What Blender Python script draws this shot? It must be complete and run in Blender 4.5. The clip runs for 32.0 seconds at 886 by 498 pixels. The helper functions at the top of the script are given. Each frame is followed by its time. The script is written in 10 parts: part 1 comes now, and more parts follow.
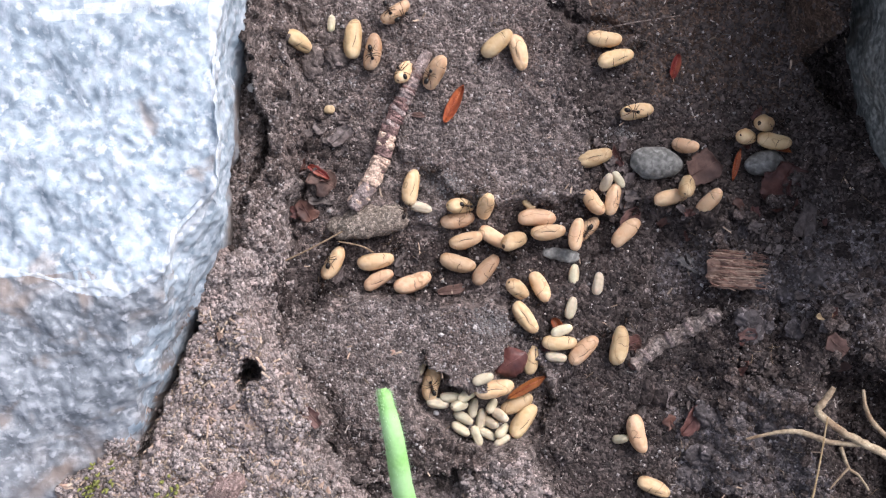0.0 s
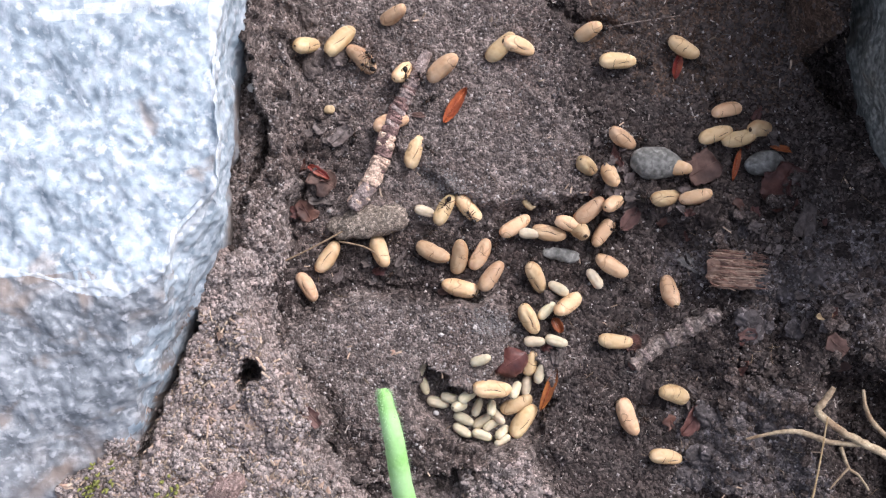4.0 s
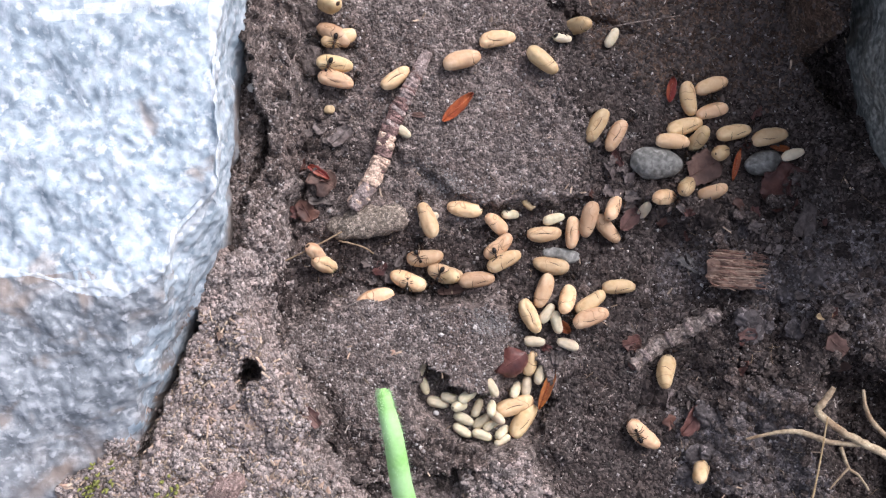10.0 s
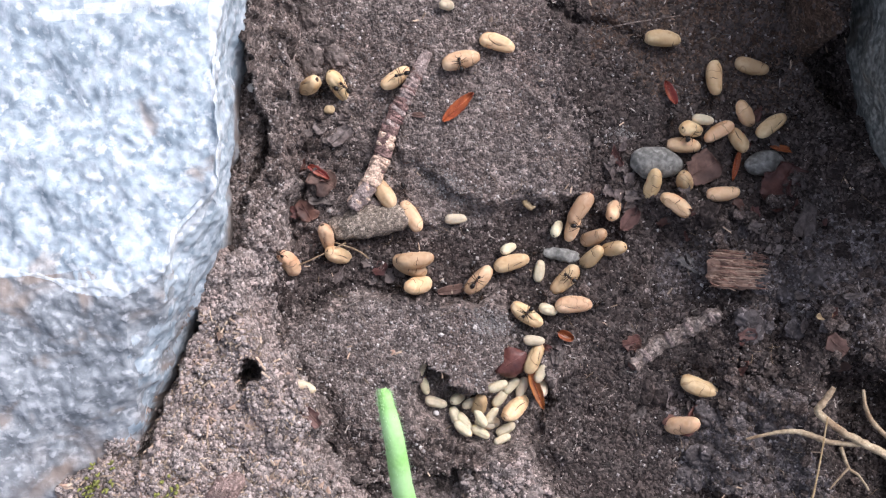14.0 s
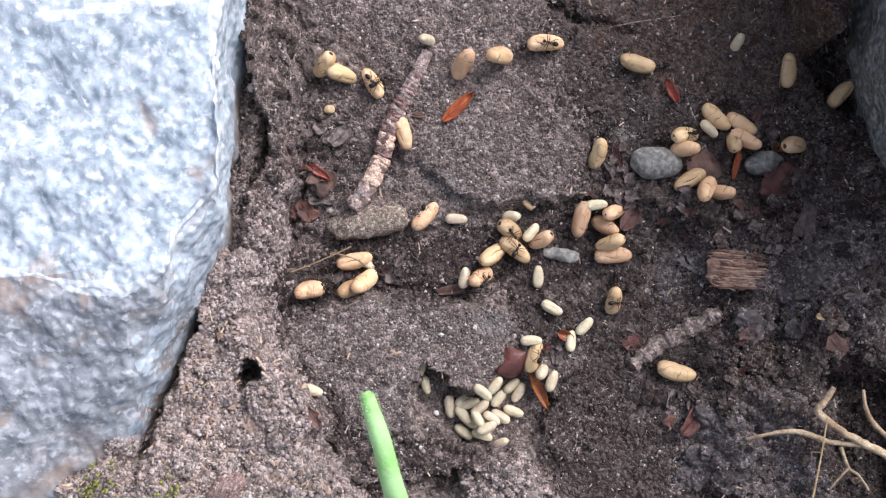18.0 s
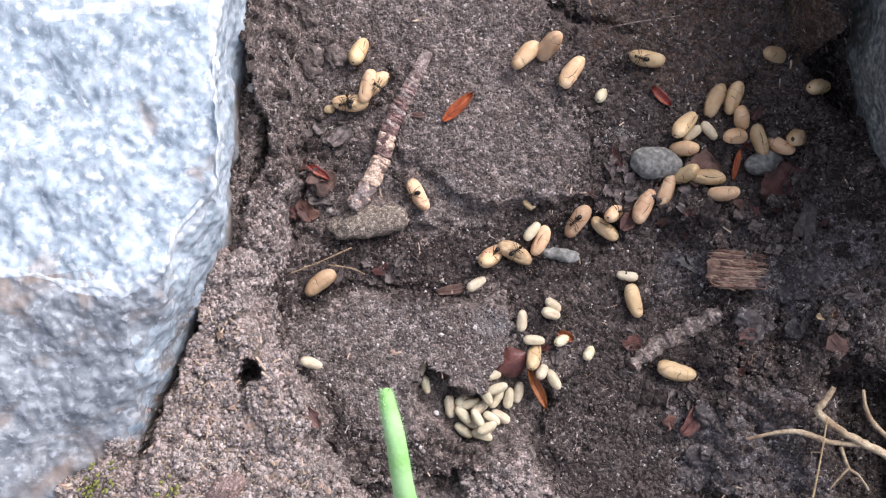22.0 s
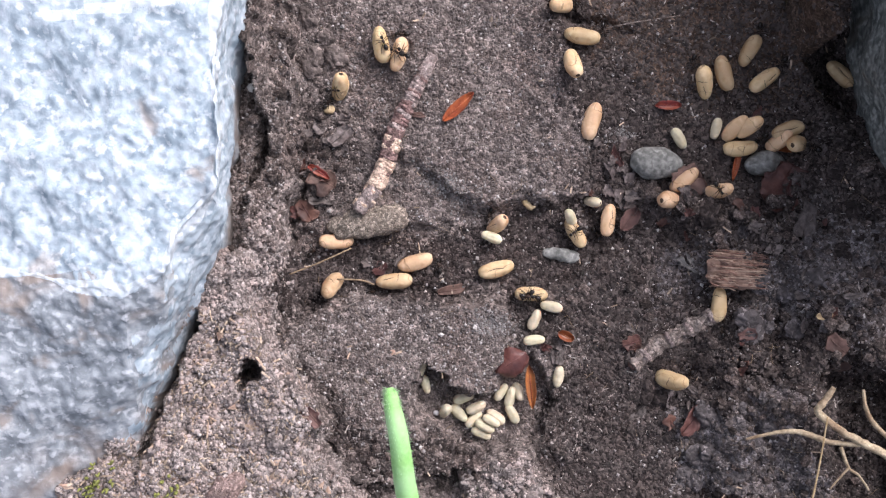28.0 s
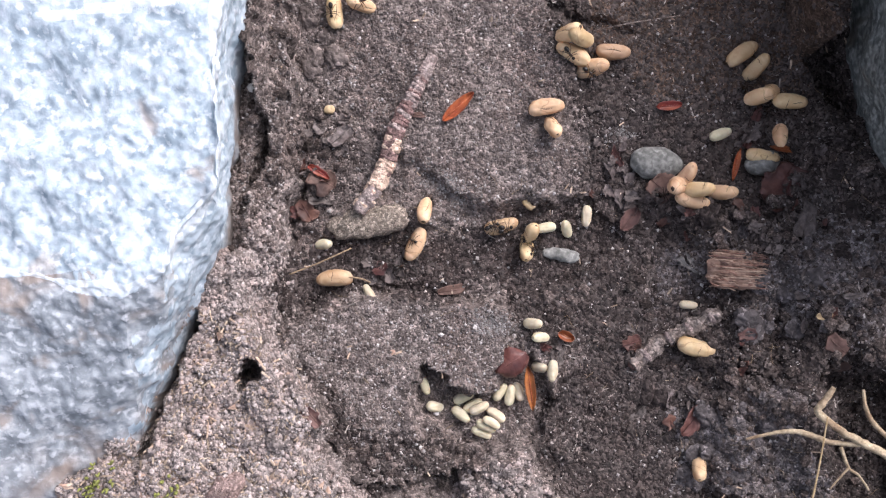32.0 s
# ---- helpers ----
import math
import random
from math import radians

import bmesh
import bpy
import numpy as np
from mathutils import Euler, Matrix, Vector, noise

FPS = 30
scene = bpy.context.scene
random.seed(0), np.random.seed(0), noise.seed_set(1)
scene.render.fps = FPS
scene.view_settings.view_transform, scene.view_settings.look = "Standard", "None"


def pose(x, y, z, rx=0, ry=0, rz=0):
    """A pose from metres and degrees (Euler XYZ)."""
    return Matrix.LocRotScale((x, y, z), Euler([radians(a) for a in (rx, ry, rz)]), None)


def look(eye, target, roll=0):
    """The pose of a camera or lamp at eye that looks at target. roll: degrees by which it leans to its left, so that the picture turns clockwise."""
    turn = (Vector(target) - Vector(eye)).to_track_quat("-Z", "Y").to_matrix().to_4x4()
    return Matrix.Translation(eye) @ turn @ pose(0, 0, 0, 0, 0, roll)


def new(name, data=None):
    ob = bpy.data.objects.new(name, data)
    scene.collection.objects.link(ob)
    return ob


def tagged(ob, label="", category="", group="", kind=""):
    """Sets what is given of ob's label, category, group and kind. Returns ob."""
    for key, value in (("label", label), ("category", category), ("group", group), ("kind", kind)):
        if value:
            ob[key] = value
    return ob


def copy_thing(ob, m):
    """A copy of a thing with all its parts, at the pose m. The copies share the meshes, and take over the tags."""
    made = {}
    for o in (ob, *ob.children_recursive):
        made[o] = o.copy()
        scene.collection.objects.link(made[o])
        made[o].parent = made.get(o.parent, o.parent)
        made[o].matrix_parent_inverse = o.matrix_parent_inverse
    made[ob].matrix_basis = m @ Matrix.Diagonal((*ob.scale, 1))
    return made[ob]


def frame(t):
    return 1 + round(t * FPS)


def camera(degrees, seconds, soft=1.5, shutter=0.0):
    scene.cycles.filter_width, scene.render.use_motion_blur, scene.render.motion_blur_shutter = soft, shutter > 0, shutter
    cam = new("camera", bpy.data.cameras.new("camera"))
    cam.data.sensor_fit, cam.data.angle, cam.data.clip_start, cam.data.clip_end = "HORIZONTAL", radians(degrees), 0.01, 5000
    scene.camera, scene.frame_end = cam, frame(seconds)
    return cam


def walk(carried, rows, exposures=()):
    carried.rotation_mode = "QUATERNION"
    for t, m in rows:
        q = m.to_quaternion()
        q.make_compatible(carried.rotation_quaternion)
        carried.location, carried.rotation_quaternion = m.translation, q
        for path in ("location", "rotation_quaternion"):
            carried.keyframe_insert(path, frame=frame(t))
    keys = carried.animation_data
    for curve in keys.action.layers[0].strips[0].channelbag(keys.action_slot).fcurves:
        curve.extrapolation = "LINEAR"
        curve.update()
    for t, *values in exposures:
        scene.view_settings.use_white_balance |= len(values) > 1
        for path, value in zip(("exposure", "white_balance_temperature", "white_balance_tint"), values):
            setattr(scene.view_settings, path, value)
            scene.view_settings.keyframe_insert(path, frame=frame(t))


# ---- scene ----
# The camera stands still, straight above a hole from which a paving sett was lifted.
cam = camera(50, 32.0, soft=1.3)
EYE = pose(0, 0, 0.20176)
walk(cam, [(0, EYE), (32, EYE)], exposures=[(0, 0.43, 6060, 16), (17, 0.47, 6060, 16), (22, 0.49, 6060, 16), (29, 0.51, 6080, 16), (29.6, 0.6, 6080, 16), (30.6, 0.63, 6080, 16), (32, 0.61, 6080, 16)])

# ---- light: a bright overcast sky ----
world = bpy.data.worlds.new("overcast_sky")
scene.world = world
world.use_nodes = True
sky = world.node_tree.nodes.new("ShaderNodeTexSky")
sky.sky_type, sky.sun_disc = "NISHITA", False
sky.sun_elevation, sky.sun_rotation = radians(41), radians(43)
sky.dust_density, sky.ozone_density = 4.0, 0.6
cloud = world.node_tree.nodes.new("ShaderNodeHueSaturation")
cloud.inputs["Saturation"].default_value = 0.45
world.node_tree.links.new(sky.outputs[0], cloud.inputs["Color"])
world.node_tree.links.new(cloud.outputs[0], world.node_tree.nodes["Background"].inputs[0])
world.node_tree.nodes["Background"].inputs[1].default_value = 0.15
sun = new("sun", bpy.data.lights.new("sun", "SUN"))
sun.data.energy, sun.data.angle, sun.data.color = 2.4, radians(35), (1.0, 0.96, 0.92)
sun.matrix_basis = look((0.7, 0.75, 0.9), (0, 0, 0))


# ---- materials ----
def material(name, colours, grain, patch, rough=0.8, bump=0.3, sheen=0.0, depth=0.0004, per_object=0.0, subsurface=0.0, span=(0.3, 0.7)):
    """A surface that mixes three colours by noise at two scales (metres), with a fine relief."""
    m = bpy.data.materials.new(name)
    m.use_nodes = True
    nodes, links = m.node_tree.nodes, m.node_tree.links
    shader = nodes["Principled BSDF"]
    place = nodes.new("ShaderNodeTexCoord")
    fine, wide = nodes.new("ShaderNodeTexNoise"), nodes.new("ShaderNodeTexNoise")
    fine.inputs["Scale"].default_value, fine.inputs["Detail"].default_value = 1 / grain, 7
    wide.inputs["Scale"].default_value, wide.inputs["Detail"].default_value = 1 / patch, 5
    links.new(place.outputs["Object"], fine.inputs["Vector"])
    links.new(place.outputs["Object"], wide.inputs["Vector"])
    ramp = nodes.new("ShaderNodeValToRGB")
    ramp.color_ramp.elements[0].position, ramp.color_ramp.elements[1].position = span
    for element, colour in zip(ramp.color_ramp.elements, colours):
        element.color = (*colour, 1)
    links.new(fine.outputs["Fac"], ramp.inputs["Fac"])
    ease = nodes.new("ShaderNodeMapRange")
    ease.inputs["From Min"].default_value, ease.inputs["From Max"].default_value = 0.42, 0.68
    links.new(wide.outputs["Fac"], ease.inputs["Value"])
    blend = nodes.new("ShaderNodeMix")
    blend.data_type = "RGBA"
    links.new(ease.outputs["Result"], blend.inputs["Factor"])
    links.new(ramp.outputs["Color"], blend.inputs["A"])
    blend.inputs["B"].default_value = (*colours[2], 1)
    colour = blend.outputs["Result"]
    if per_object:
        info, vary, level = nodes.new("ShaderNodeObjectInfo"), nodes.new("ShaderNodeHueSaturation"), nodes.new("ShaderNodeMapRange")
        level.inputs["To Min"].default_value, level.inputs["To Max"].default_value = 1 - per_object, 1 + per_object
        links.new(info.outputs["Random"], level.inputs["Value"])
        links.new(level.outputs["Result"], vary.inputs["Value"])
        links.new(colour, vary.inputs["Color"])
        spin, hue = nodes.new("ShaderNodeMath"), nodes.new("ShaderNodeMapRange")
        spin.operation = "MULTIPLY"
        spin.inputs[1].default_value = 7.0
        wrap = nodes.new("ShaderNodeMath")
        wrap.operation = "FRACT"
        links.new(info.outputs["Random"], spin.inputs[0])
        links.new(spin.outputs["Value"], wrap.inputs[0])
        links.new(wrap.outputs["Value"], hue.inputs["Value"])
        hue.inputs["To Min"].default_value, hue.inputs["To Max"].default_value = 0.488, 0.512
        links.new(hue.outputs["Result"], vary.inputs["Hue"])
        colour = vary.outputs["Color"]
    links.new(colour, shader.inputs["Base Color"])
    shader.inputs["Roughness"].default_value = rough
    shader.inputs["Specular IOR Level"].default_value = 0.3
    shader.inputs["Sheen Weight"].default_value = sheen
    if subsurface:
        shader.inputs["Subsurface Weight"].default_value = subsurface
        shader.inputs["Subsurface Radius"].default_value = (1.0, 0.6, 0.35)
        shader.inputs["Subsurface Scale"].default_value = 0.0012
    relief = nodes.new("ShaderNodeBump")
    relief.inputs["Strength"].default_value, relief.inputs["Distance"].default_value = bump, depth
    links.new(fine.outputs["Fac"], relief.inputs["Height"])
    links.new(relief.outputs["Normal"], shader.inputs["Normal"])
    return m


SOIL = material("dark_soil", ((0.058, 0.0465, 0.042), (0.292, 0.241, 0.22), (0.16, 0.122, 0.108)), 0.0022, 0.012, 0.92, 0.8)
GREY_SOIL = material("grey_mouldy_soil", ((0.047, 0.040, 0.040), (0.25, 0.221, 0.218), (0.13, 0.108, 0.104)), 0.0022, 0.012, 0.92, 0.8)
# Humus, and also the dark colour painted as shade below the ledge.
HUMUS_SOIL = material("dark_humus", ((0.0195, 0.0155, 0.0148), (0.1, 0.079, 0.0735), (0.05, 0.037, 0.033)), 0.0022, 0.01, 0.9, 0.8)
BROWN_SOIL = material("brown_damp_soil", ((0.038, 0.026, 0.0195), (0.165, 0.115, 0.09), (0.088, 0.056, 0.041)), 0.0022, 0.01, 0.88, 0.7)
DRY_SOIL = material("dry_sandy_soil", ((0.1, 0.082, 0.077), (0.5, 0.43, 0.4), (0.29, 0.227, 0.205)), 0.0022, 0.008, 0.92, 0.8)


def granular(m, size, dark, light, depth):
    """Give a material single grains: cells that differ in brightness and stand proud of their joints."""
    nodes, links = m.node_tree.nodes, m.node_tree.links
    shader = nodes["Principled BSDF"]
    before = shader.inputs["Base Color"].links[0].from_socket
    relief = shader.inputs["Normal"].links[0].from_node
    place, cells = nodes.new("ShaderNodeTexCoord"), nodes.new("ShaderNodeTexVoronoi")
    cells.inputs["Scale"].default_value = 1 / size
    swirl, centre, push, moved = nodes.new("ShaderNodeTexNoise"), nodes.new("ShaderNodeVectorMath"), nodes.new("ShaderNodeVectorMath"), nodes.new("ShaderNodeVectorMath")
    swirl.inputs["Scale"].default_value, swirl.inputs["Detail"].default_value = 0.8 / size, 3
    centre.operation, push.operation, moved.operation = "SUBTRACT", "SCALE", "ADD"
    centre.inputs[1].default_value = (0.5, 0.5, 0.5)
    push.inputs["Scale"].default_value = 2.4 * size
    links.new(place.outputs["Object"], swirl.inputs["Vector"])
    links.new(swirl.outputs["Color"], centre.inputs[0])
    links.new(centre.outputs["Vector"], push.inputs[0])
    links.new(place.outputs["Object"], moved.inputs[0])
    links.new(push.outputs["Vector"], moved.inputs[1])
    links.new(moved.outputs["Vector"], cells.inputs["Vector"])
    shader.inputs["Specular IOR Level"].default_value = 0.12
    tone, level, vary = nodes.new("ShaderNodeSeparateColor"), nodes.new("ShaderNodeMapRange"), nodes.new("ShaderNodeHueSaturation")
    curve = nodes.new("ShaderNodeMath")
    curve.operation = "POWER"
    curve.inputs[1].default_value = 2.2
    links.new(cells.outputs["Color"], tone.inputs["Color"])
    links.new(tone.outputs["Red"], curve.inputs[0])
    links.new(curve.outputs["Value"], level.inputs["Value"])
    level.inputs["To Min"].default_value, level.inputs["To Max"].default_value = dark, light
    links.new(level.outputs["Result"], vary.inputs["Value"])
    links.new(before, vary.inputs["Color"])
    links.new(vary.outputs["Color"], shader.inputs["Base Color"])
    second = nodes.new("ShaderNodeBump")
    second.invert = True
    second.inputs["Strength"].default_value, second.inputs["Distance"].default_value = 1.0, depth
    links.new(cells.outputs["Distance"], second.inputs["Height"])
    links.new(relief.outputs["Normal"], second.inputs["Normal"])
    links.new(second.outputs["Normal"], shader.inputs["Normal"])
    return m


granular(SOIL, 0.0006, 0.58, 2.1, 0.0005)
granular(GREY_SOIL, 0.0006, 0.58, 2.1, 0.0005)
granular(HUMUS_SOIL, 0.0006, 0.5, 2.3, 0.0006)
granular(BROWN_SOIL, 0.0005, 0.6, 1.9, 0.0004)
granular(DRY_SOIL, 0.0006, 0.45, 1.9, 0.0006)


def granite(name, dark, middle, light, white, stain, stained, crystal=0.0026, rough=0.6):
    """Granite: grey crystal clusters, small white crystals between them, and rusty stains."""
    m = bpy.data.materials.new(name)
    m.use_nodes = True
    nodes, links = m.node_tree.nodes, m.node_tree.links
    shader, place = nodes["Principled BSDF"], nodes.new("ShaderNodeTexCoord")

    def field(size, detail, warp=0.0):
        made = nodes.new("ShaderNodeTexNoise")
        made.inputs["Scale"].default_value, made.inputs["Detail"].default_value, made.inputs["Distortion"].default_value = 1 / size, detail, warp
        links.new(place.outputs["Object"], made.inputs["Vector"])
        return made.outputs["Fac"]

    def eased(value, low, high, top=1.0):
        made = nodes.new("ShaderNodeMapRange")
        made.interpolation_type = "SMOOTHSTEP"
        made.inputs["From Min"].default_value, made.inputs["From Max"].default_value, made.inputs["To Max"].default_value = low, high, top
        links.new(value, made.inputs["Value"])
        return made.outputs["Result"]

    def over(below, tint, factor):
        made = nodes.new("ShaderNodeMix")
        made.data_type = "RGBA"
        links.new(factor, made.inputs["Factor"])
        links.new(below, made.inputs["A"])
        made.inputs["B"].default_value = (*tint, 1)
        return made.outputs["Result"]

    clusters = field(crystal, 3.5, 0.3)
    ramp = nodes.new("ShaderNodeValToRGB")
    ramp.color_ramp.elements[0].position, ramp.color_ramp.elements[1].position = 0.36, 0.64
    ramp.color_ramp.elements[0].color, ramp.color_ramp.elements[1].color = (*dark, 1), (*light, 1)
    ramp.color_ramp.elements.new(0.5).color = (*middle, 1)
    links.new(clusters, ramp.inputs["Fac"])
    small = field(0.0015, 2)
    colour = over(ramp.outputs["Color"], white, eased(small, 0.52, 0.68, 0.75))
    colour = over(colour, dark, eased(field(0.0017, 2.5), 0.55, 0.7, 0.6))
    colour = over(colour, stain, eased(field(0.009, 5, 0.6), 0.63 - 0.16 * stained, 0.78 - 0.12 * stained, 0.75))
    links.new(colour, shader.inputs["Base Color"])
    shader.inputs["Roughness"].default_value, shader.inputs["Specular IOR Level"].default_value = rough, 0.25
    relief, second = nodes.new("ShaderNodeBump"), nodes.new("ShaderNodeBump")
    relief.inputs["Strength"].default_value, relief.inputs["Distance"].default_value = 0.35, 0.0005
    second.inputs["Strength"].default_value, second.inputs["Distance"].default_value = 0.35, 0.0003
    links.new(clusters, relief.inputs["Height"])
    links.new(small, second.inputs["Height"])
    links.new(relief.outputs["Normal"], second.inputs["Normal"])
    links.new(second.outputs["Normal"], shader.inputs["Normal"])
    return m


GRANITE = granite("grey_granite", (0.25, 0.31, 0.36), (0.385, 0.45, 0.505), (0.475, 0.535, 0.585), (0.67, 0.705, 0.74), (0.45, 0.38, 0.33), 0.12)
# Colour of the chipped rim, also used for the painted highlight band.
CHIPPED_HIGHLIGHT_GRANITE = granite("chipped_highlight_granite", (0.38, 0.435, 0.48), (0.54, 0.59, 0.63), (0.66, 0.69, 0.72), (0.78, 0.8, 0.82), (0.6, 0.56, 0.5), 0.0)


def dirtied(m, low, high, tint):
    """Soil that clings in patches to the foot of a stone, between two heights."""
    nodes, links = m.node_tree.nodes, m.node_tree.links
    shader = nodes["Principled BSDF"]
    before = shader.inputs["Base Color"].links[0].from_socket
    place, axes, rise, field, patch = nodes.new("ShaderNodeTexCoord"), nodes.new("ShaderNodeSeparateXYZ"), nodes.new("ShaderNodeMapRange"), nodes.new("ShaderNodeTexNoise"), nodes.new("ShaderNodeMath")
    links.new(place.outputs["Object"], axes.inputs["Vector"])
    links.new(axes.outputs["Z"], rise.inputs["Value"])
    rise.inputs["From Min"].default_value, rise.inputs["From Max"].default_value = high, low
    field.inputs["Scale"].default_value, field.inputs["Detail"].default_value = 160, 6
    links.new(place.outputs["Object"], field.inputs["Vector"])
    patch.operation = "MULTIPLY"
    links.new(rise.outputs["Result"], patch.inputs[0])
    links.new(field.outputs["Fac"], patch.inputs[1])
    sharp = nodes.new("ShaderNodeMapRange")
    sharp.inputs["From Min"].default_value, sharp.inputs["From Max"].default_value, sharp.inputs["To Max"].default_value = 0.2, 0.46, 0.85
    links.new(patch.outputs["Value"], sharp.inputs["Value"])
    cover = nodes.new("ShaderNodeMix")
    cover.data_type = "RGBA"
    links.new(sharp.outputs["Result"], cover.inputs["Factor"])
    links.new(before, cover.inputs["A"])
    cover.inputs["B"].default_value = (*tint, 1)
    links.new(cover.outputs["Result"], shader.inputs["Base Color"])
    return m


# Darker front stone: the slope's shade put into the colour, with rusty stains.
WORN_SHADED_GRANITE = granite("weathered_shaded_granite", (0.19, 0.21, 0.23), (0.295, 0.32, 0.345), (0.42, 0.445, 0.47), (0.6, 0.62, 0.65), (0.32, 0.25, 0.205), 0.62, 0.0024, 0.9)
dirtied(GRANITE, 0.004, 0.020, (0.22, 0.17, 0.14))
dirtied(WORN_SHADED_GRANITE, 0.006, 0.030, (0.25, 0.195, 0.165))
# Dark grey over every face of the right-hand sett.
DARK_GRANITE = granite("dark_grey_granite", (0.065, 0.071, 0.069), (0.135, 0.144, 0.14), (0.24, 0.25, 0.24), (0.36, 0.37, 0.35), (0.1, 0.085, 0.07), 0.4, 0.0016, 0.55)
COCOON = material("tan_cocoon_silk", ((0.53, 0.345, 0.19), (0.71, 0.525, 0.335), (0.42, 0.245, 0.12)), 0.0016, 0.0035, 0.5, 0.25, per_object=0.27, subsurface=0.15)


def creased(m, size, width, tint):
    """Thin brown crease lines, which differ from cocoon to cocoon."""
    nodes, links = m.node_tree.nodes, m.node_tree.links
    shader = nodes["Principled BSDF"]
    before = shader.inputs["Base Color"].links[0].from_socket
    place, info, shift, field = nodes.new("ShaderNodeTexCoord"), nodes.new("ShaderNodeObjectInfo"), nodes.new("ShaderNodeVectorMath"), nodes.new("ShaderNodeTexNoise")
    shift.operation = "ADD"
    links.new(place.outputs["Object"], shift.inputs[0])
    links.new(info.outputs["Random"], shift.inputs[1])
    field.inputs["Scale"].default_value, field.inputs["Detail"].default_value = 1 / size, 2
    links.new(shift.outputs["Vector"], field.inputs["Vector"])
    gap = nodes.new("ShaderNodeMath")
    gap.operation = "COMPARE"
    gap.inputs[1].default_value, gap.inputs[2].default_value = 0.5, width
    links.new(field.outputs["Fac"], gap.inputs[0])
    line = nodes.new("ShaderNodeMix")
    line.data_type = "RGBA"
    fade = nodes.new("ShaderNodeMath")
    fade.operation = "MULTIPLY"
    fade.inputs[1].default_value = 0.5
    links.new(gap.outputs["Value"], fade.inputs[0])
    links.new(fade.outputs["Value"], line.inputs["Factor"])
    links.new(before, line.inputs["A"])
    line.inputs["B"].default_value = (*tint, 1)
    links.new(line.outputs["Result"], shader.inputs["Base Color"])
    return m


creased(COCOON, 0.007, 0.006, (0.24, 0.13, 0.06))
GREEN = material("green_blade", ((0.24, 0.5, 0.14), (0.34, 0.62, 0.22), (0.44, 0.7, 0.34)), 0.001, 0.01, 0.45, 0.2)


# ---- ground ----
def hashed(i, j, seed):
    v = np.sin(i * 127.1 + j * 311.7 + seed * 74.7) * 43758.5453
    return v - np.floor(v)


def lumps(x, y, size, seed):
    """Smooth value noise from -1 to 1 with lumps of the given size."""
    x, y = x / size + 37.3, y / size + 91.7
    i, j = np.floor(x), np.floor(y)
    fx, fy = x - i, y - j
    fx, fy = fx * fx * (3 - 2 * fx), fy * fy * (3 - 2 * fy)
    a = hashed(i, j, seed) * (1 - fx) + hashed(i + 1, j, seed) * fx
    b = hashed(i, j + 1, seed) * (1 - fx) + hashed(i + 1, j + 1, seed) * fx
    return 2 * (a * (1 - fy) + b * fy) - 1


def crumbs(x, y, size, seed):
    """Rounded crumbs, 0 in the cracks between them and 1 on their tops."""
    x, y = x / size + 51.7, y / size + 33.1
    i, j = np.floor(x), np.floor(y)
    near = np.full(np.shape(x), 9.0)
    for a in (-1, 0, 1):
        for b in (-1, 0, 1):
            cx, cy = i + a + hashed(i + a, j + b, seed), j + b + hashed(i + a, j + b, seed + 5)
            near = np.minimum(near, (x - cx) ** 2 + (y - cy) ** 2 + 0.35 * hashed(i + a, j + b, seed + 9))
    return np.clip(1 - near, 0, 1)


def inside(x, y, outline, soft):
    """1 inside an outline and 0 outside it, over an edge that is soft metres wide."""
    d2, odd = np.full(np.shape(x), 1e9), np.zeros(np.shape(x), bool)
    for (ax, ay), (bx, by) in zip(outline, outline[1:] + outline[:1]):
        ex, ey = bx - ax, by - ay
        k = np.clip(((x - ax) * ex + (y - ay) * ey) / (ex * ex + ey * ey), 0, 1)
        d2 = np.minimum(d2, (x - ax - k * ex) ** 2 + (y - ay - k * ey) ** 2)
        odd ^= ((ay > y) != (by > y)) & (x < ex * (y - ay) / (ey if ey else 1e-12) + ax)
    k = np.clip(np.where(odd, 1, -1) * np.sqrt(d2) / soft + 0.5, 0, 1)
    return k * k * (3 - 2 * k)


BANK = [(-0.1728, 0.1561), (-0.0313, 0.1561), (-0.0314, 0.0513), (-0.0303, 0.0222), (-0.0331, -0.0022), (-0.0356, -0.0185), (-0.0278, -0.0290), (-0.0238, -0.0354), (-0.0247, -0.0418), (-0.0168, -0.0523), (-0.0075, -0.1233), (-0.1728, -0.1233)]
LEDGE = [(-0.1666, 0.1506), (-0.0369, 0.1506), (-0.0369, 0.0495), (-0.0386, 0.0214), (-0.0403, 0.0001), (-0.0386, -0.0134), (-0.0353, -0.0190), (-0.0285, -0.0280), (-0.0251, -0.0347), (-0.0274, -0.0414), (-0.0207, -0.0515), (-0.0150, -0.1189), (-0.1666, -0.1189)]
UPPER_CRUST = [(-0.0315, 0.0885), (-0.0291, 0.0455), (-0.0220, 0.0324), (-0.0112, 0.0228), (-0.0059, 0.0178), (0.0007, 0.0139), (0.0073, 0.0094), (0.0174, 0.0106), (0.0296, 0.0115), (0.0312, 0.0240), (0.0258, 0.0455), (0.0234, 0.0885)]
LOWER_CRUST = [(-0.0349, -0.0189), (-0.0266, -0.0141), (-0.0159, -0.0096), (-0.0029, -0.0112), (0.0102, -0.0112), (0.0152, -0.0159), (0.0126, -0.0236), (0.0096, -0.0296), (0.0019, -0.0298), (-0.0043, -0.0236), (-0.0074, -0.0308), (-0.0029, -0.0415), (0.0078, -0.0462), (-0.0100, -0.0498), (-0.0219, -0.0486), (-0.0248, -0.0367)]
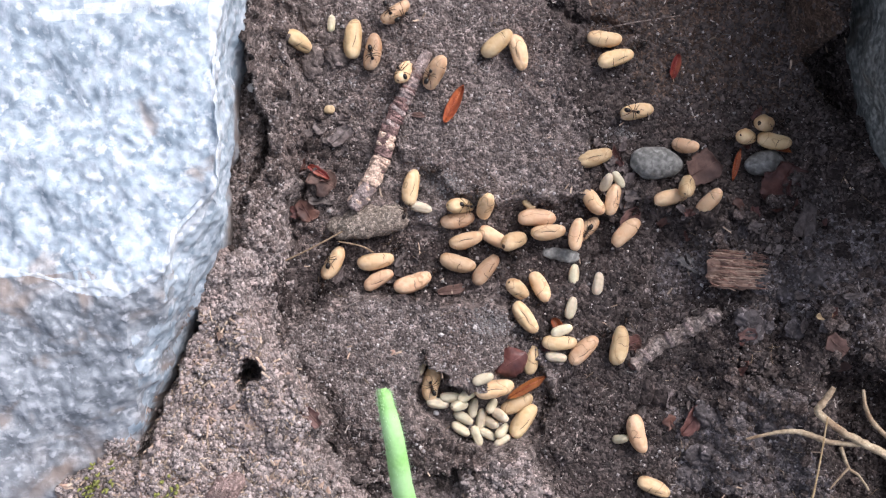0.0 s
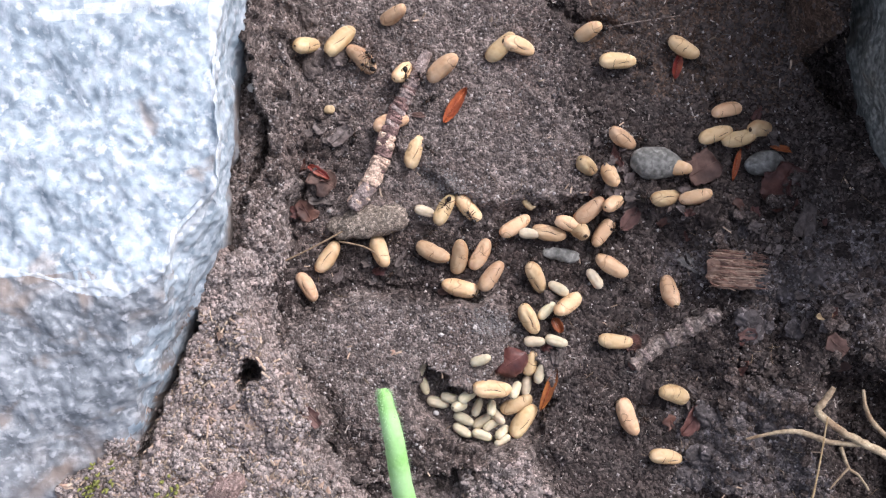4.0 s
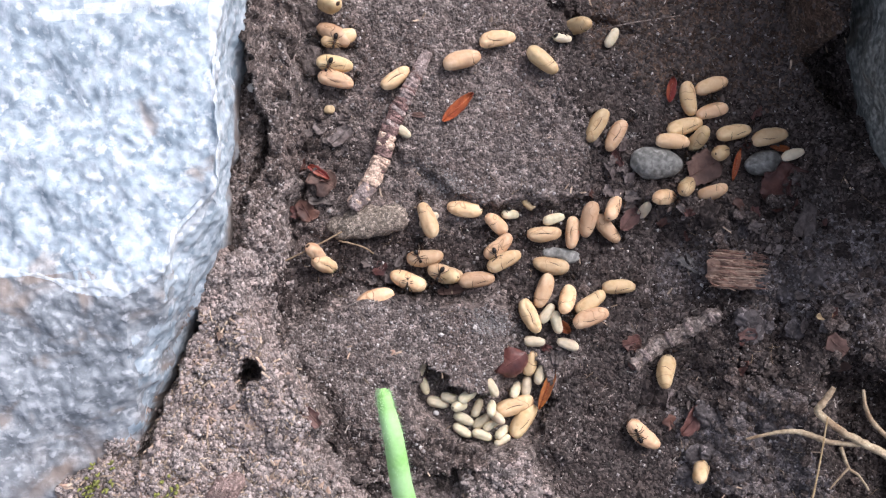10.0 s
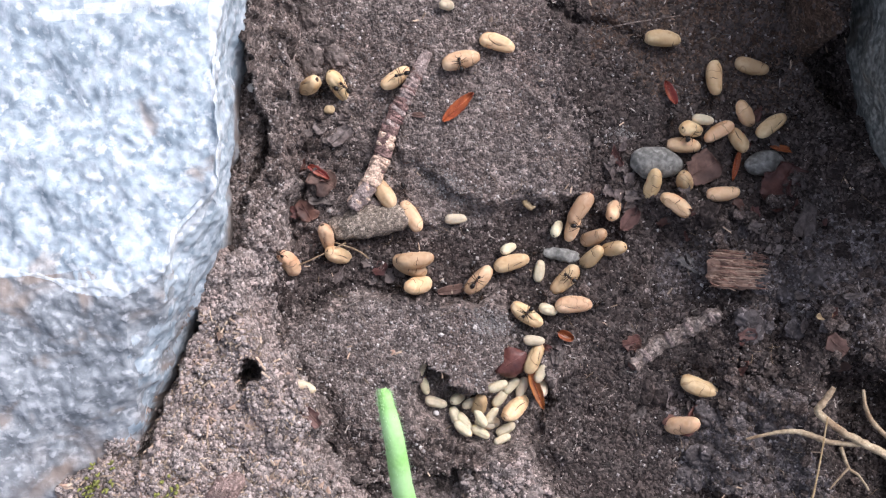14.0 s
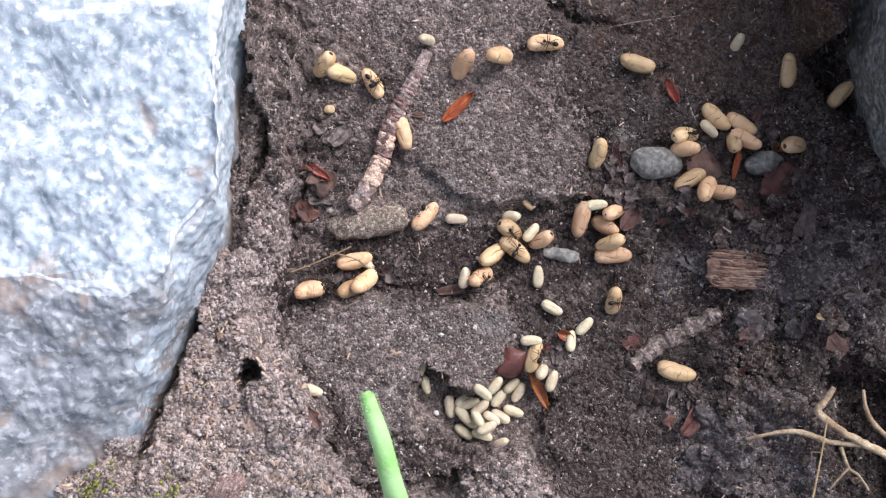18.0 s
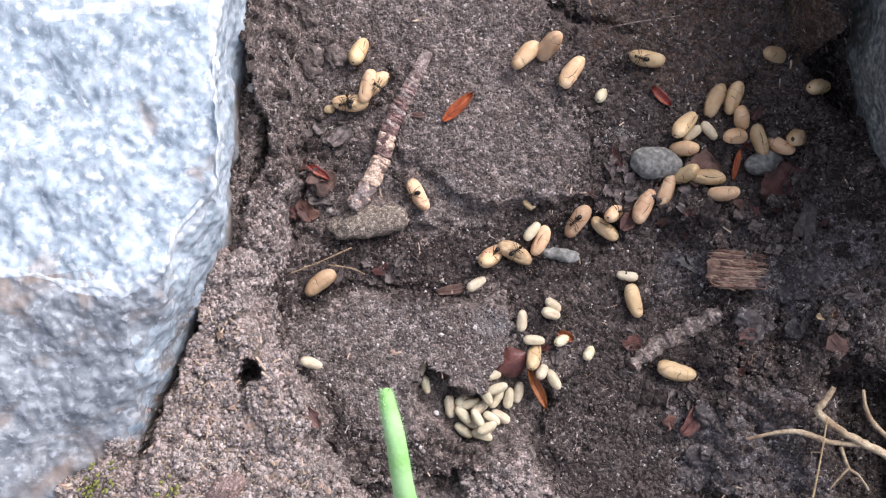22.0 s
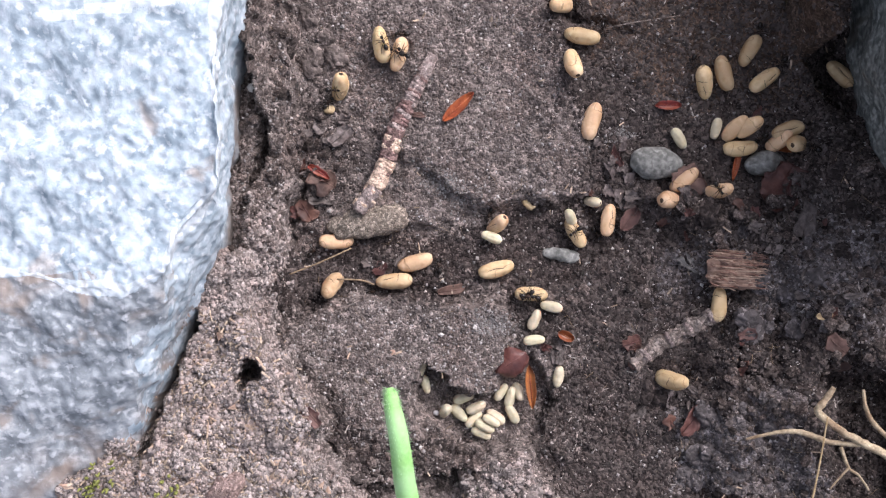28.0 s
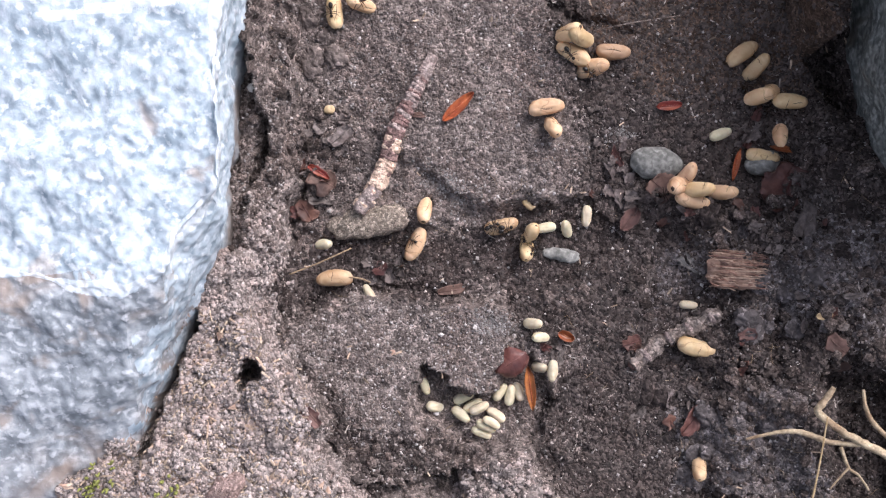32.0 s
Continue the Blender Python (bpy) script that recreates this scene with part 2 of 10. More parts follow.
POCKET = [(-0.0044, -0.0241), (0.0019, -0.0308), (0.0104, -0.0302), (0.0201, -0.0223), (0.0250, -0.0314), (0.0201, -0.0399), (0.0104, -0.0441), (-0.0005, -0.0399), (-0.0056, -0.0314)]
TROUGH = [(-0.0318, 0.0025), (-0.0101, 0.0040), (0.0055, 0.0083), (0.0309, 0.0107), (0.0381, 0.0025), (0.0212, -0.0095), (0.0043, -0.0107), (-0.0174, -0.0095), (-0.0294, -0.0125), (-0.0342, -0.0095)]
BOTTOM_MOUND = [(0.0046, -0.0465), (0.0105, -0.0425), (0.0170, -0.0412), (0.0190, -0.0455), (0.0245, -0.0520), (0.0253, -0.1005), (0.0020, -0.1005), (0.0028, -0.0520)]
RIDGE = [(0.0209, -0.0414), (0.0328, -0.0325), (0.0423, -0.0284), (0.0447, -0.0308), (0.0363, -0.0379), (0.0257, -0.0450)]
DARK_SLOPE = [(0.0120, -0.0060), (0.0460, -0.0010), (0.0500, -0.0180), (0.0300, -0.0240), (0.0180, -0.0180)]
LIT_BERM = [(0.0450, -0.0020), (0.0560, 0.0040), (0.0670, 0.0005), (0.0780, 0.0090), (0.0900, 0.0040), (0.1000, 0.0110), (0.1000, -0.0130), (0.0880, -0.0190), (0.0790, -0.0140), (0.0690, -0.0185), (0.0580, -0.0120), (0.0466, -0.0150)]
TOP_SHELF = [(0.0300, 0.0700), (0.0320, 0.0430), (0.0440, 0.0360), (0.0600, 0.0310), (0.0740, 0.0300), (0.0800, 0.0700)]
# Shade at the foot of the ledge, put into the soil colour.
LEDGE_SHADE = [(-0.0362, -0.0176), (-0.0312, -0.0176), (-0.0265, -0.0259), (-0.0170, -0.0330), (-0.0099, -0.0424), (0.0054, -0.0472), (0.0054, -0.0521), (-0.0158, -0.0521), (-0.0241, -0.0424), (-0.0235, -0.0353), (-0.0300, -0.0283)]
ROOT_HOLLOW = [(0.0770, -0.0270), (0.0830, -0.0235), (0.0900, -0.0260), (0.0980, -0.0220), (0.0980, -0.0560), (0.0775, -0.0560), (0.0812, -0.0470), (0.0790, -0.0390), (0.0825, -0.0330)]
CORNER_GAP = [(0.0775, 0.0400), (0.0850, 0.0400), (0.0870, 0.0270), (0.0835, 0.0240), (0.0815, 0.0330)]
HANGING_CLUMP = [(0.0730, 0.0540), (0.0800, 0.0540), (0.0795, 0.0434), (0.0766, 0.0415), (0.0745, 0.0457)]
RIGHT_BANK = [(0.0433, 0.0113), (0.0539, 0.0013), (0.0634, -0.0093), (0.0598, -0.0141), (0.0545, -0.0247), (0.0563, -0.0330), (0.0575, -0.0531), (0.0598, -0.1252), (0.1792, -0.1252), (0.1792, 0.0285), (0.0787, 0.0273), (0.0705, 0.0125)]
RIGHT_BERM = [(0.0729, 0.0253), (0.0798, 0.0208), (0.0752, 0.0024), (0.0764, -0.0182), (0.0706, -0.0297), (0.0821, -0.1214), (0.1738, -0.1214), (0.1738, 0.0334)]
RIGHT_MOUND = [(0.0563, -0.0370), (0.0632, -0.0294), (0.0806, -0.0288), (0.0968, -0.0323), (0.0992, -0.0763), (0.0575, -0.0763)]
DARK_HOLLOW = [(0.0736, 0.0531), (0.0781, 0.0513), (0.0835, 0.0427), (0.0862, 0.0294), (0.0826, 0.0287), (0.0799, 0.0379), (0.0750, 0.0464)]
BURROW = [(-0.0405, -0.0228), (-0.0376, -0.0226), (-0.0364, -0.0250), (-0.0377, -0.0274), (-0.0400, -0.0272)]
TWIG_HOLLOW = [(0.0642, -0.0140), (0.0725, -0.0116), (0.0748, -0.0187), (0.0713, -0.0258), (0.0654, -0.0211)]
GAP = [(-0.0450, 0.0530), (-0.0398, 0.0530), (-0.0396, 0.0376), (-0.0385, 0.0300), (-0.0368, 0.0262), (-0.0370, 0.0190), (-0.0400, 0.0106), (-0.0407, 0.0013), (-0.0435, -0.0011), (-0.0490, 0.0095), (-0.0480, 0.0264), (-0.0460, 0.0411)]

CREVICE = [(-0.0496, -0.0114), (-0.0558, -0.0229), (-0.0595, -0.0339), (-0.0622, -0.0414), (-0.0606, -0.0431), (-0.0576, -0.0373), (-0.0539, -0.0266), (-0.0482, -0.0151)]
BANK_FOOT = [(-0.0325, 0.0324), (-0.0306, 0.0312), (-0.0302, 0.0133), (-0.0314, 0.0025), (-0.0336, -0.0035), (-0.0349, -0.0118), (-0.0361, -0.0190), (-0.0370, -0.0185), (-0.0356, -0.0035), (-0.0332, 0.0049)]
LEDGE_FOOT = [(-0.0363, -0.0190), (-0.0339, -0.0195), (-0.0265, -0.0295), (-0.0215, -0.0367), (-0.0227, -0.0429), (-0.0154, -0.0530), (-0.0186, -0.0536), (-0.0253, -0.0443), (-0.0241, -0.0369), (-0.0291, -0.0309)]
CRUST_FOOT = [(-0.0306, -0.0129), (-0.0222, -0.0105), (-0.0162, -0.0088), (-0.0029, -0.0103), (0.0106, -0.0107), (0.0106, -0.0090), (-0.0029, -0.0081), (-0.0162, -0.0066), (-0.0270, -0.0095)]
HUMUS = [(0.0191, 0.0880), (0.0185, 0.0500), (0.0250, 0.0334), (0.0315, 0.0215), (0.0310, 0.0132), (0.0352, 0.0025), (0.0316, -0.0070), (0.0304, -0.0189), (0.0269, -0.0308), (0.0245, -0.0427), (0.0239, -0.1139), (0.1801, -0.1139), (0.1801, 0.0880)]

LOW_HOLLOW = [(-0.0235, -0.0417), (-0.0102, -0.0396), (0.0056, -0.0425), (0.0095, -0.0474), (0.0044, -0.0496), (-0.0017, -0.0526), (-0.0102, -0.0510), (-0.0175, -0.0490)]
STONE_COVER = [(-0.0238, 0.0082), (-0.0172, 0.0106), (-0.0094, 0.0109), (-0.0067, 0.0087), (-0.0082, 0.0066), (-0.0160, 0.0059), (-0.0220, 0.0061)]

TOP_CREVICE = [(0.0230, 0.0515), (0.0275, 0.0493), (0.0335, 0.0476), (0.0405, 0.0469), (0.0403, 0.0462), (0.0321, 0.0462), (0.0260, 0.0476), (0.0222, 0.0500)]
SEAT = [(-0.1693, -0.0136), (-0.0723, -0.0136), (-0.0666, -0.0375), (-0.0668, -0.0400), (-0.0723, -0.0427), (-0.0755, -0.0462), (-0.0773, -0.0523), (-0.0786, -0.0752), (-0.1693, -0.0752)]
PALE_CLOD = [(0.0504, -0.0285), (0.0690, -0.0290), (0.0735, -0.0383), (0.0775, -0.0430), (0.0775, -0.0520), (0.0480, -0.0520), (0.0520, -0.0380)]
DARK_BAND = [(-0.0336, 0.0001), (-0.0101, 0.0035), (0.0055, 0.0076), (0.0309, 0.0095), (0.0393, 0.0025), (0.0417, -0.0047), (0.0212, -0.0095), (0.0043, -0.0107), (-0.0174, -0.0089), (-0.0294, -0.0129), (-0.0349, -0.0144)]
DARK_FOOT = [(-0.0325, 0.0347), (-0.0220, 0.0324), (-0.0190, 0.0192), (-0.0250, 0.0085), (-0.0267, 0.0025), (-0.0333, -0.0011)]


def height(x, y):
    """The height of the bare soil over the plan."""
    wx = x + 0.0013 * lumps(x, y, 0.004, 1) + 0.0007 * lumps(x, y, 0.0015, 11)
    wy = y + 0.0013 * lumps(x, y, 0.004, 2) + 0.0007 * lumps(x, y, 0.0015, 12)
    bank, right, mound = inside(wx, wy, BANK, 0.0016), inside(wx, wy, RIGHT_BANK, 0.011), inside(wx, wy, BOTTOM_MOUND, 0.002)
    z = 0.0008 * lumps(x, y, 0.018, 3)
    z += 0.006 * bank + 0.008 * inside(wx, wy, LEDGE, 0.0032)
    z += 0.0022 * inside(wx, wy, UPPER_CRUST, 0.0016) * np.clip((wx + 0.024) / 0.022, 0, 1) + 0.0034 * inside(wx, wy, LOWER_CRUST, 0.001)
    z -= 0.0036 * inside(wx, wy, POCKET, 0.0014) + 0.0018 * inside(wx, wy, TROUGH, 0.002)
    z += 0.006 * mound + 0.0035 * right
    z += 0.005 * inside(wx, wy, RIGHT_BERM, 0.015) + 0.0025 * inside(wx, wy, RIGHT_MOUND, 0.005)
    z -= 0.0040 * inside(wx, wy, DARK_HOLLOW, 0.004) + 0.012 * inside(wx, wy, BURROW, 0.0014) + 0.002 * inside(wx, wy, TWIG_HOLLOW, 0.003)
    z += 0.0018 * inside(wx, wy, RIDGE, 0.003) - 0.017 * inside(wx, wy, ROOT_HOLLOW, 0.008) - 0.003 * inside(wx, wy, CORNER_GAP, 0.0024) + 0.020 * inside(wx, wy, HANGING_CLUMP, 0.0024)
    z += 0.0018 * inside(wx, wy, STONE_COVER, 0.0014) - 0.0018 * inside(wx, wy, LOW_HOLLOW, 0.006)
    z -= 0.0022 * inside(wx, wy, TOP_CREVICE, 0.0022) + 0.014 * inside(wx, wy, SEAT, 0.0014)
    z -= 0.010 * inside(wx, wy, GAP, 0.0022) + 0.010 * inside(wx, wy, CREVICE, 0.0012)
    z -= 0.003 * inside(wx, wy, BANK_FOOT, 0.0014) + 0.0008 * inside(wx, wy, LEDGE_FOOT, 0.0014) + 0.0012 * inside(wx, wy, CRUST_FOOT, 0.002)
    rough = 0.4 + 0.6 * bank + 1.2 * right + 0.8 * mound
    z += rough * (0.0010 * lumps(x, y, 0.007, 4) + 0.0008 * lumps(x, y, 0.003, 5) + 0.0009 * crumbs(wx, wy, 0.0034, 21) * np.clip(rough - 0.5, 0, 1))
    z -= np.clip(rough - 0.3, 0, 1) * 0.0012 * np.clip(1 - np.abs(lumps(x, y, 0.005, 31)) / 0.16, 0, 1) * np.clip(0.5 + lumps(x, y, 0.006, 33), 0, 1)
    z -= (0.3 + 0.7 * rough) * 0.0011 * np.clip(lumps(x, y, 0.0021, 35) - 0.45, 0, 1)
    z += (0.55 + 0.45 * rough) * (0.55 + 0.75 * lumps(x, y, 0.0055, 61)) * (0.0009 * crumbs(x, y, 0.0019, 6) + 0.0005 * crumbs(wx, wy, 0.001, 7)) + 0.00018 * crumbs(x, y, 0.0008, 8)
    z += right * (0.0016 * crumbs(wx, wy, 0.0062, 71) - 0.0009 + 0.0008 * crumbs(wy, wx, 0.0029, 73))
    z -= 0.0024 * inside(wx, wy, LEDGE, 0.003) * np.clip(lumps(wx, wy, 0.0026, 91) - 0.3, 0, 1)
    far = np.clip((np.maximum(np.abs(x) - 0.105, np.abs(y) - 0.075)) / 0.02, 0, 1)
    return z * (1 - far) + 0.03 * far


def is_dry(x, y):
    """Where the soil is dry and sandy: on the bank under the pale sett, and on the lumps at the rim."""
    x, y = x + 0.002 * lumps(x, y, 0.005, 41) + 0.0008 * lumps(x, y, 0.0015, 42), y + 0.002 * lumps(x, y, 0.005, 43)
    return np.maximum.reduce([inside(x, y, BANK, 0.002) * np.clip((0.016 - y) / 0.026, 0, 1), inside(x, y, BOTTOM_MOUND, 0.003)])


def humus_and_shade(x, y):
    """Where the soil is dark: leafy humus, plus shade painted in below the ledge."""
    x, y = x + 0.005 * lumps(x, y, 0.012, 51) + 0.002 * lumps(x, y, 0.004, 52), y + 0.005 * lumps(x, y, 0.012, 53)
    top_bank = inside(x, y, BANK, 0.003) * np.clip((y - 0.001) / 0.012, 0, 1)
    # Low ground gets darker colour; at the ledge foot it is painted shade.
    dark = np.maximum.reduce([inside(x, y, HUMUS, 0.012), 0.74 * inside(x, y, DARK_BAND, 0.006), 0.42 * inside(x, y, DARK_FOOT, 0.006), 0.85 * inside(x, y, DARK_SLOPE, 0.006), 0.6 * inside(x, y, LOW_HOLLOW, 0.004), 0.68 * inside(x, y, LEDGE_SHADE, 0.005), 0.2 * top_bank])
    # Berm and ridge take less dark colour, painting them as lit.
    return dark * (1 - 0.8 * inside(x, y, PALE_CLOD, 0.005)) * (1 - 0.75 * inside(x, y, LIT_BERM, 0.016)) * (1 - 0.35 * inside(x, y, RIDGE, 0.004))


def sheet(name, xs, ys, mat):
    gx, gy = np.meshgrid(xs, ys)
    gz = height(gx, gy)
    n, m = len(xs), len(ys)
    mesh = bpy.data.meshes.new(name)
    i = np.arange((m - 1) * (n - 1))
    a = i // (n - 1) * n + i % (n - 1)
    faces = np.stack((a, a + 1, a + n + 1, a + n), 1)
    mesh.vertices.add(n * m)
    mesh.vertices.foreach_set("co", np.stack((gx, gy, gz), 2).astype(np.float32).ravel())
    mesh.loops.add(faces.size)
    mesh.loops.foreach_set("vertex_index", faces.astype(np.int32).ravel())
    mesh.polygons.add(len(faces))
    mesh.polygons.foreach_set("loop_start", np.arange(0, faces.size, 4, dtype=np.int32))
    mesh.polygons.foreach_set("use_smooth", np.ones(len(faces), bool))
    mesh.update(calc_edges=True)
    mesh.materials.append(mat)
    mesh.materials.append(DRY_SOIL)
    cx, cy = (gx[:-1, :-1] + gx[1:, 1:]).ravel() / 2, (gy[:-1, :-1] + gy[1:, 1:]).ravel() / 2
    mesh.materials.append(HUMUS_SOIL)
    mesh.materials.append(BROWN_SOIL)
    mesh.materials.append(GREY_SOIL)
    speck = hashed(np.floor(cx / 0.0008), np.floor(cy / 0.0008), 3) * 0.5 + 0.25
    mesh.polygons.foreach_set("material_index", np.where(is_dry(cx, cy) > speck, 1, np.where(inside(cx + 0.004 * lumps(cx, cy, 0.008, 81), cy + 0.004 * lumps(cx, cy, 0.008, 82), TOP_SHELF, 0.012) > speck, 3, np.where(humus_and_shade(cx, cy) > speck, 2, np.where((cx + 0.006 * lumps(cx, cy, 0.008, 85) > 0.044) & (cx < 0.11) & (cy < 0.02) & (cy > -0.07), 4, 0)))).astype(np.int32))
    return new(name, mesh)


def lines(half, step, far, growth=1.5):
    inner = list(np.arange(-half, half + step / 2, step))
    outer, gap = [], step
    while half + sum(outer) < far:
        gap *= growth
        outer.append(gap)
    outer = half + np.cumsum(outer)
    return np.array([-v for v in outer[::-1]] + inner + list(outer))


ground = tagged(sheet("ground", lines(0.1, 0.00026, 400), lines(0.06, 0.00026, 400), SOIL), "dark crumbly humus soil in a hole between setts", "soil", kind="structure")


# ---- things ----
def part(name, bm, mat, parent=None, label="", smooth=True):
    mesh = bpy.data.meshes.new(name)
    bm.to_mesh(mesh)
    bm.free()
    mesh.materials.append(mat)
    if smooth:
        mesh.polygons.foreach_set("use_smooth", np.ones(len(mesh.polygons), bool))
    ob = new(name, mesh)
    ob.parent = parent
    return tagged(ob, label)


def block(name, lower, upper, z0, z1, mat, label, category, amount=0.0012, worn_shaded=None, chip_highlight=None, highlights=()):
    """A rough-hewn stone between a lower and an upper outline whose corners match."""
    bm = bmesh.new()
    low, top = [], []
    for ring, src in ((low, lower), (top, upper)):
        for (ax, ay), (bx, by) in zip(src, src[1:] + src[:1]):
            for k in range(64):
                ring.append((ax + (bx - ax) * k / 64, ay + (by - ay) * k / 64))
    low, top = np.array(low), np.array(top)
    mid = top.mean(0)
    rings = [(low, z0 - 0.012), (low, z0 - 0.006)]
    for k in 1 - (1 - np.linspace(0, 1, 70)) ** 1.7:
        bulge = k ** 1.0
        rings.append((low * (1 - bulge) + top * bulge, z0 + (z1 - z0) * (1 - (1 - k) ** 1.25)))
    for k in np.linspace(0, 1, 90)[1:-1] ** 1.3:
        rings.append((top * (1 - k) + mid * k, z1 + 0.001 * k))
    made = []
    for r, z in rings:
        made.append([bm.verts.new((x, y, z)) for x, y in r])
    for a, b in zip(made, made[1:]):
        for i in range(len(a)):
            j = (i + 1) % len(a)
            bm.faces.new((a[i], a[j], b[j], b[i]))
    bm.faces.new(made[-1])
    bm.faces.new(made[0][::-1])
    bm.normal_update()
    for v in bm.verts:
        p = v.co
        d = noise.noise(p * 70) * 1.6 + noise.noise(p * 220) * 0.7 + noise.noise(p * 700) * 0.3 + (0.9 * abs(noise.noise(p * 120 + Vector((5, 2, 1)))) if worn_shaded else 0)
        v.co = p + v.normal * d * amount
    bm.normal_update()
    if worn_shaded:
        mids = [f.calc_center_median() for f in bm.faces]
        x, y = np.array([c.x for c in mids]), np.array([c.y for c in mids])
        wide = np.array([max(0.0002, 0.0026 * (0.75 + 1.1 * noise.noise(c * 130) + 0.35 * noise.noise(c * 400))) for c in mids])
        edge = inside(x, y, upper, wide)
        bright = (edge > 0.03) & (edge < 0.97)
        for r in highlights:
            bright |= inside(x, y, r, 0.001) > 0.5 + 0.6 * np.array([noise.noise(c * 260) for c in mids])
        # The front slope gets the material with shade painted in.
        for f, c, b in zip(bm.faces, mids, bright):
            f.material_index = 2 if b and c.z > z1 - 0.004 else 1 if c.z < z1 - 0.0008 and c.y < -0.004 + 0.002 * noise.noise(c * 120) and c.x < -0.0505 + 0.285 * (c.y + 0.004) + 0.006 * noise.noise(c * 110) + 0.004 * noise.noise(c * 420) else 0
    ob = tagged(part(name, bm, mat), label, category)
    if worn_shaded:
        ob.data.materials.append(worn_shaded)
        ob.data.materials.append(chip_highlight)
    return ob


block("granite_sett",
      [(-0.1191, 0.1073), (-0.0387, 0.1073), (-0.0390, 0.0503), (-0.0411, 0.0298), (-0.0429, 0.0172), (-0.0433, 0.0013), (-0.0493, -0.0136), (-0.0552, -0.0238), (-0.0595, -0.0375), (-0.0623, -0.0416), (-0.0715, -0.0458), (-0.0790, -0.0530), (-0.1191, -0.0720)],
      [(-0.1029, 0.0928), (-0.0386, 0.0928), (-0.0392, 0.0435), (-0.0398, 0.0287), (-0.0386, 0.0208), (-0.0392, 0.0109), (-0.0465, 0.0031), (-0.0485, -0.0038), (-0.0556, -0.0073), (-0.0645, -0.0066), (-0.0714, -0.0046), (-0.0773, -0.0040), (-0.1029, -0.0029)],
      0.0125, 0.036, GRANITE, "pale blue-grey rough-hewn granite sett at the edge of the hole", "paving stone", worn_shaded=WORN_SHADED_GRANITE, chip_highlight=CHIPPED_HIGHLIGHT_GRANITE,
      # A highlight along the back of the top, painted as a pale band.
      highlights=([(-0.0700, 0.0412), (-0.0550, 0.0432), (-0.0420, 0.0445), (-0.0425, 0.0428), (-0.0550, 0.0410), (-0.0690, 0.0398)],))
block("dark_sett",
      [(0.0859, 0.1129), (0.1579, 0.1129), (0.1639, 0.0133), (0.1219, 0.0115), (0.0931, 0.0121), (0.0895, 0.0217), (0.0865, 0.0409)],
      [(0.0756, 0.0872), (0.1219, 0.0872), (0.1265, 0.0094), (0.1015, 0.0084), (0.0849, 0.0089), (0.0830, 0.0168), (0.0793, 0.0316)],
      -0.004, 0.041, DARK_GRANITE, "dark granite sett walling the hole", "paving stone")


def ground_z(x, y):
    return float(height(np.array([x]), np.array([y]))[0])


def tube(path, radii, sides=8, rough=0.0, seed=0.0, steps=1):
    """A bmesh tube along a path of points, with a radius for each, capped at both ends."""
    pts, rad = [Vector(p) for p in path], list(radii)
    if steps > 1:
        fine, thick = [], []
        for n in range(len(pts) - 1):
            before, after = pts[max(n - 1, 0)], pts[min(n + 2, len(pts) - 1)]
            for k in range(steps):
                u = k / steps
                a, b = pts[n], pts[n + 1]
                fine.append(0.5 * (2 * a + (b - before) * u + (2 * before - 5 * a + 4 * b - after) * u * u + (3 * a - before - 3 * b + after) * u ** 3))
                thick.append(rad[n] * (1 - u) + rad[n + 1] * u)
        pts, rad = fine + [pts[-1]], thick + [rad[-1]]
    bm, rings = bmesh.new(), []
    for n, p in enumerate(pts):
        way = (pts[min(n + 1, len(pts) - 1)] - pts[max(n - 1, 0)]).normalized()
        side = way.cross(Vector((0.13, 0.21, 1))).normalized()
        up = side.cross(way)
        ring = []
        for k in range(sides):
            a = 2 * math.pi * k / sides
            out = side * math.cos(a) + up * math.sin(a)
            r = rad[n] * (1 + rough * noise.noise((p + out * rad[n]) * 700 + Vector((seed, 0, 0))))
            ring.append(bm.verts.new(p + out * r))
        rings.append(ring)
    for a, b in zip(rings, rings[1:]):
        for k in range(sides):
            bm.faces.new((a[k], a[(k + 1) % sides], b[(k + 1) % sides], b[k]))
    bm.faces.new(rings[0][::-1])
    bm.faces.new(rings[-1])
    return bm


def ball(size, rough=0.15, grain=300, detail=3, seed=0.0):
    """A rounded lump of the given lengths along x, y and z."""
    bm = bmesh.new()
    bmesh.ops.create_icosphere(bm, subdivisions=detail, radius=1)
    for v in bm.verts:
        p = Vector((v.co.x * size[0] / 2, v.co.y * size[1] / 2, v.co.z * size[2] / 2))
        k = noise.noise(p * grain + Vector((seed, seed, 0))) + 0.5 * noise.noise(p * grain * 2.3 + Vector((0, seed, seed)))
        v.co = p * (1 + rough * k)
    return bm


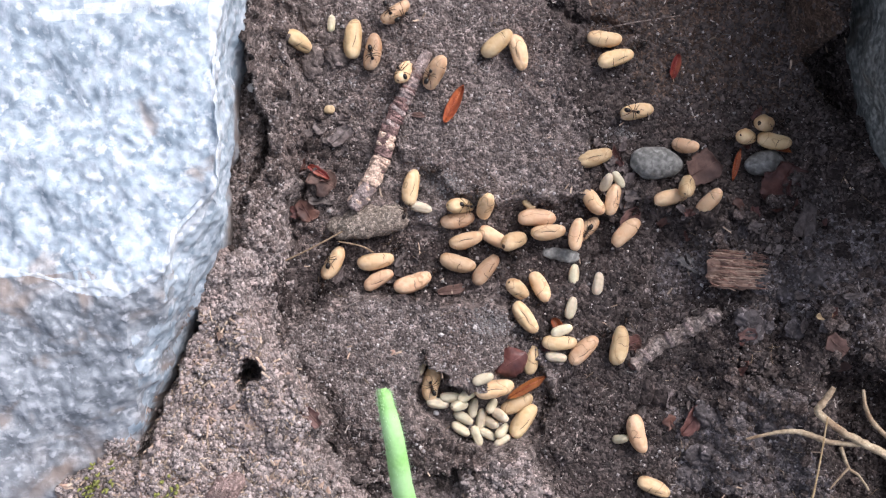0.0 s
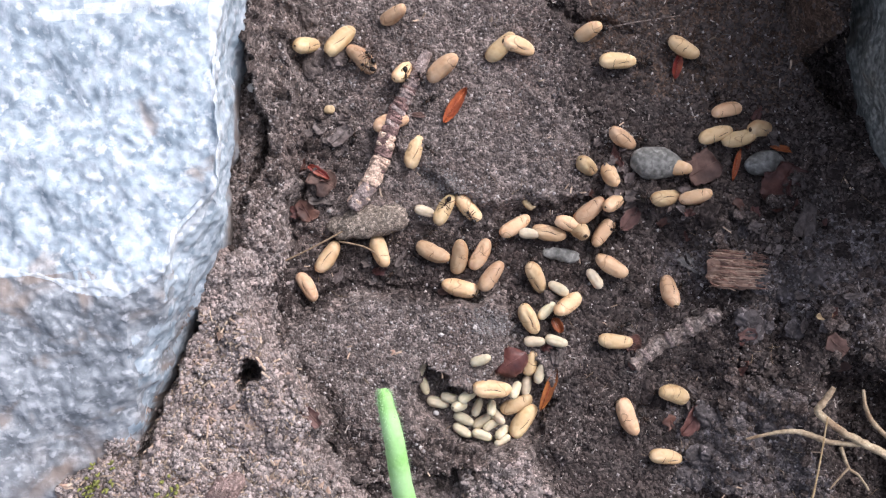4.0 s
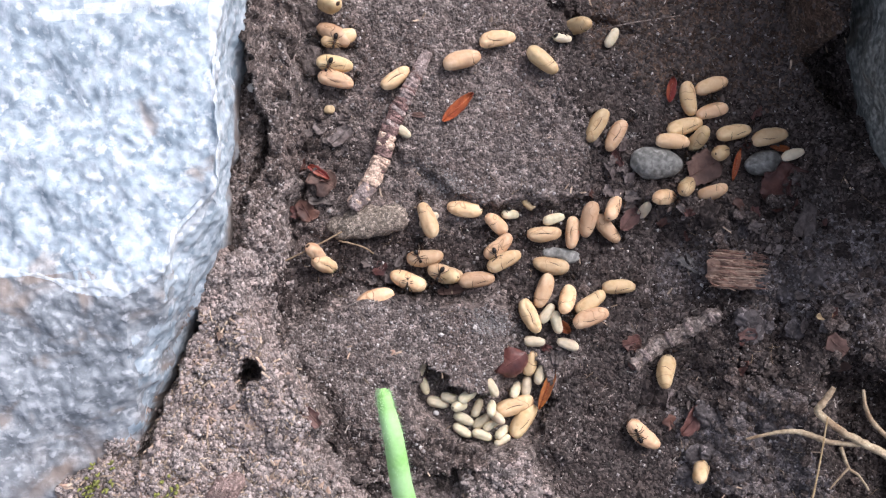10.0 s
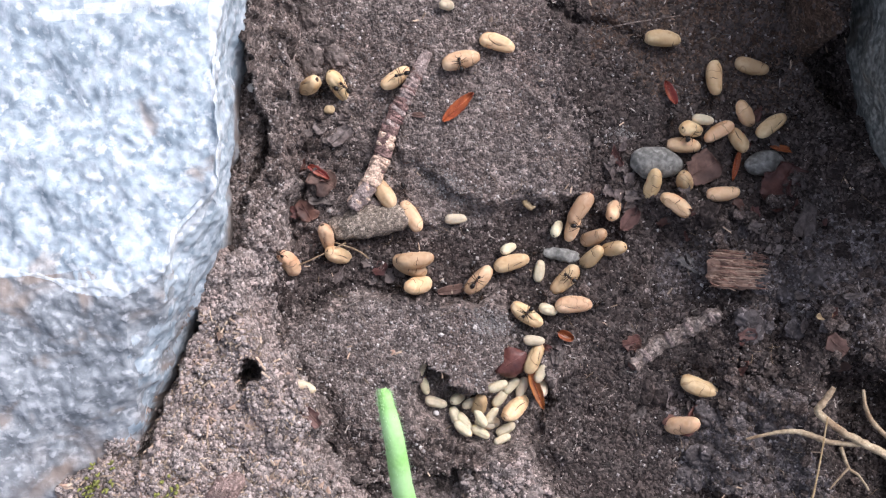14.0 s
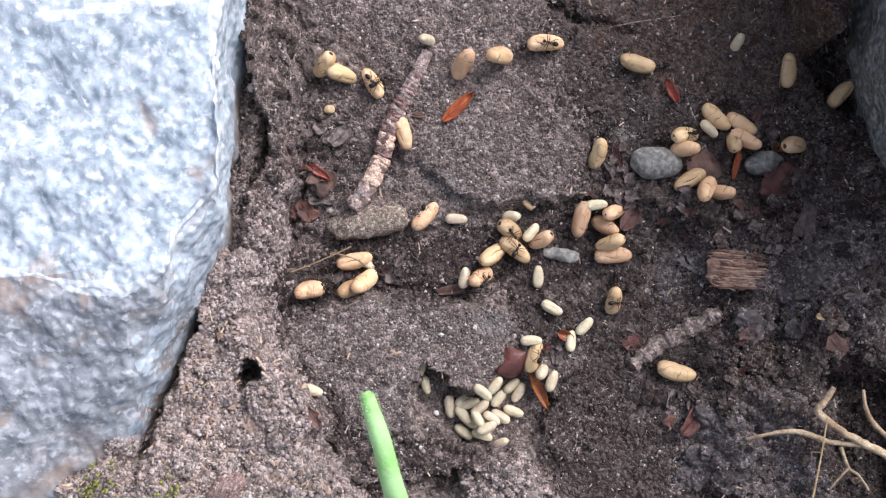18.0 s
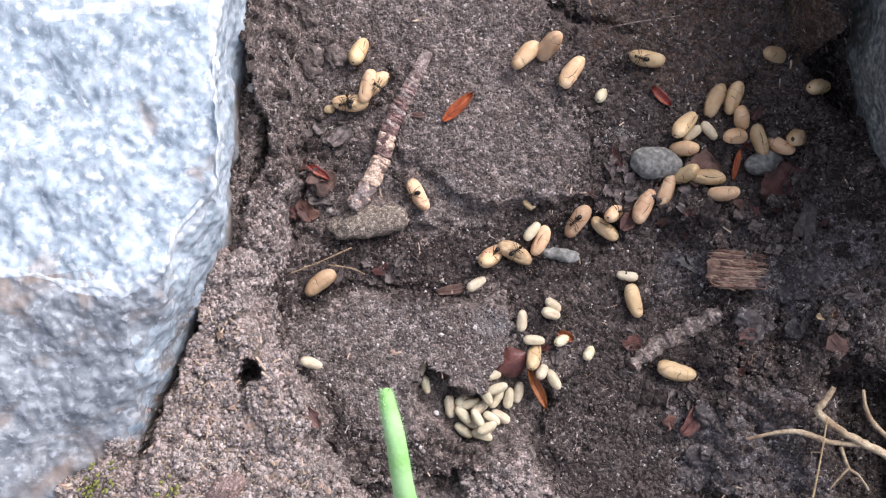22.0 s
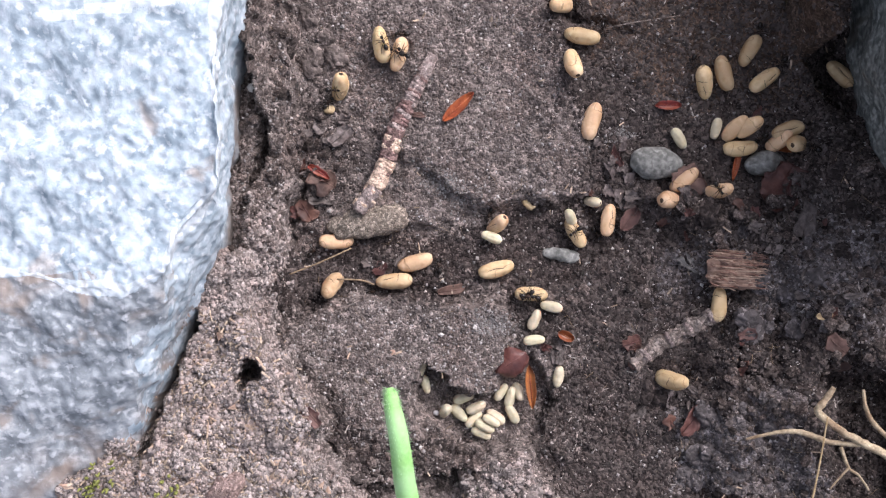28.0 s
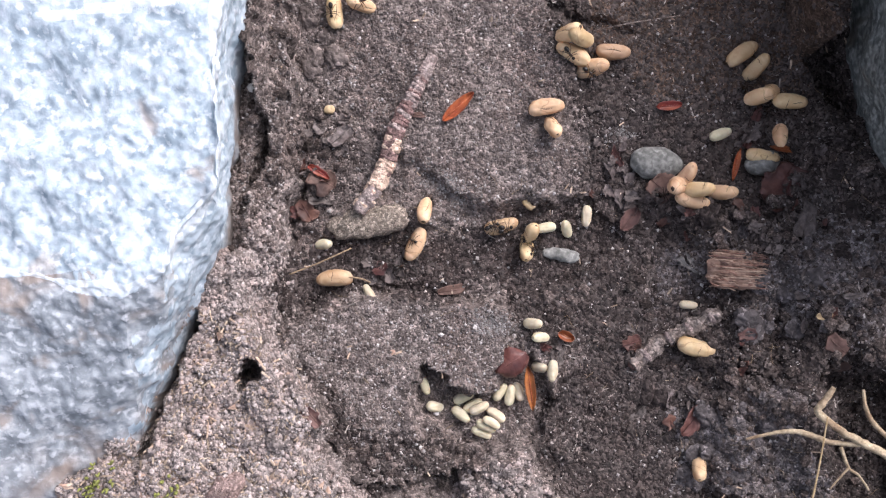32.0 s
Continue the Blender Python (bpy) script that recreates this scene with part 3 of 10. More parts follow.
def shell(length, width, thick, curl=0.3, point=1.0, ragged=0.0, bend=0.0, seed=0.0, nx=18, ny=8):
    """A thin curved flake with real thickness: pointed at the ends as point grows, curled across, bent along."""
    bm, tops, downs = bmesh.new(), [], []
    for lift, store in ((thick / 2, tops), (-thick / 2, downs)):
        for i in range(nx + 1):
            u = 2 * i / nx - 1
            half = width / 2 * max(0.06, (1 - abs(u) ** 2.2) ** (0.5 * point))
            row = []
            for j in range(ny + 1):
                v = 2 * j / ny - 1
                torn = 1 + 1.1 * ragged * noise.noise(Vector((u * 1.9 + seed, math.copysign(2.5, v), seed * 0.7)))
                p = Vector((u * length / 2, v * half * torn, 0))
                edge = 1 + ragged * (1.3 * noise.noise(p * 330 + Vector((seed, 3, 1))) + 0.6 * noise.noise(p * 1200 + Vector((2, seed, 5))))
                p = Vector((p.x * edge, p.y * edge, curl * width * 0.5 * v * v + bend * length * 0.5 * u * u))
                p.z += 0.3 * width * ragged * noise.noise(p * 600 + Vector((1, seed, 7)))
                row.append(bm.verts.new(p + Vector((0, 0, lift * (1 - 0.6 * max(abs(u), abs(v)) ** 3)))))
            store.append(row)
    for i in range(nx):
        for j in range(ny):
            bm.faces.new((tops[i][j], tops[i + 1][j], tops[i + 1][j + 1], tops[i][j + 1]))
            bm.faces.new((downs[i][j + 1], downs[i + 1][j + 1], downs[i + 1][j], downs[i][j]))
    rim = [(i, 0) for i in range(nx)] + [(nx, j) for j in range(ny)] + [(i, ny) for i in range(nx, 0, -1)] + [(0, j) for j in range(ny, 0, -1)]
    for (i, j), (k, l) in zip(rim, rim[1:] + rim[:1]):
        bm.faces.new((tops[i][j], downs[i][j], downs[k][l], tops[k][l]))
    return bm


def lay(ob, x, y, lift, turn=0, rx=0, ry=0):
    """Set a thing down on the soil at x, y."""
    ob.matrix_basis = pose(x, y, ground_z(x, y) + lift, rx, ry, turn)
    return ob


# ---- the twigs ----
BARK = material("banded_bark", ((0.1, 0.064, 0.06), (0.36, 0.235, 0.21), (0.19, 0.118, 0.108)), 0.0016, 0.005, 0.75, 0.7, depth=0.0005)
PALE_BARK = material("pale_peeling_bark", ((0.4, 0.27, 0.2), (0.78, 0.61, 0.48), (0.58, 0.41, 0.32)), 0.0009, 0.004, 0.7, 0.6)
ASH_BARK = material("ash_grey_bark", ((0.18, 0.135, 0.125), (0.46, 0.38, 0.35), (0.3, 0.225, 0.205)), 0.0012, 0.004, 0.8, 0.7, depth=0.0005)
GREY_BARK = material("grey_bark", ((0.085, 0.066, 0.058), (0.42, 0.35, 0.31), (0.2, 0.155, 0.135)), 0.0012, 0.005, 0.85, 0.9, depth=0.0006)
ROOT = material("pale_root", ((0.26, 0.19, 0.12), (0.55, 0.45, 0.31), (0.22, 0.145, 0.09)), 0.0012, 0.006, 0.65, 0.5)
STRAW = material("dry_straw", ((0.4, 0.28, 0.14), (0.62, 0.48, 0.3), (0.3, 0.2, 0.1)), 0.0008, 0.004, 0.6, 0.3)
DULL_STRAW = material("dull_straw", ((0.2, 0.135, 0.08), (0.42, 0.31, 0.2), (0.15, 0.1, 0.06)), 0.0006, 0.004, 0.7, 0.4)
RED = material("red_bud_scale", ((0.15, 0.03, 0.012), (0.48, 0.16, 0.05), (0.09, 0.02, 0.012)), 0.0016, 0.0035, 0.3, 0.5, per_object=0.2)
MAROON_SCALE = material("dark_red_bud_scale", ((0.12, 0.016, 0.014), (0.2, 0.034, 0.026), (0.26, 0.075, 0.03)), 0.0012, 0.005, 0.35, 0.4)
MAROON = material("maroon_leaf", ((0.07, 0.028, 0.024), (0.15, 0.07, 0.055), (0.05, 0.024, 0.022)), 0.0012, 0.005, 0.5, 0.5, per_object=0.2)
MAROON_LEAF = material("glossy_maroon_leaf", ((0.075, 0.026, 0.024), (0.2, 0.085, 0.07), (0.05, 0.02, 0.02)), 0.0014, 0.003, 0.32, 0.6)
BROWN_LEAF = material("brown_leaf", ((0.085, 0.048, 0.04), (0.19, 0.112, 0.09), (0.06, 0.036, 0.032)), 0.0013, 0.006, 0.7, 0.6, per_object=0.2)
GREY_LEAF = material("grey_rotten_leaf", ((0.045, 0.036, 0.033), (0.21, 0.172, 0.16), (0.085, 0.064, 0.058)), 0.0008, 0.005, 0.8, 0.6, per_object=0.25)
WOOD = material("fibrous_wood", ((0.13, 0.075, 0.058), (0.4, 0.27, 0.2), (0.24, 0.15, 0.115)), 0.0009, 0.005, 0.8, 0.8)
PEBBLE = granite("grey_pebble", (0.115, 0.113, 0.103), (0.185, 0.181, 0.166), (0.27, 0.263, 0.243), (0.37, 0.36, 0.335), (0.2, 0.165, 0.135), 0.3, 0.0011, 0.7)
DULL_STONE = material("soil_dusted_stone", ((0.18, 0.145, 0.115), (0.43, 0.36, 0.295), (0.27, 0.215, 0.175)), 0.001, 0.006, 0.8, 0.6)
PINK_STONE = material("pinkish_stone", ((0.17, 0.115, 0.1), (0.4, 0.3, 0.27), (0.27, 0.185, 0.16)), 0.001, 0.004, 0.8, 0.6)
QUARTZ = material("white_quartz_grain", ((0.6, 0.57, 0.55), (0.85, 0.82, 0.8), (0.7, 0.66, 0.62)), 0.001, 0.003, 0.4, 0.2)
MOULD = material("pale_mould", ((0.22, 0.2, 0.19), (0.46, 0.43, 0.41), (0.3, 0.27, 0.255)), 0.0008, 0.004, 0.95, 0.6)
PALE_COCOON = material("cream_cocoon_silk", ((0.5, 0.43, 0.3), (0.68, 0.59, 0.43), (0.42, 0.35, 0.24)), 0.0008, 0.003, 0.5, 0.2, per_object=0.14, subsurface=0.2)
ANT_BLACK = material("black_chitin", ((0.008, 0.006, 0.005), (0.02, 0.014, 0.011), (0.012, 0.009, 0.008)), 0.0004, 0.002, 0.22, 0.1)
ANT_BROWN = material("brown_chitin", ((0.02, 0.011, 0.007), (0.05, 0.028, 0.018), (0.03, 0.018, 0.012)), 0.0004, 0.002, 0.3, 0.1)

granular(PINK_STONE, 0.0005, 0.6, 1.7, 0.0003)
granular(DULL_STONE, 0.0004, 0.5, 1.7, 0.0003)
granular(BARK, 0.0005, 0.7, 1.9, 0.0003)
granular(PALE_BARK, 0.0005, 0.75, 1.7, 0.0003)
granular(ASH_BARK, 0.0005, 0.7, 1.8, 0.0003)
granular(ROOT, 0.0004, 0.85, 1.25, 0.0001)
granular(GREY_BARK, 0.0006, 0.6, 1.7, 0.0003)
twig = tagged(new("twig"), "short ringed twig with peeling purplish and tan bark", "twig")
TWIG_PATH = [(-0.0033, 0.0411, 0.0038), (-0.0061, 0.0352, 0.0040), (-0.0085, 0.0305, 0.0040), (-0.0111, 0.0251, 0.0040), (-0.0126, 0.0192, 0.0039), (-0.0153, 0.0135, 0.0037), (-0.0189, 0.0086, 0.0033)]
cuts = (0, 2, 4, 5, 6)
for n, (a, b) in enumerate(zip(cuts, cuts[1:])):
    mat, name = ((ASH_BARK, "bark"), (BARK, "bark"), (PALE_BARK, "peeled_bark"), (ASH_BARK, "bark"))[n]
    thick = (0.0012, 0.0014, 0.0016, 0.0018, 0.0019, 0.0018, 0.0016)
    part(name, tube(TWIG_PATH[a:b + 1], thick[a:b + 1], 18, 0.3, n, 14), mat, twig)
ways = [Vector(p) for p in TWIG_PATH]
peel, k, n = random.Random(12), 0.35, 0
while k < 5.85:
    i = min(int(k), 5)
    p, q = ways[i].lerp(ways[i + 1], k - i), (ways[i + 1] - ways[i]).normalized()
    q = (q + Vector((peel.uniform(-0.18, 0.18), peel.uniform(-0.18, 0.18), 0))).normalized()
    half = peel.uniform(0.0003, 0.0009)
    r = (0.00125 + 0.0005 * min(k / 2.5, 1) - 0.0002 * max(k - 5, 0)) * peel.uniform(0.98, 1.07)
    rings = [ASH_BARK, ASH_BARK, BARK] if k < 1.7 else [BARK, ASH_BARK, BARK] if k < 3.1 else [PALE_BARK, PALE_BARK, BARK] if k < 5 else [PALE_BARK, ASH_BARK, PALE_BARK]
    part("bark_ring", tube([p - q * half, p - q * half * 0.7, p, p + q * half * 0.7, p + q * half], (r * 0.86, r * 1.0, r * peel.uniform(0.98, 1.08), r, r * 0.86), 20, 0.28, n * 3.1, 3), rings[n % 3], twig)
    k, n = k + half / 0.0049 * 1.7 + peel.uniform(-0.03, 0.05), n + 1
part("cut_end", tube([ways[-1], ways[-1] + (ways[-1] - ways[-2]).normalized() * 0.00025], (0.0017, 0.0012), 14, 0.2), GREY_BARK, twig)

half_twig = tagged(new("buried_twig"), "grey-brown twig half buried in the soil", "twig")
path = [(x, y, ground_z(x, y) + 0.0002) for x, y in ((0.0399, -0.0247), (0.0450, -0.0205), (0.0499, -0.0181), (0.0539, -0.0157), (0.0584, -0.0130))]
part("bark", tube(path, (0.0013, 0.0018, 0.0016, 0.0019, 0.0013), 18, 0.75, 4, 12), GREY_BARK, half_twig)
for n, (a, b) in enumerate(zip(path, path[1:])):
    p, q = Vector(a).lerp(Vector(b), 0.55), (Vector(b) - Vector(a)).normalized()
    part("bark_ring", tube([p - q * 0.0006, p - q * 0.0003, p + q * 0.0003, p + q * 0.0006], (0.0014, 0.0018, 0.00178, 0.0014), 16, 0.4, n * 4.3, 3), ASH_BARK, half_twig, "paler flaking ring of bark")
part("broken_end", tube([path[0], Vector(path[0]) + Vector((-0.0004, -0.0004, 0))], (0.0012, 0.0008), 10, 0.3), BROWN_LEAF, half_twig)

roots = tagged(new("torn_root"), "pale tan torn plant root with side branches", "root")
main = [(0.0946, -0.0452, 0.0160), (0.0862, -0.0400, 0.0170), (0.0788, -0.0362, 0.0180), (0.0728, -0.0317, 0.0175), (0.0741, -0.0292, 0.0180), (0.0754, -0.0267, 0.0185)]
part("main_root", tube(main, (0.0009, 0.0008, 0.00075, 0.0007, 0.0006, 0.0005), 12, 0.55, 1, 9), ROOT, roots)
part("side_root", tube([(0.0600, -0.0377, 0.0135), (0.0662, -0.0360, 0.0150), (0.0703, -0.0359, 0.0160), (0.0754, -0.0376, 0.0170), (0.0812, -0.0379, 0.0175)], (0.0002, 0.00045, 0.00055, 0.0005, 0.0005), 10, 0.5, 2, 9), ROOT, roots)
part("rootlet", tube([(0.0813, -0.0272, 0.0180), (0.0818, -0.0307, 0.0180), (0.0836, -0.0340, 0.0178), (0.0886, -0.0384, 0.0170)], (0.0003, 0.00045, 0.0005, 0.0005), 7, 0.25, 3, 6), ROOT, roots)
part("rootlet", tube([(0.0773, -0.0385, 0.0172), (0.0790, -0.0426, 0.0168), (0.0811, -0.0442, 0.0165), (0.0833, -0.0472, 0.0160)], (0.0004, 0.0003, 0.00026, 0.0002), 7, 0.25, 4, 6), ROOT, roots)
part("rootlet", tube([(0.0790, -0.0426, 0.0168), (0.0769, -0.0451, 0.0165), (0.0756, -0.0470, 0.0160)], (0.00026, 0.0002, 0.00015), 7, 0.25, 5, 6), ROOT, roots)
fibre = tagged(new("root_fibre"), "thin pale root fibre standing over the soil", "root")
part("strand", tube([(0.0742, -0.0324, 0.0185), (0.0735, -0.0393, 0.0175), (0.0720, -0.0502, 0.0160)], (0.00016, 0.0002, 0.00022), 6, 0.1, 1, 6), STRAW, fibre)


def stem(points, radius, label, mat=STRAW):
    ob = tagged(new("straw_stem"), label, "straw", group="straw stems")
    part("stalk", tube(points, [radius] * len(points), 7, 0.2, points[0][0] * 1e3, 5), mat, ob)
    return ob


straws = [stem([(-0.0337, -0.0027, 0.0020), (-0.0278, 0.0001, 0.0022), (-0.0211, 0.0037, 0.0024)], 0.00016, "thin dry straw stem lying on the soil", DULL_STRAW),
          stem([(-0.0222, 0.0016, 0.0012), (-0.0172, 0.0006, 0.0013), (-0.0146, -0.0008, 0.0012)], 0.00018, "short dry straw stem lying on the soil", DULL_STRAW),
          stem([(0.0317, 0.0460, 0.0012), (0.0399, 0.0476, 0.0020), (0.0502, 0.0493, 0.0012)], 0.00012, "thin brown root fibre across the dark soil", GREY_BARK),
          stem([(0.0110, -0.0457, 0.0010), (0.0153, -0.0438, 0.0012)], 0.00028, "short yellow straw piece in the hollow")]

# ---- stones and wood ----
def stone(name, x, y, size, turn, mat, label, category, lift=0.0, rough=0.15, seed=0.0, grain=260, rx=0):
    return tagged(lay(part(name, ball(size, rough, grain, 4, seed), mat), x, y, lift, turn, rx), label, category)


stone("pebble", 0.0448, 0.0181, (0.0108, 0.0070, 0.0055), -4, PEBBLE, "smooth oval grey pebble among the leaf litter", "pebble", 0.0012, 0.1, 1)
stone("pebble", 0.0677, 0.0181, (0.0085, 0.0052, 0.0045), 5, PEBBLE, "pale grey pebble beside a brown leaf", "pebble", 0.0010, 0.14, 4)
stone("flat_stone", -0.0156, 0.0060, (0.0172, 0.0072, 0.0046), 7, DULL_STONE, "flat soil-dusted stone under the ringed twig", "stone", -0.0003, 0.25, 7)
stone("stone_chip", 0.0254, -0.0013, (0.0078, 0.0030, 0.0022), -8, PEBBLE, "small pale angular stone chip", "stone", 0.0004, 0.3, 11, 420)
stone("flat_stone", -0.0424, -0.0472, (0.0085, 0.0056, 0.0030), 35, PINK_STONE, "reddish brown flat stone in the bank", "stone", 0.0, 0.3, 15)
stone("pebble", -0.0240, 0.0295, (0.0024, 0.0019, 0.0016), 10, STRAW, "small cream pebble on the soil", "pebble", 0.0005, 0.3, 19, 700)
stone("pebble", -0.0392, 0.0331, (0.0022, 0.0018, 0.0015), 30, QUARTZ, "small white pebble in the bank", "pebble", 0.0006, 0.3, 23, 700)
stone("quartz_grain", -0.0015, -0.0352, (0.0013, 0.0011, 0.0010), 0, QUARTZ, "bright white quartz grain beside the cocoons", "grain", 0.0004, 0.2, 27, 900)
stone("seed_husk", 0.0182, 0.0095, (0.0030, 0.0020, 0.0014), -30, STRAW, "small tan seed husk", "husk", 0.0004, 0.35, 31, 700)

chunk = tagged(new("wood_fragment"), "brown fibrous fragment of rotten wood", "wood")
wx, wy = 0.0609, -0.0043
lay(chunk, wx, wy, 0.0012, -3)
grain = random.Random(4)
RED_WOOD = material("red_brown_wood", ((0.12, 0.055, 0.042), (0.34, 0.19, 0.14), (0.21, 0.11, 0.085)), 0.0006, 0.004, 0.8, 0.8)
TAN_WOOD = material("tan_wood_fibre", ((0.24, 0.16, 0.12), (0.54, 0.4, 0.3), (0.36, 0.25, 0.19)), 0.0006, 0.004, 0.8, 0.7)
for n in range(130):
    v, low = grain.uniform(-1, 1), grain.uniform(0, 1)
    half = 0.0064 * (1 - 0.25 * v * v) * grain.uniform(0.12, 0.6)
    shift = grain.uniform(-0.5, 0.5) * (0.0066 - half) * 2
    z = 0.0017 * math.sqrt(max(0.05, 1 - 0.9 * v * v)) + 0.0005 * low - 0.0002
    lean = grain.uniform(-0.0007, 0.0003)
    wave = grain.uniform(-0.0001, 0.0001)
    part("wood_fibre", tube([(shift - half, v * 0.0039 - lean, z - 0.0004), (shift - half * 0.5, v * 0.0039 + wave, z), (shift + half * 0.1, v * 0.0039 - wave, z + 0.0001), (shift + half * 0.6, v * 0.0039 + lean * 0.4 + wave, z), (shift + half, v * 0.0038 + lean, z - 0.0005)],
                            (0.00006, grain.uniform(0.00006, 0.00017), grain.uniform(0.00006, 0.00017), grain.uniform(0.00006, 0.00013), 0.00004), 6, 0.5, n * 2.3, 5), (WOOD, RED_WOOD, TAN_WOOD, WOOD, BROWN_LEAF, TAN_WOOD, RED_WOOD)[n % 7], chunk)
block_bm = ball((0.0124, 0.0082, 0.0034), 0.0, 400, 5, 3)
for v in block_bm.verts:
    p = v.co
    k = 0.8 * noise.noise(Vector((p.x * 120, p.y * 1500, p.z * 1300))) + 0.6 * noise.noise(Vector((p.x * 400, p.y * 3200, 3)))
    v.co = Vector((p.x * (1.0 + 0.45 * noise.noise(Vector((math.copysign(3, p.x), p.y * 900, p.z * 500)))), math.copysign(abs(p.y / 0.0041) ** 0.7, p.y) * 0.0040 * (1 - 0.1 * p.x / 0.006 + 0.12 * noise.noise(Vector((p.x * 500, 4, 4)))), p.z)) + Vector((0, 0, 0.0010)) * k
part("core", block_bm, WOOD, chunk)

# ---- leaf scraps and bud scales ----
def scrap(name, x, y, length, width, turn, mat, label, curl=0.25, point=0.7, ragged=0.3, bend=0.0, lift=0.0005, rx=0, ry=0, seed=0.0, category="leaf"):
    ob = tagged(new(name), label, category, group=name + "s")
    lay(ob, x, y, lift, turn, rx, ry)
    part("blade", shell(length, width, 0.00022, curl, point, ragged, bend, seed), mat, ob)
    part("midrib", tube([(-length * 0.46, 0, 0.0001 + bend * length * 0.42), (0, 0, 0.00016), (length * 0.46, 0, 0.0001 + bend * length * 0.42)], (0.00008, 0.00012, 0.00006), 6), mat, ob)
    return ob


orange_scale = scrap("bud_scale", 0.0022, 0.0301, 0.0088, 0.0026, 62, RED, "shiny orange-red bud scale lying on the soil", 0.7, 1.5, 0.1, 0.05, 0.0007, seed=1)
dark_scale = scrap("bud_scale", 0.0493, 0.0385, 0.0056, 0.0021, 75, MAROON_SCALE, "dark red bud scale on the brown soil", 0.6, 1.3, 0.1, 0.05, 0.0006, seed=2)
pocket_scale = scrap("bud_scale", 0.0176, -0.0294, 0.0100, 0.0022, 30, RED, "orange bud scale beside the small cocoons", 0.6, 1.5, 0.1, 0.05, 0.0032, seed=3)
red_bud = scrap("bud_scale", 0.0259, -0.0186, 0.0038, 0.0022, -25, RED, "small red bud tip on the soil", 0.9, 1.2, 0.1, 0.0, 0.0006, seed=4)
scrap("bud_scale", 0.0394, 0.0061, 0.0058, 0.0034, 50, BROWN_LEAF, "red-brown curled bud husk", 0.8, 1.0, 0.2, 0.0, 0.0009, seed=5)
scrap("bud_scale", -0.0261, 0.0162, 0.0052, 0.0018, -32, MAROON_SCALE, "dark red bud scale with an orange tip by the bank", 0.5, 1.1, 0.3, 0.05, 0.0008, seed=6)
scrap("bud_scale", 0.0617, 0.0178, 0.0070, 0.0014, 76, RED, "thin orange sliver of a bud scale", 0.4, 1.5, 0.1, 0.0, 0.0012, seed=7)
scrap("bud_scale", 0.0019, -0.0089, 0.0062, 0.0020, 8, BROWN_LEAF, "light brown chip of a bud scale", 0.4, 0.8, 0.3, 0.0, 0.0005, seed=8)
scrap("bud_scale", 0.0716, 0.0210, 0.0060, 0.0013, -10, RED, "red sliver of a bud scale beside a pebble", 0.4, 1.4, 0.2, 0.0, 0.0008, seed=9)
scrap("leaf_scrap", 0.0145, -0.0239, 0.0076, 0.0064, 35, MAROON_LEAF, "glossy dark maroon bud leaf over the small cocoons", -0.5, 0.9, 0.14, -0.12, 0.0016, seed=10)
brown_flake = scrap("leaf_scrap", 0.0543, 0.0169, 0.0074, 0.0062, 30, BROWN_LEAF, "pinkish brown leaf scrap among the cocoons", 0.2, 0.5, 0.3, 0.15, 0.0016, seed=11)
scrap("leaf_scrap", 0.0704, 0.0132, 0.0090, 0.0078, 60, MAROON, "dark brown curled leaf scrap on the litter", 0.3, 0.5, 0.4, 0.1, 0.0013, seed=12)
scrap("leaf_scrap", -0.0254, 0.0145, 0.0062, 0.0050, -30, BROWN_LEAF, "brown leaf scrap at the foot of the bank", 0.3, 0.5, 0.4, 0.1, 0.0008, seed=13)
scrap("leaf_scrap", -0.0214, 0.0238, 0.0052, 0.0030, 40, GREY_LEAF, "grey curled rotten leaf scrap", 0.5, 0.6, 0.4, 0.1, 0.0006, seed=14)
scrap("leaf_scrap", -0.0290, 0.0080, 0.0046, 0.0036, -60, MAROON, "purplish rotten leaf scrap by the bank", 0.3, 0.5, 0.4, 0.1, 0.0006, seed=15)
scrap("leaf_scrap", 0.0747, 0.0062, 0.0078, 0.0040, 75, GREY_LEAF, "grey folded leaf scrap on the bank", 0.6, 0.5, 0.4, 0.1, 0.0008, seed=16)
scrap("leaf_scrap", 0.0511, -0.0034, 0.0062, 0.0013, -36, MOULD, "pale torn fibre scrap", 0.6, 0.6, 0.9, 0.1, 0.0006, seed=17)
scrap("leaf_scrap", 0.0523, -0.0024, 0.0036, 0.0010, -60, MOULD, "pale torn fibre scrap", 0.6, 0.6, 0.9, 0.1, 0.0006, seed=27)
scrap("leaf_scrap", 0.0396, -0.0200, 0.0042, 0.0032, 20, MAROON, "dark purplish leaf scrap by the buried twig", 0.2, 0.5, 0.4, 0.1, 0.0004, seed=18)
scrap("leaf_scrap", 0.0402, -0.0360, 0.0066, 0.0052, 10, GREY_LEAF, "dark flat leaf scrap pressed in the soil", 0.1, 0.5, 0.3, 0.0, 0.0001, seed=19)
scrap("leaf_scrap", 0.0525, -0.0356, 0.0075, 0.0034, 50, MAROON, "curled dark brown leaf scrap in a hollow", 0.5, 0.5, 0.35, 0.1, 0.0010, seed=20)
scrap("leaf_scrap", 0.0803, -0.0197, 0.0044, 0.0036, -40, BROWN_LEAF, "small pinkish brown leaf scrap on the bank", 0.3, 0.5, 0.4, 0.1, 0.0006, seed=21)
scrap("leaf_scrap", 0.0836, -0.0237, 0.0040, 0.0034, 20, BROWN_LEAF, "small pinkish brown leaf scrap on the bank", 0.3, 0.5, 0.4, 0.1, 0.0006, seed=22)
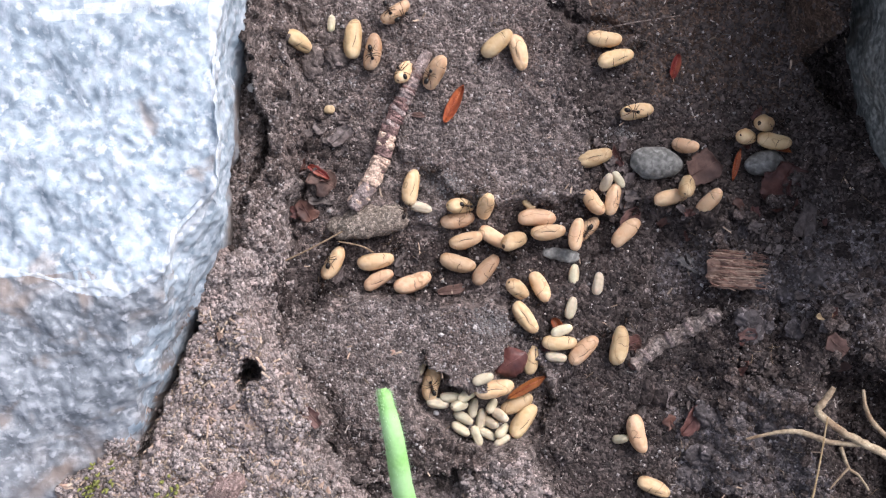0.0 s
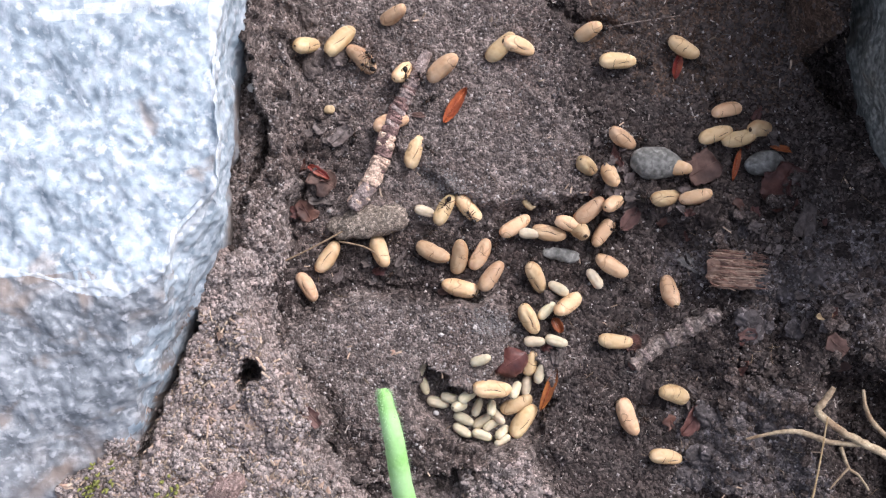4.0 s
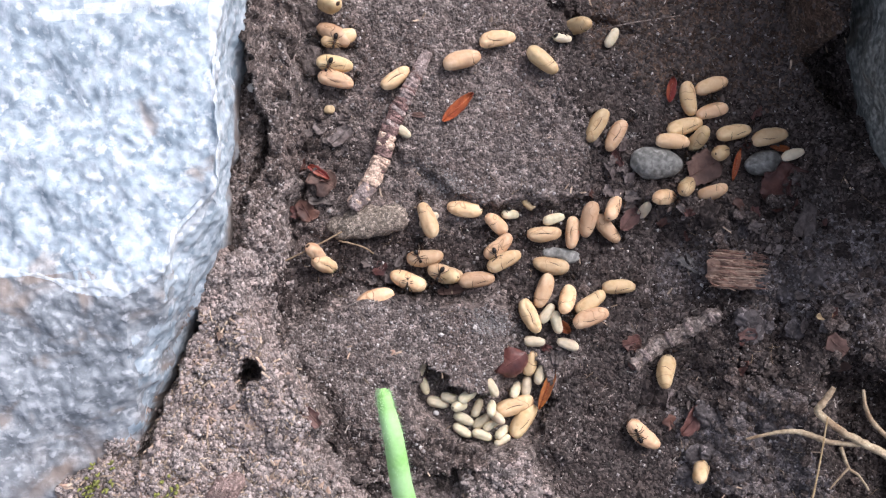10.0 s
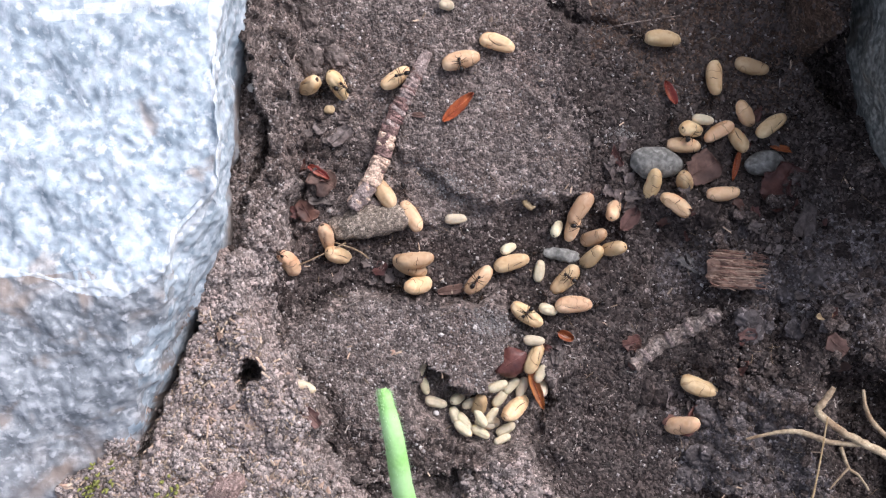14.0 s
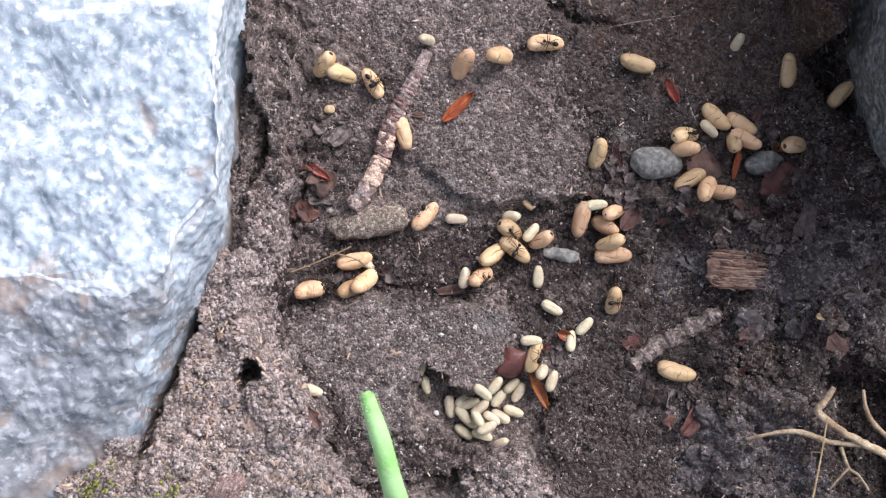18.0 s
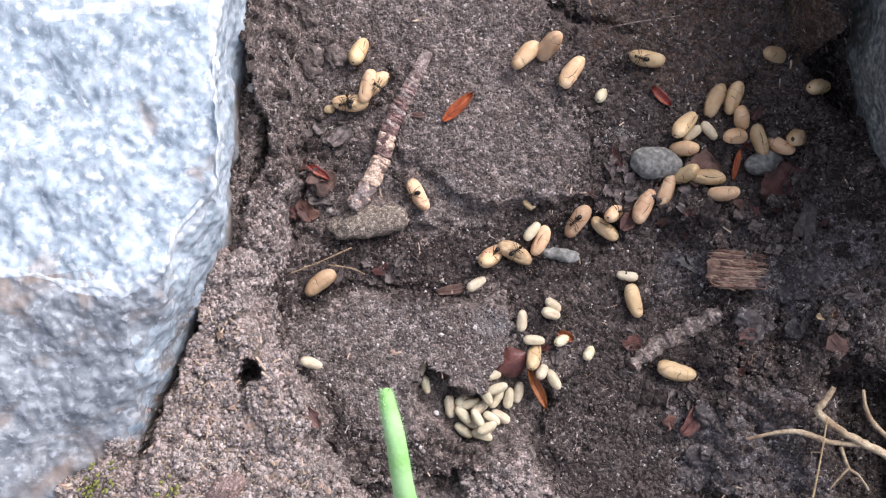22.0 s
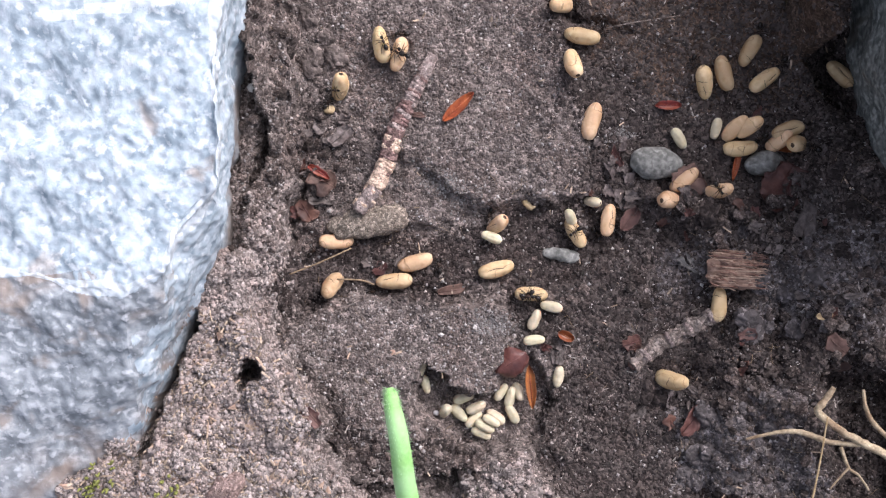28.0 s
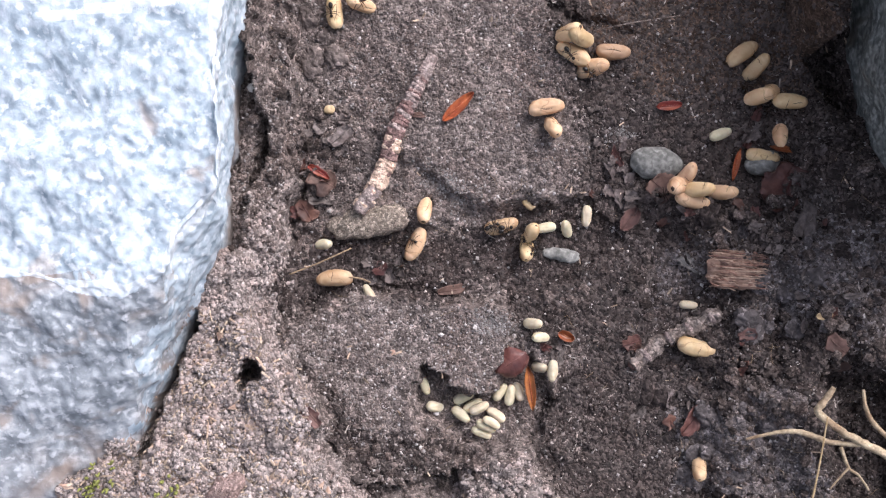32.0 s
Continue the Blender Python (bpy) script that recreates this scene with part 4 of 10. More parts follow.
scrap("leaf_scrap", 0.0622, -0.0176, 0.0040, 0.0024, 10, BROWN_LEAF, "small brown leaf scrap by the buried twig", 0.5, 0.5, 0.5, 0.2, 0.0006, seed=23)
scrap("leaf_scrap", 0.0773, -0.0134, 0.0032, 0.0015, 5, STRAW, "small orange-tan crumb of leaf", 0.3, 0.7, 0.3, 0.0, 0.0005, seed=24)
scrap("leaf_scrap", -0.0259, -0.0332, 0.0050, 0.0030, -50, BROWN_LEAF, "light brown leaf scrap on the edge of the bank", 0.5, 0.6, 0.4, 0.1, 0.0008, seed=25)
scrap("leaf_scrap", -0.0052, 0.0280, 0.0030, 0.0012, -5, BROWN_LEAF, "small brown splinter beside the twig", 0.3, 0.9, 0.3, 0.0, 0.0005, seed=26)
litter = random.Random(8)
ZONES = ((0.0360, 0.0168, 0.006, 0.006, 14), (0.0446, 0.0094, 0.009, 0.004, 10), (0.0571, 0.0042, 0.011, 0.005, 14), (0.0722, 0.0118, 0.008, 0.010, 14), (0.0650, 0.0239, 0.010, 0.005, 8), (-0.0250, 0.0205, 0.005, 0.007, 11),
         (-0.0282, 0.0097, 0.003, 0.006, 4), (-0.0114, -0.0047, 0.011, 0.004, 8), (0.0530, -0.0296, 0.006, 0.008, 10), (0.0717, -0.0139, 0.012, 0.012, 12), (0.0474, -0.0214, 0.008, 0.005, 6), (0.0241, -0.0202, 0.004, 0.003, 4))
n = 0
for cx, cy, wide, deep, count in ZONES:
    for k in range(count):
        n += 1
        pale = n % 5 == 0
        scrap("leaf_scrap", cx + litter.uniform(-wide, wide), cy + litter.uniform(-deep, deep), litter.uniform(0.0014, 0.0042), litter.uniform(0.0008, 0.0026), litter.uniform(0, 360), MAROON if pale else GREY_LEAF,
              "dark purplish rotten leaf scrap in the litter" if pale else "grey rotten leaf scrap in the litter",
              litter.uniform(0.1, 0.7), litter.uniform(0.1, 0.6), 0.7, litter.uniform(0, 0.25), 0.0003, litter.uniform(-35, 35), litter.uniform(-25, 25), n * 7.7)

# ---- larger clods ----
clod_shapes = {}


def clod(x, y, size, turn, mat, label):
    key = (mat.name, int(turn) % 5)
    if key not in clod_shapes:
        bm = bmesh.new()
        bmesh.ops.create_icosphere(bm, subdivisions=4, radius=1)
        shift = Vector((3.7 * key[1], 1.3, len(clod_shapes)))
        for v in bm.verts:
            p = v.co.copy()
            k = 0.35 * noise.noise(p * 1.3 + shift) + 0.22 * noise.noise(p * 3.1 + shift) + 0.12 * abs(noise.noise(p * 7 + shift)) + 0.07 * noise.noise(p * 15 + shift)
            v.co = Vector((p.x * 1.15, p.y * 0.85, p.z * 0.6)) * (1 + k) * 0.001
        ob = tagged(part("soil_clod", bm, mat), label, "soil clod", group="soil clods")
        clod_shapes[key] = ob
    else:
        ob = tagged(copy_thing(clod_shapes[key], Matrix.Identity(4)), label)
    ob.matrix_basis = pose(x, y, ground_z(x, y) - 0.0001 * size, 0, 0, turn) @ Matrix.Scale(size, 4)
    return ob


heap = random.Random(31)
CLODS = ((0.062, 0.078, -0.020, 0.004, 22, GREY_SOIL, "grey crumbly clod of soil on the bank"), (0.050, 0.070, -0.050, -0.030, 18, GREY_SOIL, "pale grey clod of soil at the rim"),
         (0.042, 0.060, -0.036, -0.022, 10, HUMUS_SOIL, "dark clod of humus in the hollow"), (0.076, 0.094, -0.022, 0.022, 16, HUMUS_SOIL, "dark clod of humus on the bank"),
         (0.006, 0.020, -0.052, -0.044, 8, DRY_SOIL, "pale dry clod of sandy soil"), (-0.034, -0.024, -0.040, -0.020, 8, DRY_SOIL, "pale dry clod of sandy soil"),
         (-0.030, -0.020, 0.026, 0.050, 9, SOIL, "grey-brown clod of soil at the foot of the bank"), (0.046, 0.072, 0.002, 0.012, 10, HUMUS_SOIL, "dark clod of humus among leaf scraps"))
for left, right, low, high, count, mat, label in CLODS:
    for n in range(count):
        clod(heap.uniform(left, right), heap.uniform(low, high), heap.choice((0.8, 1.0, 1.2, 1.5, 1.9, 2.4)), heap.uniform(0, 360), mat, label)

# ---- moss at the foot of the pale sett ----
MOSS = material("yellow_green_moss", ((0.12, 0.13, 0.03), (0.3, 0.31, 0.09), (0.2, 0.2, 0.06)), 0.0006, 0.003, 0.8, 0.5)
for x, y, wide in ((-0.0657, -0.0438, 0.0032), (-0.0539, -0.0465, 0.0026), (-0.0690, -0.0465, 0.002)):
    tuft = tagged(new("moss_tuft"), "small yellow-green moss tuft at the foot of the sett", "moss", group="moss tufts")
    lay(tuft, x, y, 0.0003)
    sprig = random.Random(int(wide * 1e5))
    for n in range(14):
        r, a = wide * math.sqrt(sprig.random()), sprig.uniform(0, 6.28)
        q = Vector((r * math.cos(a), r * math.sin(a), 0))
        part("moss_shoot", tube([q, q + Vector((sprig.uniform(-0.0004, 0.0004), sprig.uniform(-0.0004, 0.0004), 0.0009)), q * 1.15 + Vector((0, 0, 0.0015))], (0.00022, 0.00034, 0.0001), 6, 0.5, n * 1.7, 3), MOSS, tuft)

# ---- the blade of grass ----
grass = tagged(new("grass_blade"), "bright green grass blade reaching over the hole", "grass")
GRASS_BASE = Vector((-0.0055, -0.0642, 0.0120))
tip = [Vector((-0.0055, -0.0642, 0.0120)), Vector((-0.0059, -0.0517, 0.0240)), Vector((-0.0074, -0.0428, 0.0300)), Vector((-0.0086, -0.0338, 0.0340)), Vector((-0.0099, -0.0277, 0.0350)), Vector((-0.0103, -0.0255, 0.0350)), Vector((-0.0105, -0.0245, 0.0350))]
grass.location = GRASS_BASE
blade = tube([p - GRASS_BASE for p in tip], (0.0019, 0.0021, 0.0020, 0.0018, 0.0015, 0.0012, 0.0005), 16, 0.05, 0, 8)
part("leaf_blade", blade, GREEN, grass)
PALE_GREEN = material("pale_green_hair", ((0.42, 0.6, 0.32), (0.55, 0.72, 0.44), (0.5, 0.66, 0.42)), 0.001, 0.01, 0.6, 0.1)
fuzz, strand = bmesh.new(), random.Random(2)
for n in range(1500):
    k = strand.uniform(1.2, 5.9)
    i = int(k)
    p = (tip[i].lerp(tip[min(i + 1, 6)], k - i)) - GRASS_BASE
    thick = 0.0019 if k < 3 else 0.0019 - 0.0004 * (k - 3)
    a = strand.uniform(0, 2 * math.pi)
    out = Vector((math.cos(a), 0.15 * math.sin(a * 3), math.sin(a)))
    root, end = p + out * thick * 0.9, p + out * (thick + strand.uniform(0.0002, 0.0009)) + Vector((0, strand.uniform(-0.0002, 0.0004), 0))
    side = Vector((0, 0.00004, 0.00003))
    fuzz.faces.new([fuzz.verts.new(v) for v in (root - side, root + side, end)])
part("fuzz", fuzz, PALE_GREEN, grass, "fine pale hairs on the blade")


# ---- cocoons and ants ----
cocoon_shapes = {}


COCOON_TIP = material("dark_cocoon_tip", ((0.02, 0.012, 0.008), (0.07, 0.038, 0.02), (0.035, 0.02, 0.012)), 0.0004, 0.002, 0.6, 0.3)
# For each kind: the angle and depth of the long fold, the place of the cross crease, the bend, the reach of the dark tip, and the slit's ends.
KINDS = ((75, 0.05, 0.45, 0.02, 0.2, None), (105, 0.13, -0.5, -0.03, 0.3, (-0.5, 0.3)), (60, 0.08, 0.1, 0.04, 0.4, None),
         (120, 0.1, -0.2, 0.0, 0.22, (0.0, 0.6)), (90, 0.03, 0.6, -0.02, 0.34, None), (95, 0.14, 0.3, 0.03, 0.18, (-0.5, 0.5)))


def cocoon(size, large, kind=0):
    """A cocoon of the given length in millimetres: its folded silk, the dark spot at its hind end, and on some a slit."""
    key = (round(size * 2) / 2, large, kind)
    if key not in cocoon_shapes:
        length, width = size / 1e3, size / 1e3 * (0.44 if large else 0.47)
        angle, depth, cross, bend, dark, slit = KINDS[kind]
        if not large:
            depth, bend, dark, slit = depth * 0.6, bend * 0.6, dark * 0.6, None

        def skin(x, a):
            full = max(1 - abs(x) ** 2.7, 0) ** (1 / 2.3) * (1 - 0.07 * x)
            fold = depth * math.exp(-((a - radians(angle) - 0.25 * math.sin(3 * x + kind)) / 0.27) ** 2) * max(1 - x * x, 0)
            fold += 0.045 * math.exp(-((x - cross - 0.06 * math.sin(2 * a)) / 0.07) ** 2)
            wave = 0.11 * noise.noise(Vector((1.2 * x + 3.1 * kind, 1.5 * math.cos(a), 1.5 * math.sin(a) + size)))
            wave += 0.05 * noise.noise(Vector((3.5 * x, 5 * math.cos(a), 5 * math.sin(a) + kind)))
            r = width / 2 * full * (1 - fold + wave)
            return Vector((x * length / 2, r * math.cos(a) + bend * length * (x * x - 0.4), r * math.sin(a)))

        bm = bmesh.new()
        bmesh.ops.create_uvsphere(bm, u_segments=40, v_segments=28, radius=1)
        for v in bm.verts:
            v.co = skin(max(-1, min(1, v.co.z)), math.atan2(v.co.y, v.co.x) % (2 * math.pi))
        first = tagged(part("cocoon", bm, COCOON if large else PALE_COCOON),
                       "tan oval ant cocoon of papery silk" if large else "small cream oval ant cocoon of papery silk", "cocoon",
                       group="large cocoons" if large else "small cocoons")
        spot = ball((0.3 * dark * width, dark * width, 0.7 * dark * width), 0.6, 1900, 2, kind * 3.3)
        bmesh.ops.translate(spot, verts=spot.verts, vec=skin(-0.985, 0) * 0.5 + skin(-0.985, math.pi) * 0.5)
        part("dark_tip", spot, COCOON_TIP, first, "dark spot at the hind end")
        if slit:
            way = [skin(slit[0] + (slit[1] - slit[0]) * k / 8, radians(angle) + 0.25 * math.sin(3 * (slit[0] + (slit[1] - slit[0]) * k / 8) + kind)) for k in range(9)]
            part("slit", tube(way, [0.00002 + 0.00007 * math.sin(math.pi * k / 8) for k in range(9)], 6, 0.5, kind, 3), COCOON_TIP, first, "dark slit in the silk")
        if large and kind in (0, 2, 3, 4):
            arc = [skin(cross + 0.06 * math.sin(2 * a) + 0.02 * math.sin(9 * a), a) for a in (radians(15 + 25 * kind + 12 * k) for k in range(8))]
            part("crack", tube(arc, [0.00002 + 0.00006 * math.sin(math.pi * k / 7) for k in range(8)], 6, 0.5, kind, 3), COCOON_TIP, first, "thin dark crack across the silk")
        cocoon_shapes[key] = first
        return first
    return copy_thing(cocoon_shapes[key], Matrix.Identity(4))


def make_ant():
    ant = tagged(new("ant"), "shiny black garden ant tending the cocoons", "ant", group="ants")

    def blob(name, x, z, size, mat, parent=ant):
        bm = ball(size, 0.03, 500, 2)
        bmesh.ops.translate(bm, verts=bm.verts, vec=(x, 0, z))
        return part(name, bm, mat, parent)

    blob("gaster", -0.00155, 0.00015, (0.0017, 0.0012, 0.0011), ANT_BLACK)
    blob("petiole", -0.00062, 0.00005, (0.0003, 0.0003, 0.0005), ANT_BROWN)
    blob("thorax", 0.0000, 0.0001, (0.0013, 0.00065, 0.0007), ANT_BROWN)
    head = blob("head", 0.00105, 0.0001, (0.0009, 0.00085, 0.0006), ANT_BLACK)
    for s in (-1, 1):
        part("antenna", tube([(0.0013, s * 0.0002, 0.0002), (0.0016, s * 0.0007, 0.0005), (0.0024, s * 0.00065, 0.0001)], (0.00007, 0.00006, 0.00005), 5), ANT_BROWN, head)
        for x, reach, sweep in ((0.0004, 0.0016, 0.0011), (0.0, 0.0019, -0.0002), (-0.0004, 0.0018, -0.0015)):
            leg = part("leg", tube([(0, 0, 0), (sweep * 0.45, s * reach * 0.5, 0.0006), (sweep * 0.8, s * reach * 0.8, -0.0002), (sweep * 1.15, s * reach, -0.00065)],
                                   (0.0001, 0.00009, 0.00006, 0.00004), 5), ANT_BLACK, ant)
            leg.location = (x, s * 0.0002, 0)
    ant.scale = (0.86, 0.86, 0.86)
    return ant


first_ant = []


def ant_copy():
    if not first_ant:
        first_ant.append(make_ant())
        return first_ant[0]
    return copy_thing(first_ant[0], Matrix.Identity(4))


# ---- loose grains, crumbs and shreds ----
def scatter(name, count, seed, sizes, mat, label, where, category, flat=0.7, long=1.0, round=False, pool=6):
    """Very many small pieces on the soil, as one mesh. where(x, y) gives how densely they lie."""
    rnd = np.random.RandomState(seed)
    shape = np.array([(1, 0, 0), (-1, 0, 0), (0, 1, 0), (0, -1, 0), (0, 0, 1), (0, 0, -1)], float)
    tri = np.array([(0, 2, 4), (2, 1, 4), (1, 3, 4), (3, 0, 4), (2, 0, 5), (1, 2, 5), (3, 1, 5), (0, 3, 5)])
    if round:
        bm = bmesh.new()
        bmesh.ops.create_icosphere(bm, subdivisions=1, radius=1)
        shape, tri = np.array([v.co[:] for v in bm.verts]), np.array([[v.index for v in f.verts] for f in bm.faces])
        bm.free()
    if long > 2:
        shape = np.array([(a, b, c) for a in (-1, 1) for b in (-0.7, 0.7) for c in (-0.7, 0.7)], float)
        tri = np.array([(0, 1, 3), (0, 3, 2), (4, 6, 7), (4, 7, 5), (0, 4, 5), (0, 5, 1), (2, 3, 7), (2, 7, 6), (0, 2, 6), (0, 6, 4), (1, 5, 7), (1, 7, 3)])
    x, y = rnd.uniform(-0.098, 0.098, count * pool), rnd.uniform(-0.058, 0.058, count * pool)
    keep = rnd.uniform(0, 1, count * pool) < where(x, y)
    x, y = x[keep][:count], y[keep][:count]
    z, n = height(x, y), len(x)
    r = sizes[0] * (sizes[1] / sizes[0]) ** (rnd.uniform(0, 1, n) ** 2.2)
    a, b = rnd.uniform(0, 2 * np.pi, n), rnd.uniform(-0.5, 0.5, n)
    verts = shape[None] * (1 + rnd.uniform(-0.35, 0.35, (n, len(shape), 1))) * r[:, None, None]
    verts[:, :, 0] *= long
    verts[:, :, 2] *= flat
    vx, vz = verts[:, :, 0] * np.cos(b)[:, None] - verts[:, :, 2] * np.sin(b)[:, None], verts[:, :, 0] * np.sin(b)[:, None] + verts[:, :, 2] * np.cos(b)[:, None]
    wx = vx * np.cos(a)[:, None] - verts[:, :, 1] * np.sin(a)[:, None]
    wy = vx * np.sin(a)[:, None] + verts[:, :, 1] * np.cos(a)[:, None]
    co = np.stack((wx + x[:, None], wy + y[:, None], vz + (z + 0.3 * r * flat)[:, None]), 2).reshape(-1, 3)
    faces = (tri[None] + len(shape) * np.arange(n)[:, None, None]).reshape(-1, 3)
    mesh = bpy.data.meshes.new(name)
    mesh.from_pydata(co.tolist(), [], faces.tolist())
    mesh.materials.append(mat)
    return tagged(new(name, mesh), label, category, kind="stuff")


def everywhere(x, y):
    return (0.9 - 0.85 * humus_and_shade(x, y)) * (1 - 0.5 * inside(x, y, TROUGH, 0.004))


def on_crusts(x, y):
    return 0.3 + 0.2 * inside(x, y, UPPER_CRUST, 0.004) + 0.6 * inside(x, y, LOWER_CRUST, 0.004) + 0.5 * inside(x, y, BANK, 0.004) - 0.15 * humus_and_shade(x, y)


def on_banks(x, y):
    return 0.15 + 0.8 * inside(x, y, RIGHT_BANK, 0.006)


def on_ledge(x, y):
    return 0.9 * inside(x, y, LEDGE, 0.003) * (y < -0.012) + 0.012


def on_dark_soil(x, y):
    return 0.85 * humus_and_shade(x, y) * (1 - is_dry(x, y)) * (1 - 0.55 * inside(x, y, TROUGH, 0.004))


def on_dry(x, y):
    return 0.8 * is_dry(x, y)


def on_mould(x, y):
    d = np.full(x.shape, 9.0)
    for cx, cy, a, b, turn in ((0.0019, 0.0129, 0.0062, 0.0022, -32), (0.0101, -0.0154, 0.0045, 0.0026, -10), (0.0375, 0.0241, 0.0028, 0.0014, 12), (-0.0113, 0.0067, 0.005, 0.0015, 10)):
        c, s = math.cos(radians(turn)), math.sin(radians(turn))
        u, v = (x - cx) * c + (y - cy) * s, (y - cy) * c - (x - cx) * s
        d = np.minimum(d, (u / a) ** 2 + (v / b) ** 2)
    return np.exp(-1.2 * d)


def island(m, low, high):
    """Let single pieces of a joined mesh differ in brightness."""
    nodes, links = m.node_tree.nodes, m.node_tree.links
    shader = nodes["Principled BSDF"]
    before = shader.inputs["Base Color"].links[0].from_socket
    info, level, vary = nodes.new("ShaderNodeNewGeometry"), nodes.new("ShaderNodeMapRange"), nodes.new("ShaderNodeHueSaturation")
    level.inputs["To Min"].default_value, level.inputs["To Max"].default_value = low, high
    links.new(info.outputs["Random Per Island"], level.inputs["Value"])
    links.new(level.outputs["Result"], vary.inputs["Value"])
    links.new(before, vary.inputs["Color"])
    links.new(vary.outputs["Color"], shader.inputs["Base Color"])
    return m


def hairs(count, seed):
    """Fine root hairs strewn over the banks, as one mesh."""
    rnd, co, faces = random.Random(seed), [], []
    while len(co) < count * 21:
        x, y, turn = rnd.uniform(-0.095, 0.095), rnd.uniform(-0.055, 0.055), rnd.uniform(0, 2 * math.pi)
        if rnd.random() > float(on_banks(np.array([x]), np.array([y]))[0]) + float(on_ledge(np.array([x]), np.array([y]))[0]):
            continue
        step, r = rnd.uniform(0.0003, 0.0009), rnd.uniform(0.00002, 0.000055)
        base = len(co)
        xs, ys = [], []
        for k in range(7):
            xs.append(x), ys.append(y)
            turn += rnd.uniform(-0.5, 0.5)
            x, y = x + step * math.cos(turn), y + step * math.sin(turn)
        zs = height(np.array(xs), np.array(ys))
        top = max(zs)
        for k in range(7):
            z = 0.6 * zs[k] + 0.4 * top + r
            for a in (0.5, 2.6, 4.7):
                co.append((xs[k] - math.sin(turn) * r * math.cos(a), ys[k] + math.cos(turn) * r * math.cos(a), z + r * math.sin(a)))
        for k in range(6):
            for a in range(3):
                b = (a + 1) % 3
                faces.append((base + 3 * k + a, base + 3 * k + b, base + 3 * k + 3 + b, base + 3 * k + 3 + a))
    mesh = bpy.data.meshes.new("root_hairs")
    mesh.from_pydata(co, [], faces)
    mesh.materials.append(DULL_STRAW)
    return tagged(new("root_hairs", mesh), "fine pale root hairs strewn over the soil", "roots", kind="stuff")


hairs(150, 7)
SAND = island(material("mixed_sand", ((0.3, 0.27, 0.26), (0.55, 0.51, 0.49), (0.42, 0.36, 0.33)), 0.0006, 0.004, 0.5, 0.2), 0.3, 1.2)
CRUMB = island(material("soil_crumb", ((0.07, 0.058, 0.053), (0.2, 0.165, 0.15), (0.12, 0.096, 0.088)), 0.0005, 0.004, 0.9, 0.5), 0.5, 1.7)
SHRED = island(material("tan_shred", ((0.24, 0.175, 0.125), (0.56, 0.45, 0.34), (0.36, 0.25, 0.18)), 0.0006, 0.004, 0.8, 0.4), 0.4, 1.5)
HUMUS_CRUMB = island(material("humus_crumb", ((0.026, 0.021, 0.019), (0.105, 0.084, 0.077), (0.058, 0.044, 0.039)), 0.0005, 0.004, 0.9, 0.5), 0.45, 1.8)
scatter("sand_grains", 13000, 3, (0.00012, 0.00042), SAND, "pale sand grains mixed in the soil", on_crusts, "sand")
scatter("soil_crumbs", 30000, 4, (0.00014, 0.0006), HUMUS_CRUMB, "dark flaky crumbs of humus soil", on_dark_soil, "soil", 0.55, 1.7)
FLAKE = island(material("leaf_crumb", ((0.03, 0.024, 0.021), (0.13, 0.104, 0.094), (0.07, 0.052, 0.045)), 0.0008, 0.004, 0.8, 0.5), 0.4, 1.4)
scatter("leaf_crumbs", 5000, 14, (0.0002, 0.00065), FLAKE, "dark flakes of rotted leaf in the humus", on_dark_soil, "leaf litter", 0.16, 1.5)
scatter("fine_crumbs", 40000, 6, (0.00015, 0.00048), CRUMB, "fine dark crumbs of soil", everywhere, "soil")
def on_clods(x, y):
    return 0.75 * np.maximum.reduce([inside(x, y, DARK_FOOT, 0.004), 0.9 * inside(x, y, RIGHT_BANK, 0.006), inside(x, y, BANK, 0.003) * (y > 0), 0.5 * inside(x, y, LOW_HOLLOW, 0.004), 0.35 * inside(x, y, DARK_SLOPE, 0.004)]) * (1 - inside(x, y, TROUGH, 0.004))


CLOD = granular(island(material("soil_clod", ((0.03, 0.024, 0.021), (0.15, 0.12, 0.108), (0.08, 0.06, 0.053)), 0.0007, 0.003, 0.92, 0.8), 0.5, 1.7), 0.0004, 0.6, 2.0, 0.0003)
scatter("soil_clods", 1700, 17, (0.00035, 0.0014), CLOD, "small rounded clods of damp soil", on_clods, "soil", 0.7, 1.2, True)
scatter("pale_grit", 320, 18, (0.0002, 0.00055), island(material("pale_grit", ((0.36, 0.33, 0.31), (0.68, 0.64, 0.61), (0.5, 0.42, 0.38)), 0.0006, 0.003, 0.5, 0.3), 0.55, 1.25), "pale angular bits of grit in the soil", on_crusts, "grit", 0.75, 1.2)
BARK_FLAKE = island(material("bark_flake", ((0.2, 0.135, 0.1), (0.5, 0.39, 0.3), (0.33, 0.21, 0.155)), 0.0008, 0.003, 0.8, 0.5), 0.45, 1.3)
scatter("bark_flakes", 420, 21, (0.0002, 0.0008), BARK_FLAKE, "tan and reddish flakes of bark on the bank", on_ledge, "plant litter", 0.3, 1.9, pool=24)
def on_flecks(x, y):
    return 0.35 + 0.4 * inside(x, y, BANK, 0.004) + 0.25 * inside(x, y, RIGHT_BANK, 0.004) - 0.25 * inside(x, y, TROUGH, 0.004)


